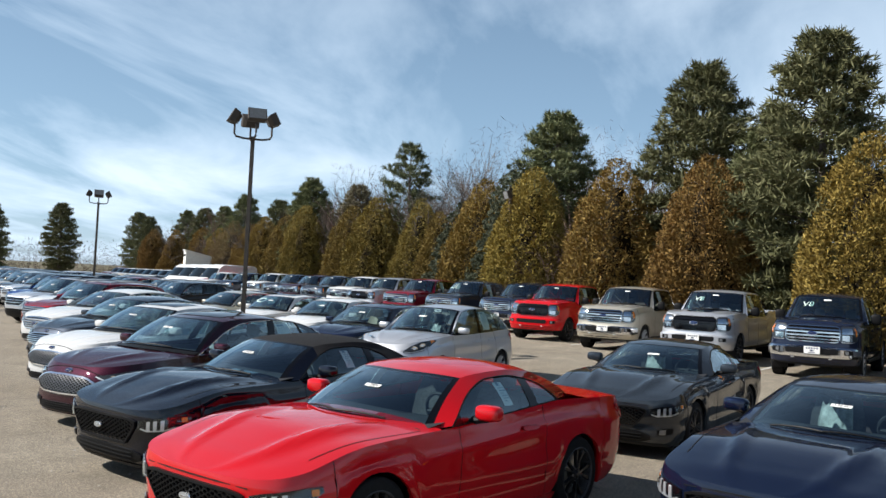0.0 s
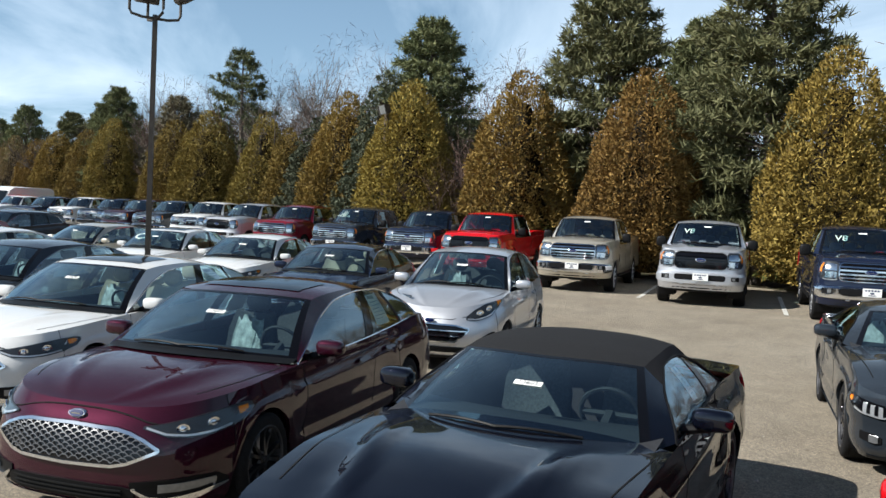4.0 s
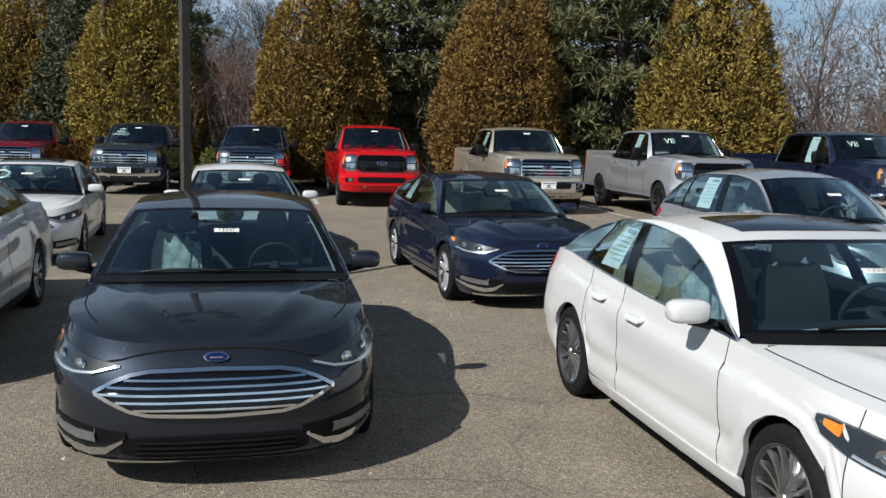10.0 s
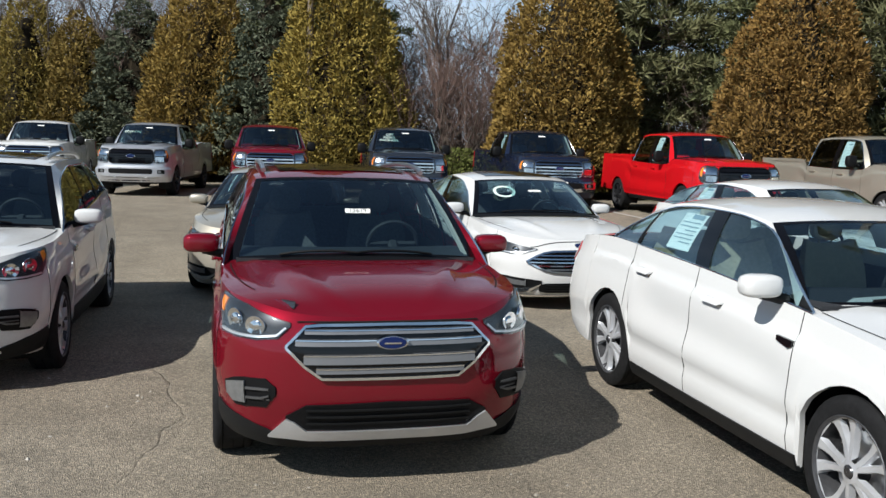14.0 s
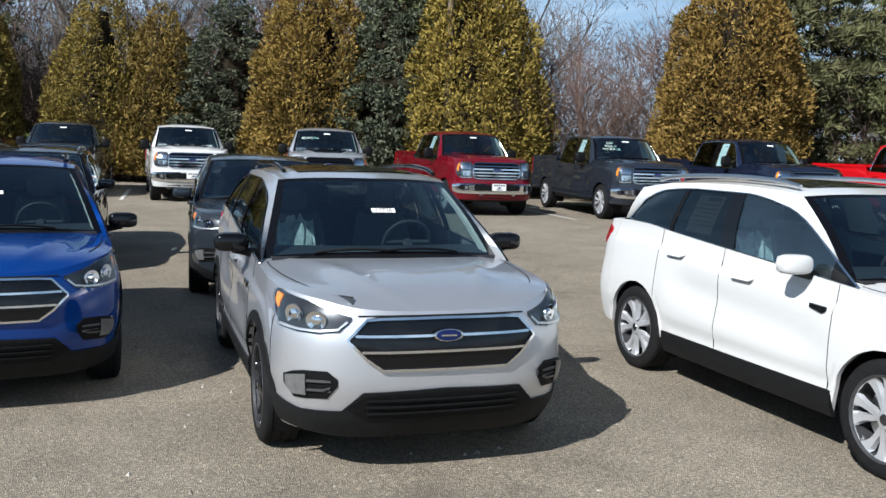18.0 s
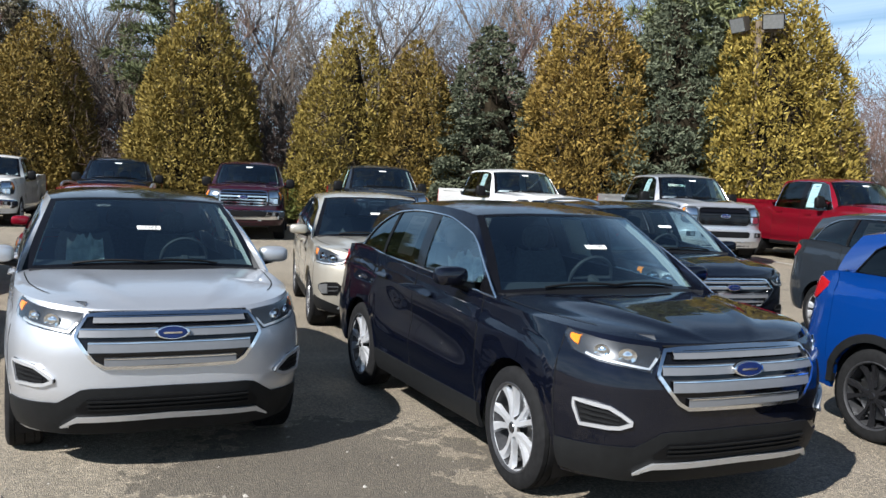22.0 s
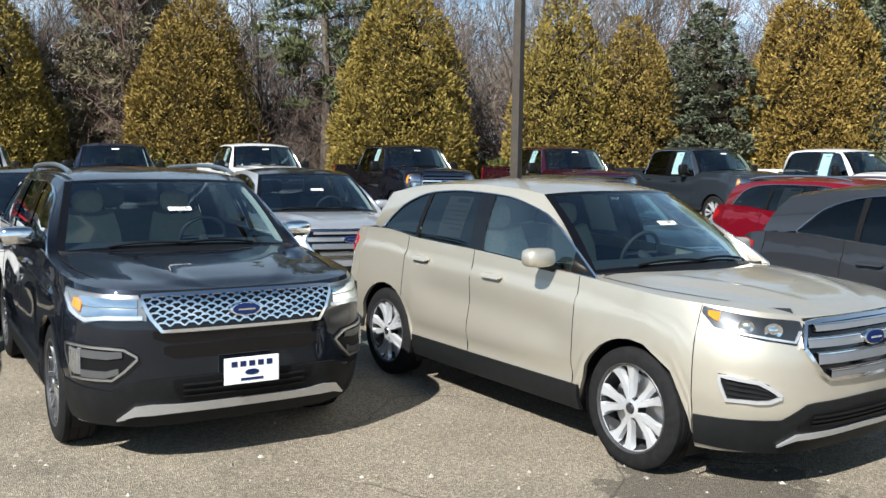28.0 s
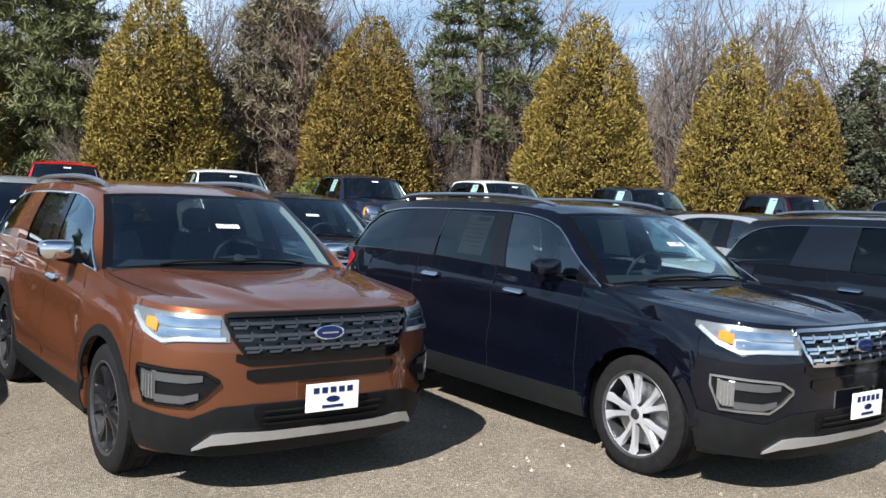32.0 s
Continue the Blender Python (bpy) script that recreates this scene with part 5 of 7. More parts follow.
PROTO = {}


def car(name, model, color, label, x, y, heading, **kw):
    """Builds a car, or copies one of the same make-up in another colour, and parks it."""
    kw.setdefault("metal", 0.25)
    key = (model, tuple(sorted((k, str(v)) for k, v in kw.items() if k not in ("metal", "group"))))
    if key not in PROTO:
        ob = PROTO[key] = build_car(name, model, color, label, **kw)
    else:
        ob = copy_thing(PROTO[key], Matrix())
        ob.name = name
        for o in ob.children_recursive:
            if o.data and o.data.materials and o.data.materials[0] == PAINT:
                o.color = (*color, kw["metal"])
        tagged(ob, label)
    ob.matrix_basis = pose(x, y, ground_z(x, y), 0, 0, heading)
    return ob


def far_car(name, model, color, label, x, y, heading, metal=0.2):
    """A car in the far rows, of few parts."""
    key = ("far", model)
    if key not in PROTO:
        m = MODELS[model]
        sh, top = Shell(m), tagged(new(name), label, "pickup truck" if model == "pickup" else "car")
        cb = Cabin(m, sh)
        end = float(sh.s[-1])
        body = Mesh().join(sh.wall(-end, end, 8))
        rows = []
        for y0 in np.linspace(0.001, m["L"] - 0.001, 40):
            z = float(sh.top(y0))
            e = sh.at(sh.s_at(y0), z)[0]
            rows.append([(e * v, y0, z + 0.03 * (1 - v * v) - (0.45 if model == "pickup" and m["bed"][0] < y0 < m["bed"][1] and abs(v) < 0.9 else 0)) for v in np.linspace(-1, 1, 11)])
        body.grid(rows)
        vs = np.linspace(-1, 1, 9)
        body.grid([[cb.roof(v, q) for v in vs] for q in np.linspace(0, 1, 8)])
        ob = part("body", body.outward((0, m["L"] / 2, 0.6)), PAINT, top)
        FA, RB = m["dlo"][0], m["dlo"][-1]
        cut_a, cut_r = m["cuts"]
        up = lambda y: cb.side(y, max(float(smooth_curve(m["dlo"], y)), float(sh.top(y)) + 0.006))
        for k in (1, -1):
            kx = lambda p: (p[0] * k, p[1], p[2])
            pts = [kx(up(y)) for y in np.linspace(FA[0], RB[0], 14)] + [kx(cb.side(y, float(sh.top(y)) + 0.005)) for y in np.linspace(RB[0], FA[0], 5)[1:-1]]
            part("side_window", Mesh().poly(pts).outward((0, m["L"] / 2, 0.6)), DARK_GLASS, top)
            ts = np.linspace(0, 1, 6)
            pil = Mesh().grid([[kx(cb.screen(1, t)) for t in ts], [kx(up(FA[0] + (cut_a - FA[0]) * t)) for t in ts]])
            pil.grid([[kx(cb.roof(1, q)) for q in ts], [kx(up(cut_a + (cut_r - cut_a) * q)) for q in ts]])
            pil.grid([[kx(cb.back(1, t)) for t in ts], [kx(up(RB[0] + (cut_r - RB[0]) * t)) for t in ts]])
            part("window_frame", pil.outward((0, m["L"] / 2, 0.6)), PAINT, top)
            lr = LAMPS[model]
            part("head_lamp", sh.band(lr if k > 0 else mirrored(lr), 0.008, 2), SATIN, top)
            for yw in (m["yf"], m["yf"] + m["wb"]):
                w = part("wheel", Mesh().lathe([(-0.11, 0.2), (-0.11, m["rw"] * 0.95), (0, m["rw"]), (0.11, m["rw"] * 0.95), (0.11, 0.2), (0.09, 0.01)], "x", 20), RUBBER, top)
                w.location = (k * m["track"], yw, m["rw"])
                if k < 0:
                    w.rotation_euler = (0, 0, math.pi)
        part("windscreen", Mesh().grid([[cb.screen(v, t) for v in vs] for t in np.linspace(0, 1, 5)]), DARK_GLASS, top)
        part("rear_window", Mesh().grid([[cb.back(v, t) for v in vs] for t in np.linspace(0, 1, 5)]), DARK_GLASS, top)
        part("grille", sh.band(both(GRILLES[model]), 0.012, 2), BLACK, top)
        part("lining", Mesh().box(-m["W"] + 0.12, m["W"] - 0.12, m["cowl"][0] + 0.3, m["tail"][0] - 0.3, 0.4, float(sh.top(2.4)) - 0.05), DASH, top)
        PROTO[key] = top
        ob = top
    else:
        ob = copy_thing(PROTO[key], Matrix())
        ob.name = name
        tagged(ob, label)
    for o in ob.children_recursive:
        if o.data.materials[0] == PAINT:
            o.color = (*color, metal)
    ob.matrix_basis = pose(x, y, ground_z(x, y), 0, 0, heading)
    return ob

# ---- cars: faces ----
# Rows of (metres round the nose from its middle, lower z, upper z).
GRILLES = {
    "sedan": [(0, 0.447, 0.688), (0.35, 0.457, 0.680), (0.45, 0.478, 0.662), (0.55, 0.520, 0.625), (0.63, 0.555, 0.578), (0.645, 0.563, 0.570)],
    "taurus": [(0, 0.548, 0.825), (0.35, 0.555, 0.817), (0.44, 0.62, 0.803), (0.50, 0.68, 0.765), (0.537, 0.708, 0.727)],
    "hatch": [(0, 0.42, 0.66), (0.36, 0.43, 0.65), (0.5, 0.55, 0.62), (0.54, 0.59, 0.61)],
    "coupe": [(0, 0.40, 0.650), (0.40, 0.41, 0.650), (0.50, 0.52, 0.640), (0.55, 0.585, 0.625)],
    "crossover": [(0, 0.635, 0.915), (0.36, 0.637, 0.912), (0.45, 0.70, 0.905), (0.52, 0.77, 0.83), (0.545, 0.79, 0.805)],
    "edge": [(0, 0.678, 0.997), (0.38, 0.681, 0.994), (0.44, 0.715, 0.990), (0.50, 0.79, 0.985), (0.535, 0.84, 0.92), (0.55, 0.858, 0.875)],
    "explorer": [(0, 0.842, 1.055), (0.49, 0.842, 1.052), (0.55, 0.92, 1.050), (0.60, 1.02, 1.047)],
    "pickup": [(0, 0.870, 1.230), (0.50, 0.870, 1.230), (0.56, 0.900, 1.210), (0.585, 0.950, 1.170)],
}
LAMPS = {
    "sedan": [(0.53, 0.690, 0.702), (0.70, 0.642, 0.724), (0.85, 0.635, 0.747), (1.0, 0.645, 0.768), (1.2, 0.677, 0.790), (1.36, 0.722, 0.798), (1.43, 0.760, 0.790)],
    "taurus": [(0.56, 0.775, 0.800), (0.65, 0.692, 0.818), (0.83, 0.700, 0.838), (1.05, 0.715, 0.848), (1.22, 0.745, 0.852), (1.34, 0.805, 0.845)],
    "hatch": [(0.52, 0.72, 0.76), (0.7, 0.715, 0.85), (0.95, 0.77, 0.93), (1.2, 0.88, 0.985), (1.32, 0.95, 0.985)],
    "coupe": [(0.60, 0.560, 0.640), (0.70, 0.535, 0.665), (0.88, 0.555, 0.690), (1.0, 0.600, 0.705), (1.12, 0.670, 0.705)],
    "crossover": [(0.535, 0.898, 0.916), (0.60, 0.835, 0.930), (0.72, 0.820, 0.955), (0.86, 0.820, 0.985), (1.02, 0.830, 1.0), (1.14, 0.90, 1.012), (1.21, 0.975, 1.012)],
    "edge": [(0.53, 0.960, 0.993), (0.59, 0.872, 1.000), (0.76, 0.895, 1.010), (0.90, 0.912, 1.022), (1.06, 0.950, 1.040), (1.15, 1.020, 1.052)],
    "explorer": [(0.575, 0.905, 0.960), (0.625, 0.905, 1.048), (0.85, 0.905, 1.053), (0.94, 0.885, 1.058), (1.10, 0.940, 1.062), (1.26, 1.035, 1.066)],
    "pickup": [(0.60, 0.900, 1.210), (0.66, 0.870, 1.245), (0.88, 0.870, 1.250), (1.0, 0.910, 1.240), (1.06, 0.990, 1.220)],
}
HOOD_LIP = {
    "sedan": [(0, 0.780), (0.14, 0.779), (0.28, 0.772), (0.42, 0.755), (0.54, 0.728), (0.62, 0.717)], "taurus": [(0, 0.838), (0.25, 0.836), (0.45, 0.818), (0.52, 0.806), (0.64, 0.826), (0.76, 0.836)],
    "hatch": [(0, 0.72), (0.3, 0.72), (0.55, 0.765)], "coupe": [(0, 0.690), (0.3, 0.690), (0.58, 0.680)],
    "crossover": [(0, 0.924), (0.16, 0.924), (0.32, 0.924), (0.50, 0.922)], "edge": [(0, 1.004), (0.16, 1.004), (0.32, 1.004), (0.50, 1.001)],
    "explorer": [(0, 1.064), (0.2, 1.064), (0.4, 1.063), (0.58, 1.060)], "pickup": [(0, 1.245), (0.3, 1.245), (0.6, 1.25), (0.88, 1.257), (1.0, 1.25)],
}
BARS = {
    "sedan": [(0.478, 0.490), (0.516, 0.528), (0.554, 0.566), (0.592, 0.604), (0.630, 0.642)], "taurus": [(0.578, 0.620), (0.638, 0.662), (0.688, 0.724), (0.746, 0.784)],
    "hatch": [(0.50, 0.512), (0.57, 0.582)], "crossover": [(0.664, 0.692), (0.712, 0.760), (0.806, 0.838), (0.866, 0.890)], "edge": [(0.692, 0.738), (0.772, 0.832), (0.862, 0.912), (0.944, 0.982)],
    "explorer": [(0.868, 0.884), (0.932, 0.950), (0.998, 1.016)], "pickup": [(0.92, 0.95), (0.99, 1.02), (1.07, 1.10), (1.14, 1.17)],
}
LOW_INTAKE = {
    "sedan": [(0, 0.215, 0.330), (0.42, 0.218, 0.325), (0.50, 0.235, 0.305)], "taurus": [(0, 0.262, 0.412), (0.27, 0.264, 0.41), (0.53, 0.275, 0.397), (0.66, 0.283, 0.30)],
    "hatch": [(0, 0.28, 0.36), (0.5, 0.285, 0.355), (0.58, 0.31, 0.33)], "coupe": [(0, 0.21, 0.36), (0.5, 0.22, 0.35), (0.62, 0.26, 0.31)],
    "crossover": [(0, 0.350, 0.505), (0.44, 0.350, 0.492), (0.52, 0.40, 0.445), (0.55, 0.415, 0.43)], "edge": [(0, 0.395, 0.50), (0.48, 0.395, 0.49), (0.55, 0.40, 0.43)],
    "explorer": [(0, 0.403, 0.555), (0.38, 0.405, 0.552), (0.43, 0.49, 0.545)],
}
FOGS = {
    "sedan": [(0.47, 0.315, 0.355), (0.57, 0.232, 0.365), (0.70, 0.210, 0.375), (0.9, 0.238, 0.390), (1.06, 0.285, 0.385), (1.16, 0.31, 0.335)],
    "taurus": [(0.66, 0.405, 0.42), (0.74, 0.36, 0.44), (0.81, 0.325, 0.446), (0.95, 0.345, 0.455), (1.03, 0.41, 0.456)],
    "hatch": [(0.68, 0.36, 0.40), (0.75, 0.34, 0.5), (0.92, 0.40, 0.56), (0.98, 0.5, 0.56)], "coupe": [(0.70, 0.33, 0.38), (0.76, 0.31, 0.40), (0.92, 0.34, 0.41)],
    "crossover": [(0.60, 0.54, 0.58), (0.66, 0.468, 0.622), (0.80, 0.455, 0.615), (0.88, 0.452, 0.60), (0.95, 0.52, 0.575)],
    "edge": [(0.67, 0.585, 0.605), (0.74, 0.557, 0.652), (0.80, 0.552, 0.682), (0.96, 0.552, 0.70), (1.01, 0.67, 0.703)],
    "explorer": [(0.62, 0.68, 0.70), (0.70, 0.60, 0.748), (0.77, 0.548, 0.755), (1.05, 0.548, 0.765), (1.12, 0.71, 0.765)], "pickup": [(0.68, 0.61, 0.71), (0.86, 0.61, 0.71)],
}


def outline(sh, rows, width, d, depth=0.012):
    """A strip that runs round the edge of rows."""
    low, high = [(s, a) for s, a, _ in rows], [(s, b) for s, _, b in rows[::-1]]
    ring = low + high + low[:1]
    pts = []
    for (a, b), (c, e) in zip(ring, ring[1:]):
        n = max(1, int(math.hypot(c - a, e - b) / 0.08))
        pts += [(a + (c - a) * i / n, b + (e - b) * i / n) for i in range(n)]
    return sh.line(pts + pts[:1], width, d, None, depth)


def portion(rows, f0, f1, lo=0.0, hi=1.0, n=5):
    """The part of rows between two shares of its length and of its height."""
    a, b = rows[0][0], rows[-1][0]
    out = []
    for s in np.linspace(a + (b - a) * f0, a + (b - a) * f1, n):
        z0, z1 = inside(rows, s)
        out.append((float(s), z0 + (z1 - z0) * lo, z0 + (z1 - z0) * hi))
    return out


def dress_front(car, model, face, m, sh, cb, color, metal, trim, plate, paint):
    """Grille, lamps, intakes, badge and plate, laid on the nose."""
    g = both(GRILLES[model])
    dark = face.endswith("dark")
    frame_mat = BLACK if (dark and model != "crossover") or model == "coupe" else CHROME if trim == CHROME or model in ("sedan", "crossover", "edge") else BLACK
    gb = part("grille", sh.band(g, 0.010, 4, 0.02), GLOSS_BLACK, car, "black grille backing")
    part("grille_surround", outline(sh, g, 0.020 if model != "crossover" else 0.014, 0.026, 0.03), frame_mat, gb, "bright grille surround" if frame_mat == CHROME else "black grille surround")
    inner = shrink(g, 0.010)
    s1 = inner[-1][0]
    if "mesh" in face or model == "coupe":
        bars = Mesh()
        bar_mat = CHROME if "bright" in face else (BLACK if model == "coupe" else MESH_GREY)
        nz = 6 if model != "explorer" else 5
        lo0, hi0 = inside(inner, 0)
        step = (hi0 - lo0) / nz
        nx = int(2 * s1 / (step * 1.8))
        for j in range(nz * 2):
            for i in range(-nx, nx + 1):
                sx, zc = (i + 0.5 * (j % 2)) * step * 2.1, lo0 + step * (j + 1) / 2
                lo, hi = inside(inner, sx)
                if abs(sx) > s1 - 0.02 or zc < lo or zc > hi:
                    continue
                a, b = step * 1.05, step * 0.5
                top_pts = [(sx - a, zc), (sx - a * 0.4, min(zc + b, hi)), (sx + a * 0.4, min(zc + b, hi)), (sx + a, zc)]
                sh.line(top_pts, step * (0.15 if model != "explorer" else 0.24), 0.022, bars)
        part("grille_lattice", bars, bar_mat, gb, "open mesh of the grille")
    else:
        for z0, z1 in BARS[model]:
            if dark and model == "crossover":
                if z0 < 0.7 or z0 > 0.85:
                    continue
                z0, z1 = (z0 + z1) / 2 - 0.007, (z0 + z1) / 2 + 0.007
            ext = max([s for s in np.linspace(0, s1, 60) if inside(inner, s)[0] < z0 + 0.004 and inside(inner, s)[1] > z1 - 0.004] or [0])
            if ext < 0.1:
                continue
            one = sh.band([(s, z0, z1) for s in np.linspace(-ext, ext, 15)], 0.030, 2, 0.03)
            if model == "explorer":
                for s in np.linspace(-ext * 0.88, ext * 0.88, 8):
                    sh.line([(s - 0.050, z0 - 0.013), (s + 0.018, z0 - 0.013), (s + 0.034, (z0 + z1) / 2), (s + 0.018, z1 + 0.012)], 0.013, 0.036, one)
            mat = GLOSS_BLACK if dark and model == "pickup" else DARK_CHROME if dark and model == "explorer" else {"edge": BAR_SILVER, "taurus": BAR_SILVER, "crossover": CHROME if dark else BAR_SILVER}.get(model, CHROME)
            bar = part("grille_bar", one, mat, gb)
            if model in ("edge", "taurus", "crossover") and not dark:
                part("bar_edge", sh.line([(s, z1 - 0.003) for s in np.linspace(-ext, ext, 15)], 0.007, 0.034), CHROME, bar, "thin chrome edge")
    # badge
    c = sh.at(0, BADGE[model], 0.036 if model != "sedan" else 0.008)
    bw = {"explorer": 0.20, "pickup": 0.23, "edge": 0.205, "taurus": 0.18, "crossover": 0.17}.get(model, 0.135)
    oval_badge(car, c, -1, bw, bw * 0.42, BADGE_BLUE if model != "coupe" else SATIN, "oval badge" if model != "coupe" else "silver badge", 0.55 if model == "sedan" else 0.1)
    # head lamps
    for k in (1, -1):
        way = lambda r: r if k > 0 else mirrored(r)
        rows = LAMPS[model]
        housing = GLOSS_BLACK if model in ("coupe",) else LAMP_SILVER if model == "explorer" else LAMP_GREY
        lamp = part("head_lamp", sh.band(way(rows), 0.008, 4, 0.02), housing, car, "head lamp with clear cover")
        sm = shrink(rows, 0.012)
        s0, s9 = sm[0][0], sm[-1][0]
        if model == "coupe":
            for f in (0.16, 0.30, 0.44):
                part("light_bar", sh.band(way(portion(sm, f, f + 0.07, 0.1, 0.9, 3)), 0.014, 2, 0.008), SILVER_TRIM, lamp, "slanted light bar")
        elif model in ("pickup", "explorer"):
            for lo, hi, f1 in ((0.10, 0.46, 0.60), (0.54, 0.92, 0.66)):
                part("reflector", sh.band(way(portion(sm, 0.06, f1, lo, hi, 4)), 0.014, 2, 0.008), CHROME, lamp)
        else:
            for f, rad in ((0.30, 0.44), (0.56, 0.40)):
                s = s0 + (s9 - s0) * f
                lo, hi = inside(sm, s)
                p = np.array(sh.at(k * s, (lo + hi) / 2, 0.010))
                q = np.array(sh.at(k * s, (lo + hi) / 2, 0.027)) - p
                q /= np.linalg.norm(q)
                r = max((hi - lo) * rad, 0.015)
                a = np.cross(q, (0, 0, 1.0))
                b = np.cross(a, q)
                ring = lambda e, d: [p + q * d + (a * math.cos(t) * 1.25 + b * math.sin(t)) * r * e for t in np.linspace(0, 2 * math.pi, 16, endpoint=False)]
                refl = Mesh().grid([ring(1, 0), ring(0.98, 0.006), ring(0.8, 0.004), ring(0.55, 0.001), ring(0.5, 0.008), ring(0.3, 0.012), ring(0.05, 0.014)], closed=True, flip=k > 0)
                part("reflector", refl, CHROME, lamp)
        am = portion(sm, 0.83, 0.95, 0.35, 0.95, 3) if model not in ("explorer",) else portion(sm, 0.62, 0.76, 0.25, 0.72, 3)
        part("indicator", sh.band(way(am), 0.014, 2, 0.008), AMBER, lamp, "amber indicator")
        dr = [(s, inside(sm, s)[0] + 0.004) for s in np.linspace(s0 + 0.01, s0 + (s9 - s0) * (0.72 if model != "explorer" else 0.97), 10)]
        part("light_strip", sh.line([(k * a, b) for a, b in dr], 0.011 if model != "explorer" else 0.022, 0.016), SILVER_TRIM, lamp, "bright light strip along the lower edge")
        cv = part("lamp_cover", sh.band(way(rows), 0.021, 4, 0.010), LAMP_GLASS, lamp, "clear lamp cover", 60)
        cv.visible_shadow = False
    # lower face
    lim = sh.s_at(m["yf"] - m["arch"] - 0.03)
    if model != "pickup":
        ig = LOW_INTAKE[model]
        if model in ("crossover", "edge", "explorer"):
            low = {"crossover": [(0, 0.23, 0.30), (0.56, 0.23, 0.30), (0.68, 0.235, 0.345), (0.85, 0.25, 0.39), (lim, 0.27, 0.43)],
                   "edge": [(0, 0.25, 0.560), (0.46, 0.25, 0.554), (0.52, 0.25, 0.545), (0.66, 0.25, 0.462), (lim, 0.27, 0.445)],
                   "explorer": [(0, 0.25, 0.56), (0.44, 0.25, 0.56), (0.62, 0.25, 0.55), (0.78, 0.26, 0.485), (lim, 0.28, 0.525)]}[model]
            if model == "crossover" and dark:
                low = [(0, 0.23, 0.525), (0.46, 0.23, 0.51), (0.58, 0.23, 0.40), (0.85, 0.25, 0.39), (lim, 0.27, 0.43)]
            part("lower_bumper", sh.band(both(low), 0.012, 4, 0.05), CLAD, car, "dark grey plastic lower bumper")
        lo = part("lower_intake", sh.band(both(ig), 0.016, 3, 0.03), BLACK, car, "black lower intake")
        a, b = ig[0][1], ig[0][2]
        for j in (0.25, 0.5, 0.75):
            part("slat", sh.line([(s, a + (b - a) * j) for s in np.linspace(-ig[1][0], ig[1][0], 9)], 0.010, 0.028), CLAD, lo)
        if model == "explorer":
            part("upper_slot", sh.band(both([(0, 0.675, 0.760), (0.42, 0.675, 0.755), (0.48, 0.705, 0.748)]), 0.008, 3, 0.02), GLOSS_BLACK, car, "gloss black slot under the grille")
            part("bumper_brow", sh.band(both([(0, 0.770, 0.835), (0.46, 0.770, 0.833), (0.54, 0.80, 0.84)]), 0.006, 2, 0.02), GLOSS_BLACK, car)
        skid = {"crossover": [(0, 0.285, 0.345), (0.44, 0.285, 0.345), (0.50, 0.292, 0.395), (0.545, 0.296, 0.415), (0.66, 0.298, 0.312)], "edge": [(0, 0.348, 0.385), (0.55, 0.338, 0.372), (0.66, 0.298, 0.308)],
                "explorer": [(0, 0.338, 0.395), (0.39, 0.338, 0.394), (0.55, 0.332, 0.402), (0.65, 0.330, 0.392), (0.77, 0.298, 0.308)]}.get(model)
        if skid and not (dark and model == "crossover"):
            part("skid_plate", sh.band(both(skid), 0.032, 2, 0.03), SILVER_TRIM, car, "silver skid trim")
        if not skid:
            z0 = float(sh.bottom(0.1))
            lip = CHROME if face in ("sedan_mesh", "sedan") else CLAD
            part("front_lip", sh.band(both([(0, z0 + 0.002, z0 + 0.034), (0.5, z0 + 0.002, z0 + 0.034), (0.9, z0 + 0.006, z0 + 0.03)]), 0.012, 2, 0.03), lip, car, "bright lip under the bumper" if lip == CHROME else "black lip under the bumper")
    else:
        cm = CHROME if not dark else PAINT
        bp = part("chrome_bumper", sh.band(both([(0, 0.52, 0.76), (0.6, 0.52, 0.76), (0.95, 0.53, 0.75), (1.12, 0.57, 0.72)]), 0.02, 6, 0.06), cm, car, "bright steel bumper" if cm == CHROME else "painted bumper")
        bp.color = (*color, metal)
        part("bumper_step", sh.band(both([(0, 0.60, 0.73), (0.52, 0.60, 0.73), (0.56, 0.63, 0.71)]), 0.026, 2, 0.02), BLACK, bp)
        part("air_dam", sh.band(both([(0, 0.33, 0.50), (0.7, 0.34, 0.5), (0.95, 0.38, 0.5)]), 0.0, 2, 0.05), BLACK, car)
        for s in (-0.4, 0.4):
            p = sh.at(s, 0.50, 0.03)
            hk = Mesh().tube([(p[0] - 0.03, p[1] + 0.04, p[2]), (p[0] - 0.02, p[1] - 0.02, p[2]), (p[0] + 0.02, p[1] - 0.02, p[2]), (p[0] + 0.03, p[1] + 0.04, p[2])], 0.012, 6)
            part("tow_hook", hk, SATIN, car)
    fog = FOGS[model]
    for k in (1, -1):
        way = lambda r: r if k > 0 else mirrored(r)
        lift = 0.010 if model != "pickup" else 0.03
        fb = part("fog_lamp", sh.band(way(fog), lift, 3, 0.03), BLACK, car, "fog lamp in its recess")
        if model in ("edge", "explorer"):
            part("fog_ring", outline(sh, shrink(way(fog), 0.010), 0.020 if model == "edge" else 0.014, lift + 0.012, 0.02), SILVER_TRIM if model == "edge" else GLOSS_BLACK if dark else SATIN, fb, "ring round the recess")
        elif face in ("sedan_mesh", "sedan"):
            part("fog_trim", sh.band(way(portion(fog, 0.02, 0.98, 0.0, 0.28, 7)), lift + 0.012, 2, 0.02), CHROME, fb, "bright blade under the fog lamp")
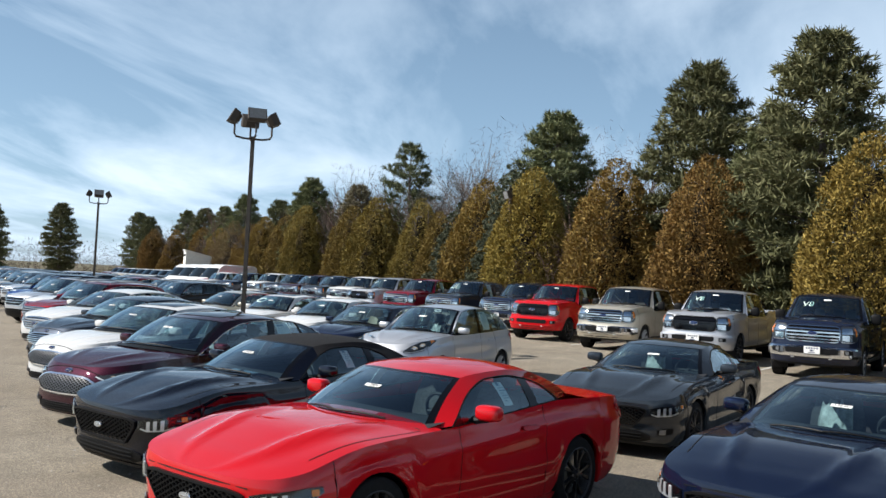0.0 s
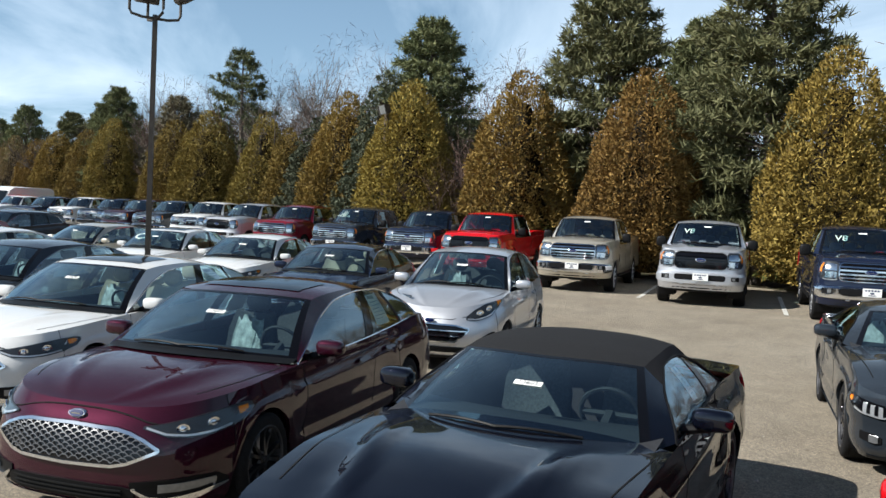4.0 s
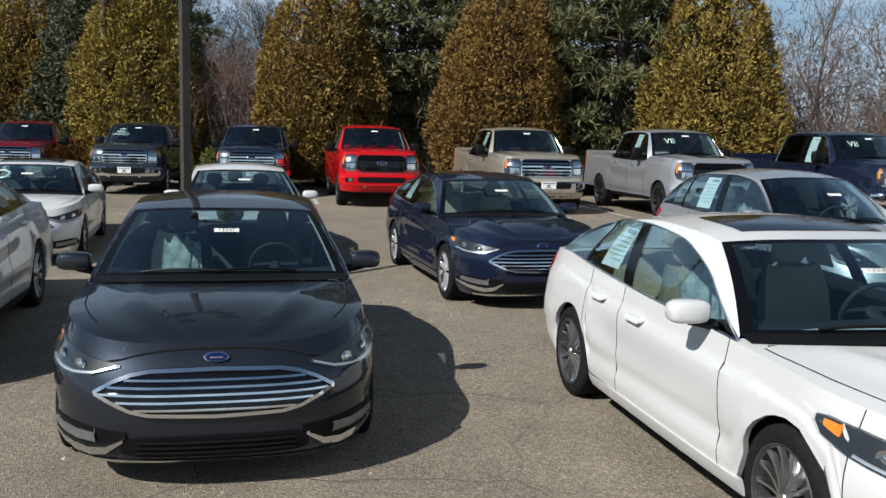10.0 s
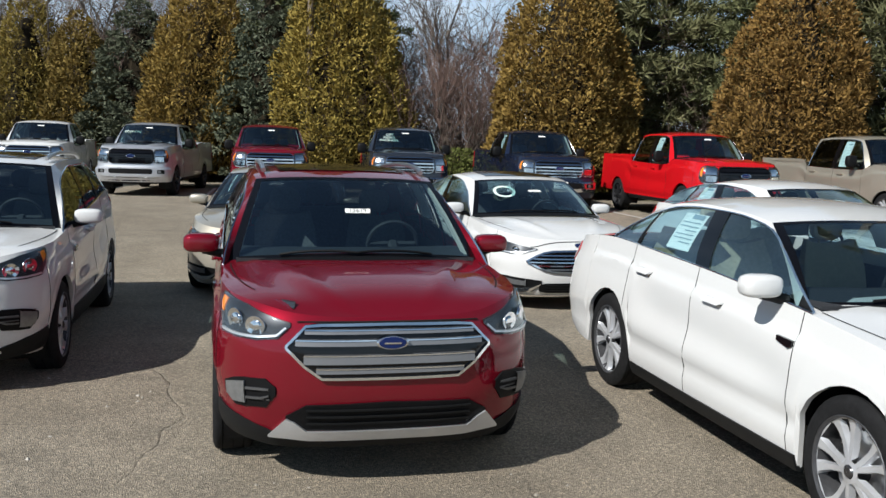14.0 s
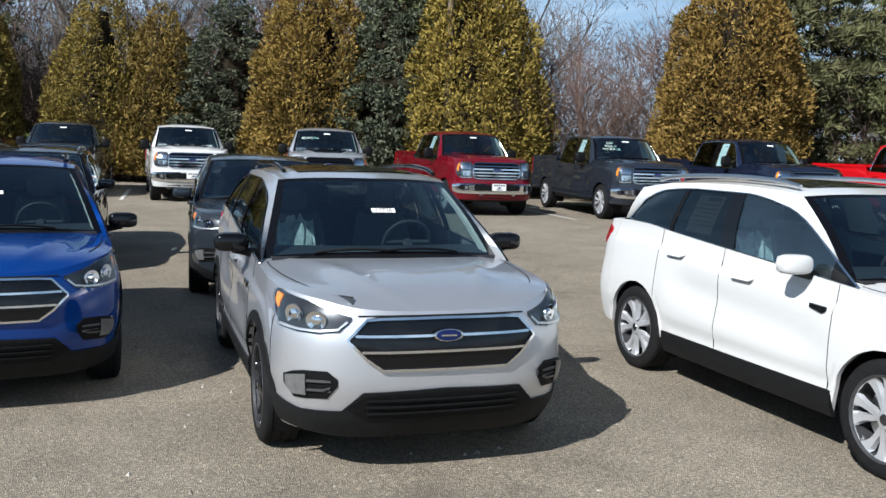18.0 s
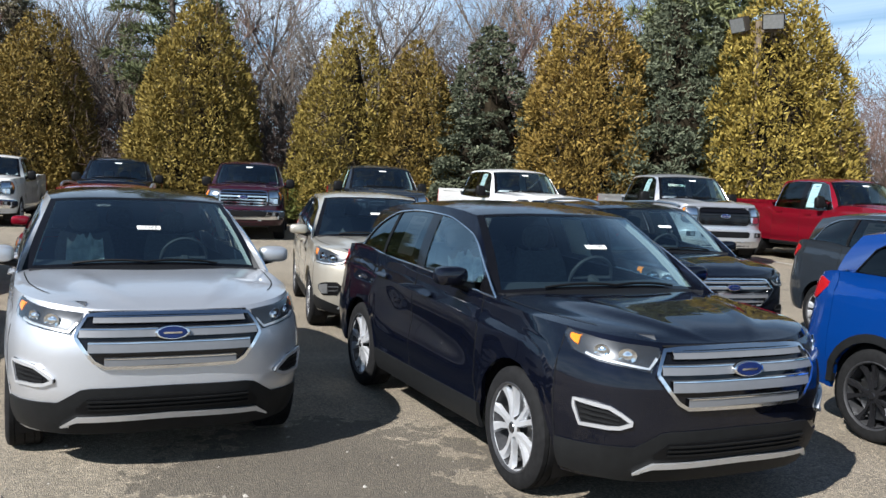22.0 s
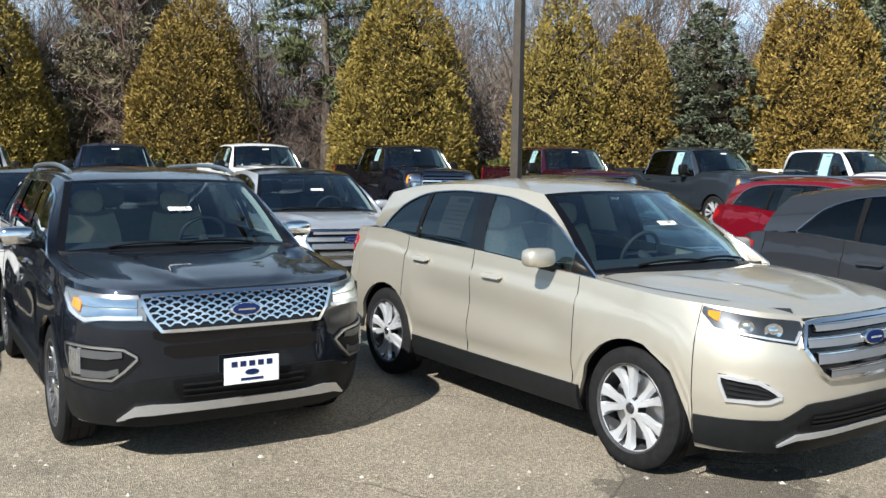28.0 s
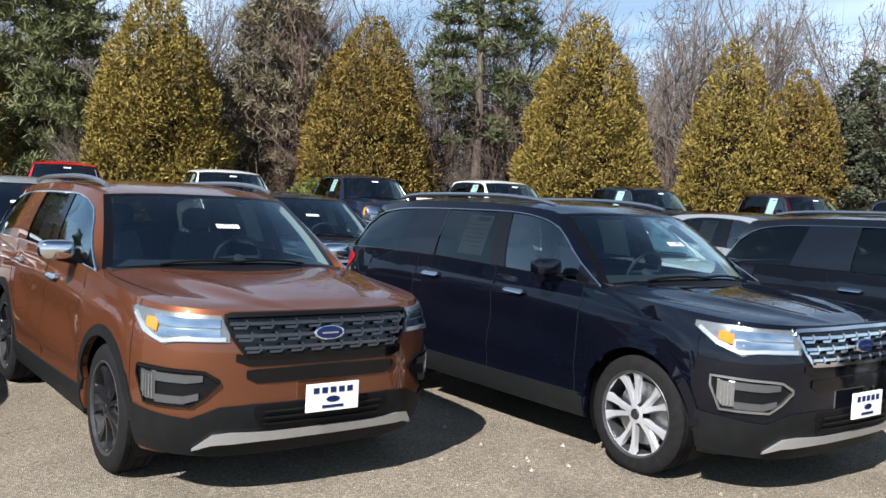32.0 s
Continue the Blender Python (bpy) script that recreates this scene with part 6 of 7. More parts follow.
        spans = {"edge": (), "explorer": ((0.70, 0.90, 0.16, 0.84), (0.18, 0.70, 0.64, 0.86), (0.22, 0.70, 0.10, 0.30)), "crossover": ((0.52, 0.93, 0.14, 0.88), (0.10, 0.50, 0.30, 0.38), (0.10, 0.50, 0.62, 0.70)),
                 "sedan": ((0.26, 0.82, 0.48, 0.82),), "taurus": ((0.42, 0.66, 0.40, 0.78),)}.get(model, ((0.12, 0.5, 0.15, 0.85),))
        for i, (f0, f1, lo_, hi_) in enumerate(spans):
            part("fog_lens" if i == 0 else "fog_bar", sh.band(way(portion(fog, f0, f1, lo_, hi_, 4)), lift + 0.010, 2, 0.01), LAMP_SILVER if i == 0 and not (dark and model == "explorer") else FOG_GREY, fb, "fog lens" if i == 0 else "")
        if model == "explorer":
            ribs = Mesh()
            for f in (0.73, 0.77, 0.81, 0.85):
                (a0, l0, h0), = portion(fog, f, f, 0.2, 0.8, 1)[:1]
                sh.line([(k * a0, l0), (k * a0, h0)], 0.006, lift + 0.016, ribs)
            part("lens_rib", ribs, CHROME if not dark else SATIN, fb)
        if model == "edge":
            for f in (0.3, 0.5, 0.7):
                part("fog_slat", sh.band(way(portion(fog, 0.22, 0.86, f - 0.04, f + 0.04, 4)), lift + 0.006, 1, 0.01), CLAD, fb)
        # maker's vent on the fender
        if model in ("taurus", "crossover") and car["label"].count("parked") == 0:
            sv = sh.s_at(m["yf"] + m["arch"] + 0.10)
            zv = float(sh.top(m["yf"] + 0.6)) - 0.19
            vent = [(sv, zv - 0.004, zv + 0.024), (sv + 0.03, zv - 0.018, zv + 0.026), (sv + 0.14, zv + 0.004, zv + 0.030)]
            part("fender_vent", sh.band(way(vent), 0.012, 2, 0.02), GLOSS_BLACK, car, "gloss black vent behind the front wheel")
    if plate:
        pz = PLATE.get(model, 0.5)
        c = np.array(sh.at(0.02, pz, 0.055))
        pl = Mesh().box(c[0] - 0.17, c[0] + 0.17, c[1] - 0.012, c[1], c[2] - 0.08, c[2] + 0.08)
        p = part("dealer_plate", pl, PAPER, car, "white dealer plate with dark blue lettering")
        y = c[1] - 0.0145
        ink = Mesh()
        for x in np.linspace(-0.11, 0.11, 5):
            ink.box(c[0] + x - 0.018, c[0] + x + 0.018, y, y + 0.003, c[2] + 0.025, c[2] + 0.058)
        low_ink = Mesh().box(c[0] - 0.07, c[0] + 0.07, y, y + 0.003, c[2] - 0.062, c[2] - 0.046)
        part("plate_heading", ink, BLUE_INK, p, "dark blue bars in place of a name")
        part("plate_footing", low_ink, BLUE_INK, p)
        ov = Mesh().poly([(c[0] + 0.045 * math.cos(a), y, c[2] - 0.012 + 0.018 * math.sin(a)) for a in np.linspace(0, 2 * math.pi, 18, endpoint=False)])
        part("plate_oval", ov, BADGE_BLUE, p)

# ---- the cars on the lot ----
RED, NAVY, MAROON, WHITE = (0.50, 0.006, 0.010), (0.005, 0.009, 0.026), (0.030, 0.004, 0.011), (0.61, 0.61, 0.60)
GREYD = (0.011, 0.014, 0.021)
BLACKP, GREYM, SILVER, RUBY = (0.003, 0.004, 0.009), (0.022, 0.027, 0.037), (0.58, 0.59, 0.615), (0.155, 0.004, 0.012)
BLUE, GOLD, ORANGE, TANP = (0.003, 0.038, 0.20), (0.54, 0.50, 0.42), (0.155, 0.054, 0.025), (0.52, 0.475, 0.39)
GREYL = (0.036, 0.039, 0.045)
DKBLUE, SLATE = (0.010, 0.015, 0.035), (0.024, 0.030, 0.038)


car("sports_car", "coupe", NAVY, "dark navy sports coupe with a pressed bonnet", 1.97, 17.81, 54.1, wheel="dark10", face="coupe", trim=BLACK, number="13636", cover=True)
car("sports_car", "coupe", RED, "bright red sports coupe with dark wheels", 2.21, 13.89, 54.2, wheel="dark10", trim=BLACK, number="13606", metal=0.1)
car("convertible", "coupe", BLACKP, "black convertible with its canvas top up", -0.33, 12.08, 54.3, wheel="dark10", trim=BLACK, number="13605", soft_top=True)
car("sedan", "sedan", MAROON, "dark maroon four-door sedan with a mesh grille", -2.86, 10.37, 61.6, wheel="dark5", face="sedan_mesh", number="13657", cover=True, seats=CLOTH, sunroof=True)
car("sedan", "sedan", WHITE, "white four-door sedan with a mesh grille and sunroof", -5.79, 8.60, 61.8, wheel="multi", face="sedan_mesh", number="13558", seats=TAN_CLOTH, sunroof=True, metal=0.0, cover=True)
car("sedan", "sedan", GREYM, "dark grey four-door sedan with chrome grille bars", -9.40, 6.59, 62.5, wheel="multi", face="sedan", number="13547", seats=CLOTH, cover=True, metal=0.6)
car("sedan", "taurus", WHITE, "large white four-door sedan with a wide barred grille", -12.48, 4.76, 63.1, wheel="alloy10", number="13563", seats=TAN_CLOTH, metal=0.0)
car("crossover", "crossover", RUBY, "ruby red compact crossover with silver roof rails", -15.61, 2.99, 64.2, wheel="alloy5", number="13619", rails=True, sunroof=True)
car("crossover", "crossover", WHITE, "white compact crossover with silver roof rails", -18.86, 1.20, 63.5, wheel="alloy5", number="13687", rails=True, sunroof=True, metal=0.0, cover=True)
car("crossover", "crossover", SILVER, "silver compact crossover with black wheels and trim", -21.77, -1.09, 63.0, wheel="dark10", face="crossover_dark", number="13726", rails=True, trim=GLOSS_BLACK, mirror="black", metal=0.75, arch_clad="black", cover=True, sunroof=True)
car("crossover", "crossover", BLUE, "bright blue compact crossover with black wheels and trim", -24.50, -2.60, 67.8, wheel="dark10", face="crossover_dark", number="13707", rails=True, trim=GLOSS_BLACK, mirror="black", arch_clad="black", cover=True)
car("crossover", "edge", BLACKP, "black midsize crossover with silver grille bars", -28.02, -4.42, 69.6, wheel="alloy10", number="13599", cover=True)
car("crossover", "edge", SILVER, "silver midsize crossover with a dark roof panel", -30.73, -6.41, 69.9, wheel="alloy5", number="13583", metal=0.75, black_roof=True, cover=True)
car("crossover", "edge", GREYL, "slate grey midsize crossover with silver grille bars", -33.71, -8.60, 72.0, wheel="alloy5", number="13581", metal=0.45)
car("crossover", "edge", GOLD, "pale gold midsize crossover with silver wheels", -36.66, -10.74, 70.7, wheel="alloy5", number="13587", seats=TAN_CLOTH, metal=0.65)
car("large_suv", "explorer", GREYD, "dark grey large SUV with a bright mesh grille and dealer plate", -39.81, -12.60, 67.7, wheel="multi", face="explorer_mesh_bright", number="13738", rails=True, plate=True, seats=TAN_CLOTH, mirror="chrome", metal=0.6)
car("large_suv", "explorer", BLACKP, "black large SUV with chrome wheels and dealer plate", -42.82, -14.73, 68.7, wheel="alloy10", number="13689", rails=True, plate=True, arch_clad="paint")
car("large_suv", "explorer", ORANGE, "copper orange large SUV with black grille and dealer plate", -45.37, -16.86, 69.2, wheel="dark5", face="explorer_dark", number="13754", rails=True, plate=True, mirror="chrome", arch_clad="black", metal=0.5)
car("sports_car", "coupe", SLATE, "dark slate sports coupe parked behind the front row", -3.14, 17.30, 61.3, wheel="dark10", trim=BLACK, cover=True, fine=False)
car("hatchback", "hatch", SILVER, "silver tall hatchback with a swept windscreen", -8.58, 13.65, 64.2, wheel="alloy10", metal=0.75, cover=True, fine=False)
car("sedan", "sedan", DKBLUE, "dark blue four-door sedan with chrome grille bars", -11.99, 11.82, 65.5, wheel="alloy10", seats=TAN_CLOTH, fine=False)
car("sedan", "sedan", WHITE, "white four-door sedan with dark wheels", -15.67, 10.08, 66.3, wheel="dark5", metal=0.0, fine=False)
car("sedan", "sedan", WHITE, "white four-door sedan with a black sunroof", -18.55, 7.79, 65.6, wheel="alloy10", metal=0.0, sunroof=True, writing="O", fine=False)
car("sedan", "sedan", TANP, "pale tan four-door sedan in the second row", -21.06, 5.10, 55.2, wheel="alloy10", metal=0.65, fine=False)
car("crossover", "crossover", SLATE, "dark slate compact crossover", -26.87, 1.34, 59.5, wheel="alloy5", fine=False)
car("crossover", "crossover", BLACKP, "black compact crossover with roof rails", -30.32, -0.15, 62.3, wheel="alloy5", rails=True, fine=False)
car("crossover", "crossover", GOLD, "pale silver-gold compact crossover", -33.64, -2.07, 58.6, wheel="alloy5", metal=0.65, fine=False)
car("crossover", "crossover", RUBY, "ruby red compact crossover with silver roof rails", -36.04, -4.69, 61.0, wheel="alloy5", rails=True, fine=False)
car("crossover", "crossover", GREYM, "dark grey compact crossover", -39.22, -6.73, 60.0, wheel="alloy5", fine=False)
car("crossover", "edge", SILVER, "silver midsize crossover with a dark roof panel", -42.88, -8.23, 60.2, wheel="alloy5", metal=0.75, black_roof=True, fine=False)
car("crossover", "edge", WHITE, "white midsize crossover with a dark roof", -44.43, -11.22, 62.0, wheel="alloy5", metal=0.0, black_roof=True, fine=False)
car("crossover", "edge", GREYM, "dark grey midsize crossover in the second row", -48.35, -12.81, 59.3, wheel="alloy5", fine=False)
car("large_suv", "explorer", SILVER, "silver large SUV in the second row", -50.26, -15.65, 59.7, wheel="alloy5", metal=0.75, fine=False)
car("pickup_truck", "pickup", GREYM, "dark grey crew cab pickup with chrome grille", -9.13, 24.92, 61.8, wheel="alloy6", plate=True, fine=False)
car("pickup_truck", "pickup", DKBLUE, "dark blue crew cab pickup with chrome grille", -12.43, 22.96, 61.8, wheel="alloy6", plate=True, writing="V8", fine=False)
car("pickup_truck", "pickup", SILVER, "silver crew cab pickup with black grille and bonnet decal", -15.73, 21.00, 60.5, wheel="dark5", face="pickup_dark", plate=True, writing="V8", stripe=True, metal=0.75, fine=False)
car("pickup_truck", "pickup", TANP, "pale tan crew cab pickup with chrome grille", -18.81, 18.97, 60.7, wheel="alloy6", plate=True, metal=0.65, fine=False)
car("pickup_truck", "pickup", RED, "bright red crew cab pickup with black grille", -22.25, 16.94, 61.0, wheel="dark5", face="pickup_dark", metal=0.05, fine=False)
car("pickup_truck", "pickup", DKBLUE, "dark navy crew cab pickup with chrome grille", -26.34, 15.68, 59.2, wheel="alloy6", plate=True, fine=False)
car("pickup_truck", "pickup", GREYM, "dark grey crew cab pickup with writing on its windscreen", -28.97, 13.28, 57.7, writing="OFF\nROAD\nPACKAGE", wheel="alloy6", plate=True, fine=False)
car("pickup_truck", "pickup", RUBY, "ruby red crew cab pickup with chrome grille", -31.86, 11.10, 61.4, wheel="alloy6", plate=True, fine=False)
car("pickup_truck", "pickup", SILVER, "silver crew cab pickup with dark bonnet decal", -35.17, 8.81, 54.2, writing="EDITION", wheel="dark5", face="pickup_dark", stripe=True, metal=0.75, fine=False)
car("pickup_truck", "pickup", WHITE, "white crew cab pickup with chrome grille", -38.54, 7.16, 63.7, wheel="alloy6", plate=True, metal=0.0, fine=False)
car("pickup_truck", "pickup", SLATE, "dark slate crew cab pickup", -41.62, 4.93, 58.8, wheel="alloy6", fine=False)
car("pickup_truck", "pickup", MAROON, "dark maroon crew cab pickup with chrome grille", -44.79, 2.82, 54.5, wheel="alloy6", fine=False)
car("pickup_truck", "pickup", BLACKP, "black crew cab pickup against the trees", -48.14, 0.96, 60.1, wheel="alloy6", fine=False)
car("pickup_truck", "pickup", WHITE, "white crew cab pickup against the trees", -51.17, -1.35, 62.0, wheel="alloy6", metal=0.0, fine=False)
car("pickup_truck", "pickup", DKBLUE, "dark blue crew cab pickup", -53.72, -4.07, 59.3, wheel="alloy6", fine=False)
car("pickup_truck", "pickup", WHITE, "white crew cab pickup with silver wheels", -56.05, -6.62, 58.1, wheel="alloy6", metal=0.0, fine=False)
car("pickup_truck", "pickup", RED, "bright red crew cab pickup against the trees", -60.51, -7.94, 57.8, wheel="dark5", face="pickup_dark", metal=0.05, fine=False)

# rows that run on to the far end of the lot
far = random.Random(5)
COLORS = [(WHITE, "white", 0.0), (SILVER, "silver", 0.4), (GREYM, "dark grey", 0.25), (BLACKP, "black", 0.2), (RUBY, "ruby red", 0.25), (DKBLUE, "dark blue", 0.25), (WHITE, "white", 0.0), (TANP, "pale tan", 0.3)]
for n in range(13):
    for row, start, step, kinds, word in (("front", (-45.37, -16.86), (-2.9, -2.05), ("explorer", "edge", "sedan", "crossover"), "parked in the front row"),
                                          ("second", (-50.3, -15.65), (-2.9, -2.1), ("crossover", "edge", "sedan"), "parked in the second row"),
                                          ("pickup", (-60.9, -7.24), (-3.2, -2.15), ("pickup",), "parked against the trees")):
        if row == "pickup" and 0 <= n <= 3:
            continue
        kind = kinds[far.randrange(len(kinds))]
        col, cname, met = COLORS[far.randrange(len(COLORS))]
        if row == "second" and n == 0:
            continue
        k = n + 1
        nm = {"explorer": "large_suv", "edge": "crossover", "sedan": "sedan", "crossover": "crossover", "pickup": "pickup_truck"}[kind]
        far_car(nm, kind, col, f"{cname} {nm.replace('_', ' ')} {word} far off", start[0] + step[0] * k, start[1] + step[1] * k, 62 + far.uniform(-2, 2), met)

# ---- vans, hut, painted lines and loose stones ----
VAN_WHITE = (0.80, 0.80, 0.78)


def van(x, y, heading):
    """A long white passenger van."""
    top = tagged(new("van"), "white passenger van parked at the end of the pickup row", "van", "white vans")
    prof = [(0.0, 0.45), (-0.02, 0.8), (0.12, 1.12), (0.75, 1.32), (1.55, 2.34), (2.1, 2.56), (5.6, 2.56), (5.78, 2.4), (5.82, 0.5)]
    ws = [0.86, 0.94, 0.95, 0.96, 0.80, 0.76, 0.78, 0.86, 0.98]
    body, rows = Mesh(), []
    for (py, pz), w in zip(prof, ws):
        rows.append([(w * v, py + (0.12 * v * v if py < 2 else 0), pz - 0.05 * abs(v) ** 3) for v in np.linspace(-1, 1, 9)])
    body.grid(rows)
    for k in (-1, 1):
        edge = [(r[0 if k < 0 else -1]) for r in rows]
        low = [(k * 0.99, max(min(p[1], 5.8), 0.08), 0.42) for p in edge]
        mid = [(k * 1.0, max(min(p[1], 5.8), 0.08), min(p[2], 1.15)) for p in edge]
        body.grid([edge, mid, low])
    ob = part("body", body.outward((0, 2.9, 1.0)), PAINT, top, "", 40)
    ob.color = (*VAN_WHITE, 0.0)
    part("windscreen", Mesh().grid([[(v * w, py + 0.12 * v * v - 0.012, pz + 0.012 - 0.05 * abs(v) ** 3) for v in np.linspace(-0.9, 0.9, 7)] for py, pz, w in ((0.83, 1.42, 0.95), (1.46, 2.25, 0.83))]), DARK_GLASS, top, "dark windscreen")
    for k in (-1, 1):
        for y0, y1 in ((1.45, 2.15), (2.4, 3.5), (3.65, 4.6), (4.75, 5.55)):
            part("side_window", Mesh().grid([[(k * (1.008 - 0.22 * (z - 1.15)), yy, z) for yy in (y0 + (0.25 if y0 < 2 and z > 1.5 else 0), y1)] for z in (1.28, 1.88)]).outward((0, 3, 1.2)), DARK_GLASS, top)
        part("head_lamp", Mesh().box(k * 0.74 - 0.14, k * 0.74 + 0.14, -0.02, 0.15, 0.82, 1.02, 0.9), SATIN, top)
        mr = part("wing_mirror", Mesh().ball((k * 1.16, 1.35, 1.32), (0.11, 0.07, 0.16), 10, 8, 0.7), BLACK, top)
        for yw in (0.85, 4.5):
            w = part("wheel", Mesh().lathe([(-0.12, 0.2), (-0.12, 0.35), (-0.09, 0.37), (0.09, 0.37), (0.12, 0.35), (0.12, 0.2), (0.08, 0.01)], "x", 22), RUBBER, top)
            w.location = (k * 0.88, yw, 0.37)
    part("front_bumper", Mesh().box(-0.95, 0.95, -0.1, 0.2, 0.42, 0.66, 0.97), CLAD, top)
    part("grille", Mesh().box(-0.55, 0.55, -0.04, 0.1, 0.74, 1.0, 0.96), BLACK, top)
    top.matrix_basis = pose(x, y, ground_z(x, y), 0, 0, heading)
    return top


first_van = van(-64.1, -9.4, 60)
for k in (1, 2, 3):
    copy_thing(first_van, Matrix()).matrix_basis = pose(-64.1 - 3.2 * k, -9.4 - 2.15 * k, ground_z(-64.1 - 3.2 * k, -9.4 - 2.15 * k), 0, 0, 60)

hut = tagged(new("hut"), "small white hut with a sloping roof and three dark vents", "hut")
HUT_WALL = plain("white_hut_paint", (0.72, 0.71, 0.66), 0.7, 0, 0.08, 4, 0.2)
hw = Mesh()
for k in (-1, 1):
    hw.poly([(-2.3, k * 0.75, 0), (2.3, k * 0.75, 0), (2.3, k * 0.75, 3.2), (-2.3, k * 0.75, 4.2)], flip=k > 0)
hw.poly([(-2.3, -0.75, 0), (-2.3, 0.75, 0), (-2.3, 0.75, 4.2), (-2.3, -0.75, 4.2)], flip=True).poly([(2.3, -0.75, 0), (2.3, 0.75, 0), (2.3, 0.75, 3.2), (2.3, -0.75, 3.2)])
part("wall", hw, HUT_WALL, hut)
hr = Mesh().grid([[(-2.42, -0.87, 4.22), (-2.42, 0.87, 4.22)], [(2.42, -0.87, 3.17), (2.42, 0.87, 3.17)]], flip=True)
hr.grid([[(-2.42, -0.87, 4.34), (-2.42, 0.87, 4.34)], [(2.42, -0.87, 3.29), (2.42, 0.87, 3.29)]])
hr.grid([[(-2.42, -0.87, 4.22), (2.42, -0.87, 3.17), (2.42, 0.87, 3.17), (-2.42, 0.87, 4.22)], [(-2.42, -0.87, 4.34), (2.42, -0.87, 3.29), (2.42, 0.87, 3.29), (-2.42, 0.87, 4.34)]], closed=True)
part("roof", hr, HUT_WALL, hut)
for k in (-0.36, 0, 0.36):
    part("vent", Mesh().box(-2.34, -2.29, k - 0.12, k + 0.12, 3.55, 3.8), BLACK, hut, "dark square vent")
hut.matrix_basis = pose(-95.0, -19.6, ground_z(-95, -19.6), 0, 0, 120)

LINE_PAINT = Mat("worn_white_line")
LINE_PAINT.set(Base_Color=LINE_PAINT.ramp(LINE_PAINT.noise(26, 6, 0.7, LINE_PAINT.world()), (0.40, (0.26, 0.24, 0.20)), (0.56, (0.66, 0.65, 0.60))), Roughness=0.85)
LINE_PAINT = LINE_PAINT.mat


def bay_line(x, y, heading, length):
    """A worn white bay line, from the mouth of the bay inwards."""
    ob = part("bay_line", Mesh().grid([[(-0.05, 0, 0), (0.05, 0, 0)], [(-0.05, length, 0), (0.05, length, 0)]], flip=False), LINE_PAINT)
    tagged(ob, "worn white painted bay line on the asphalt", "road marking", "bay lines", "structure")
    ob.matrix_basis = pose(x, y, ground_z(x, y) + 0.012, 0, 0, heading)


for i in range(19):
    bay_line(-10.99 - 3.22 * i, 24.33 - 2.04 * i, 61, 5.2)

rock = np.random.default_rng(12)
STONE = foliage("loose_stones", [(0.1, (0.14, 0.125, 0.10)), (0.5, (0.30, 0.275, 0.23)), (0.95, (0.55, 0.52, 0.46))], 0.9)
n = 13000
u = -rock.random(n) * 58 + 4
d = rock.normal(-2.6, 1.6, n)
d[: n // 3] = rock.uniform(-5, 9, n // 3)
cx, cy = 0.77 - 0.505 * d + 0.863 * u, 11.96 + 0.863 * d + 0.505 * u
cd = (cx - 0.77) * -0.505 + (cy - 11.96) * 0.863
cz = SLOPE * np.clip(cd, -12, 27) + RISE * (np.clip(cd, 8, 15) - 8) + FALL * u
size = 0.005 + 0.018 * rock.random(n) ** 4
octa = np.array([(1, 0, 0), (0, 1, 0), (-1, 0, 0), (0, -1, 0), (0, 0, 0.8), (0, 0, -0.3)], float)
turn = rock.random(n) * 6.28
ct, sn = np.cos(turn), np.sin(turn)
vv = octa[None] * size[:, None, None] * (0.6 + 0.8 * rock.random((n, 6, 1)))
vv = np.stack([vv[..., 0] * ct[:, None] - vv[..., 1] * sn[:, None], vv[..., 0] * sn[:, None] + vv[..., 1] * ct[:, None], vv[..., 2]], 2) + np.stack([cx, cy, cz], 1)[:, None]
tri = np.array([(0, 1, 4), (1, 2, 4), (2, 3, 4), (3, 0, 4), (1, 0, 5), (2, 1, 5), (3, 2, 5), (0, 3, 5)])
gm = bpy.data.meshes.new("gravel")
gm.from_pydata(vv.reshape(-1, 3), [], (tri[None] + 6 * np.arange(n)[:, None, None]).reshape(-1, 3).tolist())
gm.materials.append(STONE)
tagged(new("gravel", gm), "loose tan gravel scattered on the asphalt", "gravel", "", "stuff")

for x, y, turn, ln in ((-38.76, -12.81, 20, 0.42), (-37.6, -11.9, 75, 0.25), (-6.9, 5.6, 140, 0.3)):
    st = part("dry_stick", Mesh().tube([(0, 0, 0.012), (ln * 0.4, 0.02, 0.016), (ln, -0.015, 0.01)], [0.009, 0.007, 0.004], 6), BLACK)
    tagged(st, "dry dark twig lying on the asphalt", "stick")
    st.matrix_basis = pose(x, y, ground_z(x, y), 0, 0, turn)

# ---- lamp posts ----
POST = plain("bronze_post_paint", (0.065, 0.055, 0.046), 0.55, 0.2, 0.15, 8, 0.1)
CONCRETE = plain("concrete_pier", (0.42, 0.345, 0.235), 0.9, 0, 0.2, 9, 0.5)
LENS = plain("flood_lens", (0.22, 0.225, 0.22), 0.2, 0.3)
POLE_WOOD = plain("weathered_pole_wood", (0.16, 0.125, 0.09), 0.9, 0, 0.25, 12, 0.5)


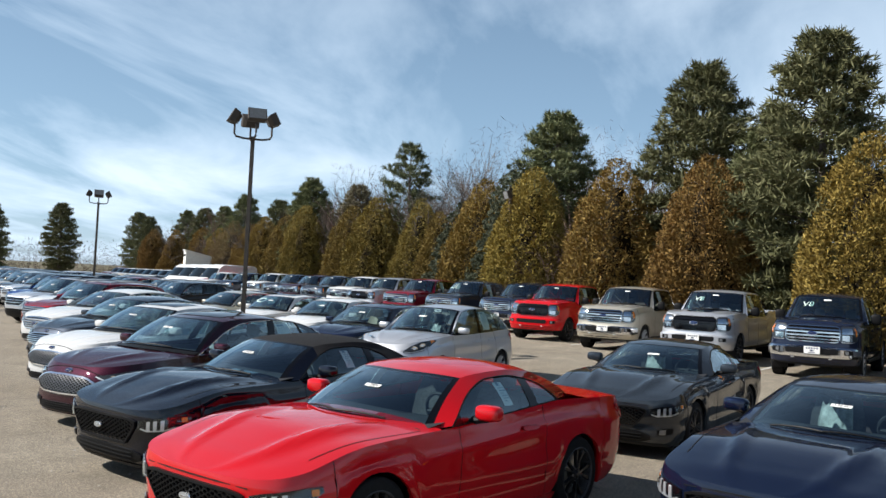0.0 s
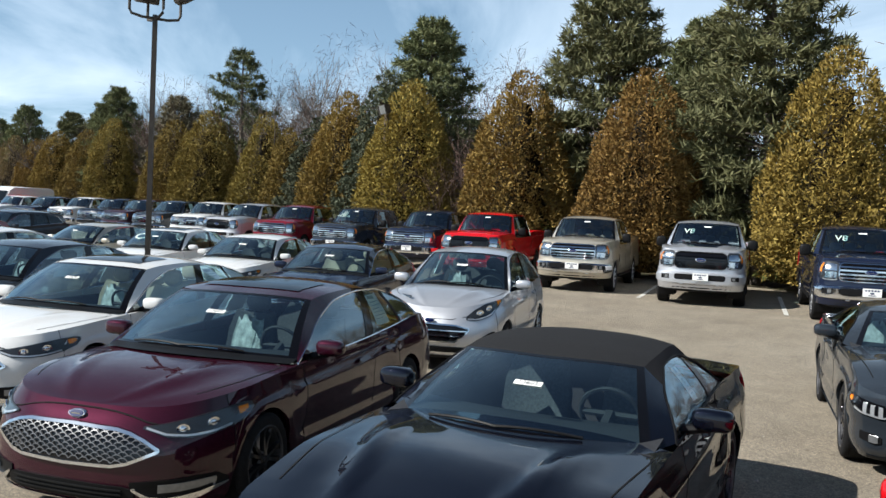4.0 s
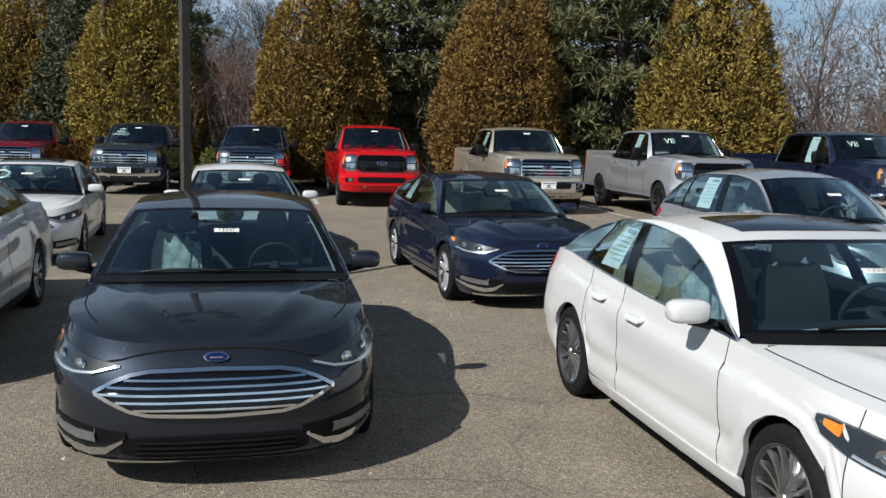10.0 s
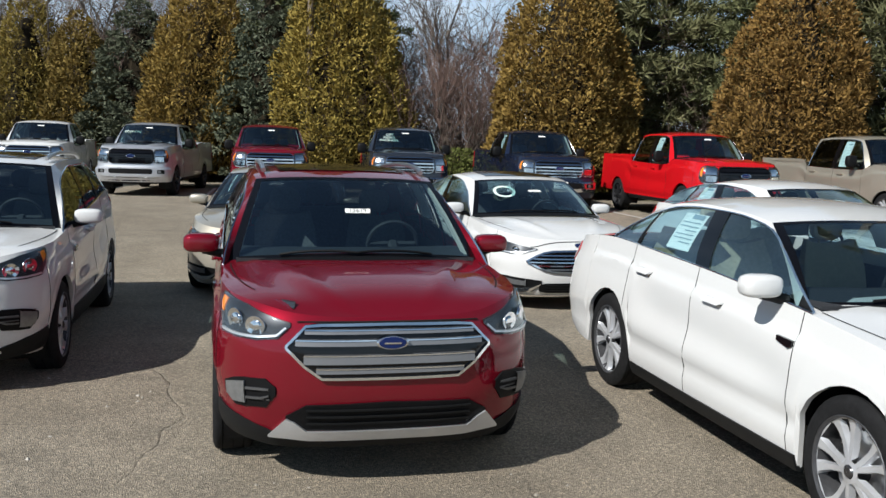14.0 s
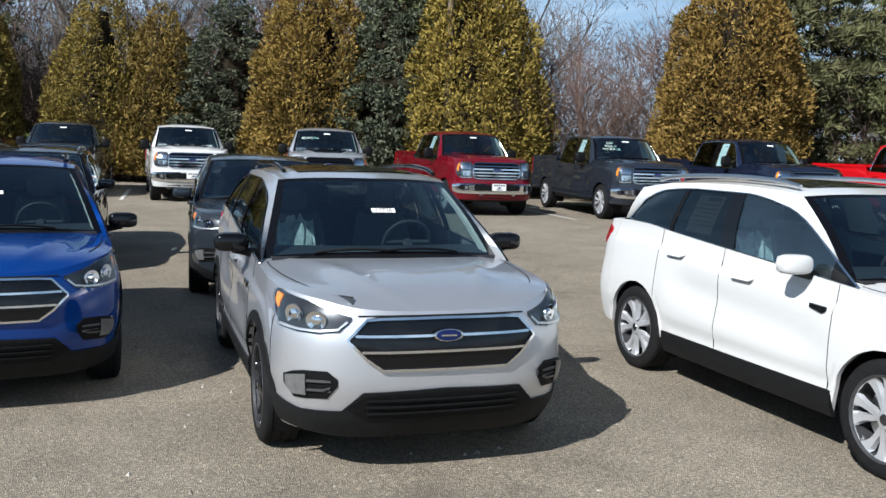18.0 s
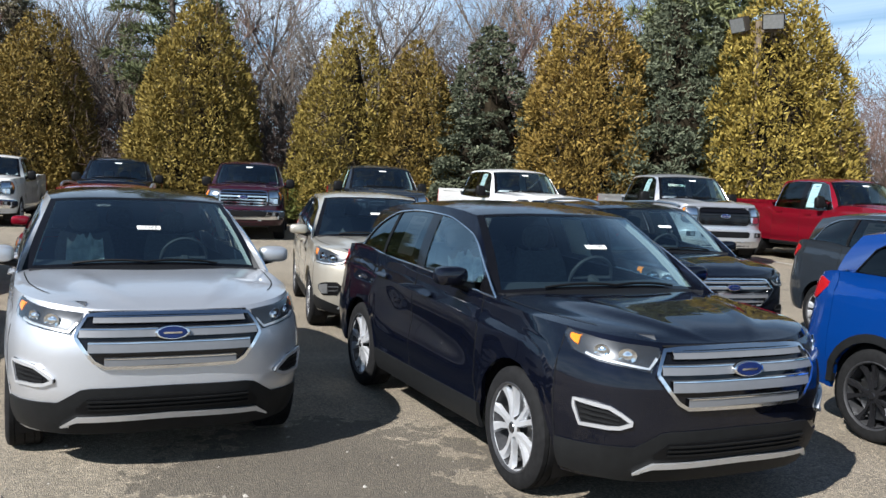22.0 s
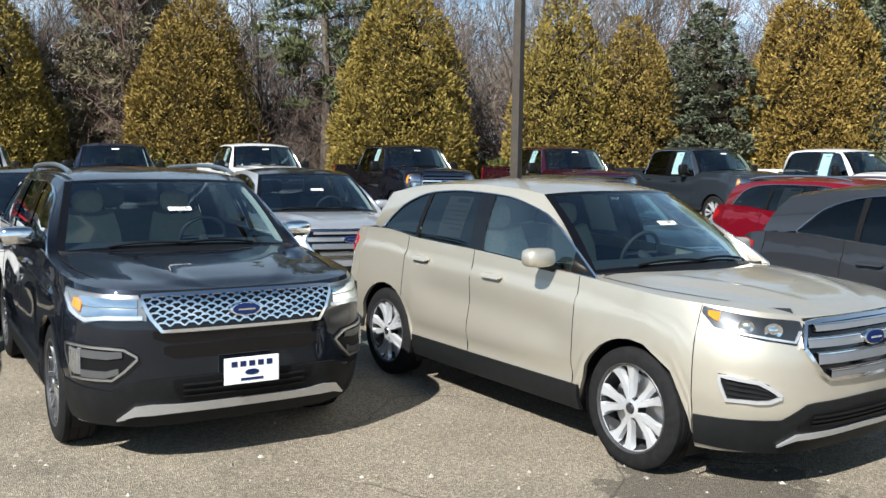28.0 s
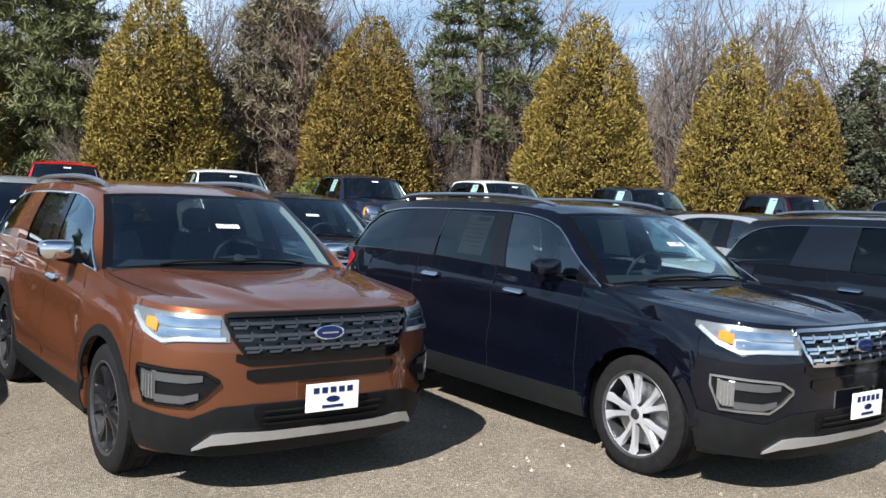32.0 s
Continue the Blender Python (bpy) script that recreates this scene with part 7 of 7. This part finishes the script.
def flood_head(post, at, yaw, tilt, scale=1.0):
    head = Mesh()
    w, h, d = 0.24 * scale, 0.17 * scale, 0.14 * scale
    rows = []
    for y, k in ((-d, 1.0), (-d * 0.9, 1.04), (d * 0.3, 0.95), (d, 0.55)):
        rows.append([(w * k * a, y, h * k * b) for a, b in ((-1, -1), (0, -1), (1, -1), (1, 0), (1, 1), (0, 1), (-1, 1), (-1, 0))])
    head.grid(rows, closed=True).poly(rows[-1])
    ob = part("flood_head", head, POST, post, "dark box flood light", 30)
    ob.matrix_basis = Matrix.Translation(at) @ pose(0, 0, 0, 0, 0, yaw) @ pose(0, 0, 0, tilt)
    lens = Mesh().poly([(-w * 0.93, -d - 0.004, -h * 0.93), (w * 0.93, -d - 0.004, -h * 0.93), (w * 0.93, -d - 0.004, h * 0.93), (-w * 0.93, -d - 0.004, h * 0.93)])
    part("flood_glass", lens, LENS, ob)


def lamp_post(x, y, height=5.75):
    post = tagged(new("lamp_post"), "dark bronze lamp post with four flood lights on a concrete pier", "lamp post", "lamp posts on the lot")
    post.matrix_basis = pose(x, y, ground_z(x, y))
    pier = Mesh().lathe([(0.0, 0.235), (0.60, 0.235), (0.63, 0.215), (0.63, 0.01)], "z", 24)
    part("concrete_pier", pier, CONCRETE, post, "round stained concrete pier")
    m = Mesh().box(-0.12, 0.12, -0.12, 0.12, 0.63, 0.74)
    part("base_cover", m, POST, post)
    p = Mesh().grid([[(a * r, b * r, z) for a, b in ((-1, -1), (1, -1), (1, 1), (-1, 1))] for z, r in ((0.74, 0.050), (height, 0.044), (height + 0.05, 0.042))], closed=True)
    p.poly([(a * 0.042, b * 0.042, height + 0.05) for a, b in ((-1, -1), (1, -1), (1, 1), (-1, 1))])
    part("pole", p, POST, post)
    for i, (a, yaw) in enumerate(((0, 180), (90, 260), (180, 20), (270, 95))):
        c, s = math.cos(radians(a + 25)), math.sin(radians(a + 25))
        arm = Mesh().tube([(0, 0, height - 0.02), (0.25 * c, 0.25 * s, height - 0.02), (0.46 * c, 0.46 * s, height + 0.02), (0.50 * c, 0.50 * s, height + 0.10), (0.50 * c, 0.50 * s, height + 0.38)], 0.028, 8)
        part("arm", arm, POST, post)
        flood_head(post, (0.50 * c, 0.50 * s, height + 0.52), math.degrees(math.atan2(s, c)) + 90, -28)
    return post


lamp_post(-15.28, 9.02)
lamp_post(-41.09, -7.40)

pole = tagged(new("utility_pole"), "weathered wooden pole with two flood lights among the trees", "utility pole")
pole.matrix_basis = pose(-38.35, 16.09, ground_z(-38.3, 16.1))
part("pole", Mesh().tube([(0, 0, 0), (0.02, 0, 3.5), (0, 0.01, 6.6)], [0.15, 0.13, 0.11], 12), POLE_WOOD, pole)
part("crossarm", Mesh().box(-0.55, 0.55, -0.05, 0.05, 6.25, 6.33), POLE_WOOD, pole)
for k in (-1, 1):
    flood_head(pole, (0.5 * k, -0.1, 6.55), 20 * k, 18, 1.25)

# ---- trees ----
CEDAR = foliage("golden_cedar_foliage", [(0.1, (0.055, 0.035, 0.010)), (0.4, (0.19, 0.124, 0.027)), (0.7, (0.27, 0.178, 0.042)), (0.95, (0.385, 0.275, 0.078))])
BROWN_CEDAR = foliage("brown_cedar_foliage", [(0.1, (0.06, 0.038, 0.018)), (0.4, (0.145, 0.092, 0.042)), (0.75, (0.225, 0.150, 0.072)), (0.95, (0.28, 0.21, 0.105))])
GREEN_CEDAR = foliage("olive_cedar_foliage", [(0.1, (0.050, 0.037, 0.010)), (0.4, (0.178, 0.130, 0.027)), (0.7, (0.262, 0.192, 0.044)), (0.95, (0.375, 0.288, 0.080))])
PINE = foliage("pine_needles", [(0.1, (0.065, 0.070, 0.030)), (0.5, (0.130, 0.138, 0.060)), (0.9, (0.225, 0.225, 0.105))])
DARK_PINE = foliage("dark_pine_needles", [(0.1, (0.040, 0.045, 0.019)), (0.5, (0.088, 0.096, 0.042)), (0.9, (0.165, 0.170, 0.078))])
SPRUCE = foliage("spruce_needles", [(0.1, (0.036, 0.044, 0.027)), (0.5, (0.09, 0.102, 0.062)), (0.9, (0.16, 0.168, 0.108))])
LARCH = foliage("dry_larch_twigs", [(0.1, (0.070, 0.056, 0.036)), (0.5, (0.145, 0.118, 0.076)), (0.9, (0.23, 0.19, 0.125))])
SHRUB = foliage("shrub_leaves", [(0.1, (0.03, 0.035, 0.008)), (0.5, (0.09, 0.10, 0.022)), (0.9, (0.17, 0.17, 0.045))])
# near-black colour that stands in for the shade deep inside the crowns
CORE = plain("crown_shade_dark", (0.020, 0.015, 0.008), 1.0, 0, 0.4, 6, 0.6)
BARK = plain("grey_bark", (0.115, 0.095, 0.078), 0.95, 0, 0.3, 14, 0.6)
PALE_BARK = plain("pale_twigs", (0.20, 0.165, 0.135), 0.95, 0, 0.25, 10, 0.4)
RED_TWIG = plain("reddish_twigs", (0.175, 0.115, 0.095), 0.95, 0, 0.25, 10, 0.4)


def quads_mesh(name, centres, u, v, mat):
    """Many small leaf blades: each a quad about its centre, spanned by u and v, pinched to a leaf."""
    n = len(centres)
    co = np.empty((n, 4, 3))
    co[:, 0], co[:, 1] = centres - v, centres + u * 0.8
    co[:, 2], co[:, 3] = centres + v, centres - u * 0.8
    me = bpy.data.meshes.new(name)
    me.vertices.add(4 * n), me.loops.add(4 * n), me.polygons.add(n)
    me.vertices.foreach_set("co", co.ravel())
    me.loops.foreach_set("vertex_index", np.arange(4 * n, dtype=np.int32))
    me.polygons.foreach_set("loop_start", np.arange(0, 4 * n, 4, dtype=np.int32))
    me.polygons.foreach_set("use_smooth", np.zeros(n, dtype=bool))
    me.materials.append(mat)
    me.update(calc_edges=True)
    return me


def unit(a):
    return a / (np.linalg.norm(a, axis=-1, keepdims=True) + 1e-9)


def cone_crown(rng, h, r, n, power, low, lump, leaf, droop, tiers=0):
    """Places and spans of leaf sprays over the lobes of a conical crown."""
    m = 300 if not tiers else 240
    z = 1 - ((np.arange(m) + rng.random(m)) / m) ** 0.60
    a = np.arange(m) * 2.39996 + rng.normal(0, 0.25, m)
    prof = np.clip(1 - z**power, 0.01, 1) ** 0.8 * np.clip((z + low) * 5, 0, 1)
    size = lump * r * (0.7 + 0.7 * rng.random(m)) * (0.55 + 0.45 * prof)
    side = 1 + 0.10 * np.sin(a + 6 * rng.random()) * np.sin(z * 5 + 6 * rng.random()) + 0.06 * np.sin(3 * a + 7 * z)
    rad = np.maximum(r * prof * side * (0.86 + 0.22 * rng.random(m)) - size * 0.6, 0.02)
    c = np.stack([np.cos(a) * rad, np.sin(a) * rad, z * h], 1)
    w = size**1.7
    k = rng.choice(m, n, p=w / w.sum())
    d = unit(rng.normal(0, 1, (n, 3)) + np.stack([np.cos(a), np.sin(a), 0.35 + 0 * a], 1)[k] * 0.9)
    stretch = np.array([1.0, 1.0, 1.35 if not tiers else 0.62])
    p = c[k] + d * stretch * (size[k] * (0.72 + 0.42 * rng.random(n)))[:, None]
    p[:, 2] = np.clip(p[:, 2], 0.05, h)
    v = unit(d + rng.normal(0, 0.5, (n, 3)) + [0, 0, 0.35 - droop]) * leaf * (0.6 + 0.9 * rng.random((n, 1)))
    u = unit(np.cross(v, rng.normal(0, 1, (n, 3)))) * leaf * 0.48 * (0.7 + 0.6 * rng.random((n, 1)))
    return p, u, v


def build_cone_tree(kind, seed, h, r, mat, n, power, low, lump, leaf, droop, tiers, trunk, name, label, cat, double=False):
    rng = np.random.default_rng(seed)
    tree = tagged(new(name), label, cat)
    t = Mesh().tube([(0, 0, -0.1), (0.03, 0.02, h * 0.3), (0, 0, h * 0.93)], [trunk, trunk * 0.75, 0.015], 8)
    part("trunk", t, BARK, tree)
    base = 0.25 if kind != "pine" else 1.6
    spans = [(0, 0, h, r)] if not double else [(-r * 0.42, 0, h, r * 0.72), (r * 0.52, 0.2, h * 0.87, r * 0.66)]
    for cx, cy, hh, rr in spans:
        p, u, v = cone_crown(rng, hh - base, rr, n if not double else n * 2 // 3, power, low, lump, leaf, droop, tiers)
        p += [cx, cy, base]
        ob = new("crown", quads_mesh("crown", p, u, v, mat))
        ob.parent = tree
        # added dark core: painted shade seen through gaps between the leaf sprays
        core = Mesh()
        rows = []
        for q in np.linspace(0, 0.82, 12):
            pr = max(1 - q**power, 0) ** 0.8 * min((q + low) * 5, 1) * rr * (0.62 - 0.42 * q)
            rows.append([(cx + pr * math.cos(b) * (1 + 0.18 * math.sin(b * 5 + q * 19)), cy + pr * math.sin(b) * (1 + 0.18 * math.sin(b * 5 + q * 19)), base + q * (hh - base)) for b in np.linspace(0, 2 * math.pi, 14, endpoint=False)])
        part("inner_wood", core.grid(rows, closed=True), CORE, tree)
    return tree


def build_pine(seed, h, r, mat, name="pine_tree", label="tall green pine tree with layered branches", whorl=8, low=0.10, step=0.030):
    rng = np.random.default_rng(seed)
    tree = tagged(new(name), label, "tree")
    part("trunk", Mesh().tube([(0, 0, -0.1), (0.1, 0.05, h * 0.35), (-0.05, 0.08, h * 0.7), (0, 0, h)], [0.22, 0.17, 0.10, 0.02], 9), BARK, tree)
    limbs, P, U, V = Mesh(), [], [], []
    z = h * low
    while z < h * 0.985:
        f = (z / h - low) / (1 - low)
        length = r * (0.55 + 0.45 * math.sin(min(f * 2.6, 1) * math.pi / 2)) * (1 - f**1.9) ** 0.75 + 0.2
        for k in range(whorl):
            a = (k + rng.random()) * 2 * math.pi / whorl
            ln = length * (0.68 + 0.4 * rng.random())
            up = 0.05 + 0.45 * f + 0.15 * rng.normal()
            d = np.array([math.cos(a), math.sin(a), 0.0])
            pts = [np.array([0, 0, z]) + d * ln * q + np.array([0, 0, up * ln * q - 0.14 * ln * q * q]) for q in (0, 0.35, 0.7, 1.0)]
            limbs.tube(pts, [0.032, 0.024, 0.015, 0.006], 3, False)
            nt = int(6 + ln * 9)
            q = 0.25 + 0.75 * rng.random(nt) ** 0.7
            c = np.stack([np.interp(q, (0, 0.35, 0.7, 1), [p[i] for p in pts]) for i in range(3)], 1)
            side = np.array([-d[1], d[0], 0])
            c += side * (rng.normal(0, 0.24, (nt, 1)) * ln * 0.6 * q[:, None]) + rng.normal(0, 0.07, (nt, 3)) + [0, 0, 0.05]
            blades = 8
            cc = np.repeat(c, blades, 0)
            v = unit(rng.normal(0, 1, cc.shape) + d * 0.8 + [0, 0, 0.5]) * (0.15 + 0.11 * rng.random((len(cc), 1)))
            u = unit(np.cross(v, rng.normal(0, 1, cc.shape))) * 0.032
            P.append(cc + v * 0.7), U.append(u), V.append(v)
        z += h * step * (0.7 + 0.6 * rng.random())
    part("limb_tier", limbs, BARK, tree)
    ob = new("crown", quads_mesh("crown", np.concatenate(P), np.concatenate(U), np.concatenate(V), mat))
    ob.parent = tree
    return tree


def build_bare(seed, h, mat, spread=0.55, levels=5, name="bare_tree", label="leafless tree with fine grey twigs", stems=1):
    rng = random.Random(seed)
    tree = tagged(new(name), label, "tree")
    thick, twigs = Mesh(), Mesh()

    def grow(p, d, ln, rad, level):
        pts = [p]
        dd = d.copy()
        for i in range(3):
            dd = (dd + Vector((rng.gauss(0, 0.16), rng.gauss(0, 0.16), rng.gauss(0.06, 0.09)))).normalized()
            pts.append(pts[-1] + dd * ln / 3)
        rs = [rad, rad * 0.86, rad * 0.74, rad * 0.62]
        (thick if level < 2 else twigs).tube(pts, rs, 6 if level < 2 else 3, False)
        if level >= levels:
            return
        for i in range(3 if level < 2 else 2 + (rng.random() < 0.55)):
            at = pts[rng.choice((1, 2, 3, 3))]
            nd = (dd + Vector((rng.gauss(0, spread), rng.gauss(0, spread), rng.gauss(0.12, 0.28)))).normalized()
            grow(at, nd, ln * rng.uniform(0.58, 0.80), rad * rng.uniform(0.42, 0.58), level + 1)
        grow(pts[-1], dd, ln * rng.uniform(0.65, 0.8), rad * 0.6, level + 1)

    for s in range(stems):
        grow(Vector((rng.gauss(0, 0.25) if stems > 1 else 0, rng.gauss(0, 0.2) if stems > 1 else 0, -0.1)), Vector((rng.gauss(0, 0.12 if stems == 1 else 0.28), rng.gauss(0, 0.12 if stems == 1 else 0.28), 1)).normalized(), h * 0.30, h * 0.0135 / math.sqrt(stems), 0)
    part("trunk", thick, BARK, tree)
    part("branchwork", twigs, mat, tree)
    return tree


def stand(tree, x, y, turn, s=1.0, sz=None):
    tree.matrix_basis = Matrix.Translation((x, y, ground_z(x, y))) @ pose(0, 0, 0, 0, 0, turn) @ Matrix.Diagonal((s, s, sz or s, 1))
    return tree


def plant(proto, x, y, turn, s=1.0, sz=None):
    """The first use stands the tree itself; later uses stand copies."""
    if proto not in PLANTED:
        PLANTED.add(proto)
        return stand(proto, x, y, turn, s, sz)
    t = copy_thing(proto, Matrix())
    return stand(t, x, y, turn, s, sz)


PLANTED = set()
CL = "golden brown conical cedar with dense feathery foliage"
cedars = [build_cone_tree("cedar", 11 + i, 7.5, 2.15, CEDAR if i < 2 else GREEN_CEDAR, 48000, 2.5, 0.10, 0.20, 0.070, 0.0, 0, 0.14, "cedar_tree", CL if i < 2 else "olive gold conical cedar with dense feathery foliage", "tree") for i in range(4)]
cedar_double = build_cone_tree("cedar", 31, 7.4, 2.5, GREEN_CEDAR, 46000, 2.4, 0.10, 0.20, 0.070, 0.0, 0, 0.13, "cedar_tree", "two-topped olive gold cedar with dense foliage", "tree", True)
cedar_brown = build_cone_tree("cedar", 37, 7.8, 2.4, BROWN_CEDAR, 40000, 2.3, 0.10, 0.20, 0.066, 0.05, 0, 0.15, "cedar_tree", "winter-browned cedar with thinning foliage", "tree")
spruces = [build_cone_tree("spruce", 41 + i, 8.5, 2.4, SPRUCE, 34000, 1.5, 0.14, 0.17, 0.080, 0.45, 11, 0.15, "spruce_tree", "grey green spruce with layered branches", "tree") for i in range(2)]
pines = [build_pine(51 + i, 11.5, 3.2, PINE) for i in range(3)]
sparse_pine = build_pine(55, 12.4, 2.7, DARK_PINE, "pine_tree", "tall sparse dark pine with a bare lower trunk", 5, 0.30, 0.045)
larch = build_pine(57, 10.0, 3.0, LARCH, "larch_tree", "pale brown winter larch with drooping branches", 6, 0.08, 0.036)
bares = [build_bare(61 + i, 9.5, (PALE_BARK, BARK, RED_TWIG, PALE_BARK)[i], 0.5, 5) for i in range(4)]
thickets = [build_bare(81 + i, 4.6, (RED_TWIG, PALE_BARK)[i], 0.55, 4, "bare_shrub", "leafless tangled shrub of brown twigs", 5) for i in range(2)]

# the cedar row
for i, (x, y, h, kind) in enumerate(((-20.23, 27.24, 7.1, 0), (-24.84, 23.26, 6.9, 1), (-31.10, 20.70, 7.6, 0), (-38.25, 17.30, 8.0, 1), (-43.28, 14.61, 7.9, 0),
                                     (-49.31, 10.84, 7.3, 5), (-54.07, 6.70, 7.6, 2), (-60.88, 3.88, 7.5, 3), (-65.92, -1.00, 7.8, 2), (-72.46, -4.24, 7.4, 3), (-78.64, -7.99, 7.6, 0),
                                     (-85.30, -11.32, 7.2, 1), (-92.02, -15.26, 7.8, 6), (-98.70, -18.98, 7.3, 0), (-105.26, -23.59, 7.6, 1), (-112.86, -29.93, 7.4, 0), (-121.13, -36.47, 7.7, 1), (-10.08, 32.53, 6.6, 2))):
    proto = cedars[kind] if kind < 4 else cedar_double if kind == 5 else cedar_brown
    base = 7.5 if kind < 4 else 7.4 if kind == 5 else 7.8
    plant(proto, x, y, (37 * i * 7) % 360 if kind != 5 else 32, h / base)
# pines and spruces behind
for i, (x, y, h) in enumerate(((-23.3, 26.7, 11.2), (-31.5, 24.4, 11.9), (-27.6, 26.4, 9.2), (-41.5, 18.6, 11.6), (-71.0, -1.7, 10.6), (-78.0, -4.2, 9.8),
                               (-86.5, -8.6, 10.0), (-97.0, -15.5, 11.2), (-104.5, -20.5, 10.2), (-113.0, -26.0, 10.6), (-128.0, -34.0, 11.0), (-140.0, -45.0, 10.5), (-152.0, -52.0, 12.0), (-118.0, -60.0, 11.0), (-126.0, -72.0, 10.0), (-131.0, -56.0, 12.0))):
    plant(pines[i % 3], x, y, i * 71 % 360, h / 11.5)
plant(sparse_pine, -59.2, 8.4, 60)
for i, (x, y, h) in enumerate(((-41.1, 16.3, 8.9), (-46.43, 13.37, 7.0), (-133.97, -41.13, 9.0))):
    plant(spruces[i % 2], x, y, i * 133 % 360, h / 8.5 * (1.3 if i == 1 else 1.0), h / 8.5)
plant(larch, -64.9, 3.6, 40, 0.95)
for x, y, turn, k in ((-36.7, 19.0, 20, 1.35), (-35.6, 20.0, 140, 1.5), (-34.9, 20.9, 250, 1.25)):
    plant(thickets[0], x, y, turn, k)
# bare trees, and the thicket that closes the view
wood = random.Random(9)
for i in range(38):
    x = 6 - i * 3.3 + wood.uniform(-1, 1)
    px, py = row_point(x, 9.0 + wood.uniform(0, 10))
    plant(bares[i % 4], px, py, wood.uniform(0, 360), wood.uniform(0.72, 1.08) if i % 5 else 1.15)
for i in range(30):
    px, py = row_point(-34 - i * 1.7 + wood.uniform(-0.7, 0.7), 13.0 + wood.uniform(0, 9))
    plant(bares[(i + 1) % 4], px, py, wood.uniform(0, 360), wood.uniform(1.05, 1.5))
for i in range(12):
    px, py = row_point(-8 - i * 2.3 + wood.uniform(-0.7, 0.7), 13.0 + wood.uniform(0, 6))
    plant(bares[(i + 1) % 4], px, py, wood.uniform(0, 360), wood.uniform(0.8, 1.1))
for i in range(18):
    px, py = row_point(-38 - i * 1.9 + wood.uniform(-0.7, 0.7), 9.5 + wood.uniform(0, 5))
    plant(bares[i % 4], px, py, wood.uniform(0, 360), wood.uniform(0.85, 1.2))
for i in range(22):
    x = 6 - i * 4.6 + wood.uniform(-0.8, 0.8)
    px, py = row_point(x, 7.6 + wood.uniform(0, 4.5))
    plant(thickets[i % 2], px, py, wood.uniform(0, 360), wood.uniform(0.55, 1.0))


def brush(name, label, seed, n_stem, n_twig, x0, x1, d0, d1, tall, mats, wide):
    """A tangle of bare stems and twigs too fine to count."""
    rng = np.random.default_rng(seed)
    k = math.hypot(1, ROW_B)

    def spots(n):
        x, d = rng.uniform(x0, x1, n), rng.uniform(d0, d1, n)
        px, py = x - d * ROW_B / k, ROW_A + ROW_B * x + d / k
        return np.stack([px, py, [ground_z(a, b) for a, b in zip(px, py)]], 1)

    p = spots(n_stem)
    v = unit(rng.normal(0, 0.42, (n_stem, 3)) + [0, 0, 1]) * tall * (0.12 + 0.30 * rng.random((n_stem, 1)))
    u = unit(np.cross(v, rng.normal(0, 1, (n_stem, 3)))) * (0.008 + 0.014 * rng.random((n_stem, 1)))
    p[:, 2] += v[:, 2] * 0.95
    q = spots(n_twig)
    q[:, 2] += tall * rng.random(n_twig) ** 1.7 * (0.62 + 0.25 * np.sin(q[:, 0] * 0.9) * np.sin(q[:, 1] * 0.37 + q[:, 0] * 0.31) + 0.15 * np.sin(q[:, 0] * 2.3))
    tv = unit(rng.normal(0, 1, (n_twig, 3)) + [0, 0, 0.7]) * (0.14 + 0.3 * rng.random((n_twig, 1)))
    tu = unit(np.cross(tv, rng.normal(0, 1, (n_twig, 3)))) * wide
    ob = new(name, quads_mesh(name, np.concatenate([p, q]), np.concatenate([u, tu]), np.concatenate([v, tv]), mats))
    tagged(ob, label, "brush", "", "stuff")


TANGLE = foliage("dry_brush", [(0.1, (0.045, 0.031, 0.023)), (0.4, (0.085, 0.060, 0.045)), (0.7, (0.13, 0.095, 0.074)), (0.95, (0.19, 0.148, 0.12))])
brush("brush", "tangle of leafless brown stems behind the trees", 3, 5000, 250000, -120, 8, 8.2, 18, 7.2, TANGLE, 0.013)
brush("far_wood", "far leafless brown wood behind the brush", 4, 6000, 280000, -180, 40, 18, 40, 11.5, TANGLE, 0.024)
brush("tall_wood", "tall leafless grey brown wood behind the cedars", 6, 2500, 120000, -70, -36, 13, 26, 13.5, TANGLE, 0.016)
brush("distant_wood", "leafless brown wood beyond the far end of the lot", 5, 1500, 30000, -186, -168, -150, 30, 9.0, TANGLE, 0.06)
shrubs = [build_cone_tree("shrub", 91 + i, 2.0, 1.5, SHRUB, 5000, 2.2, 0.16, 0.26, 0.09, 0.0, 0, 0.05, "evergreen_shrub", "low olive green shrub behind the pickups", "shrub") for i in range(2)]
for i, (x, d, s) in enumerate(((-13.5, 7.2, 1.0), (-17.0, 7.4, 1.1), (-21.0, 7.2, 0.9), (-26.5, 7.6, 0.9), (-30.0, 7.2, 0.7), (-47.0, 8.0, 0.8), (-57.0, 7.4, 0.9), (-60.0, 8.0, 0.7))):
    plant(shrubs[i % 2], *row_point(x, d), i * 77 % 360, s)
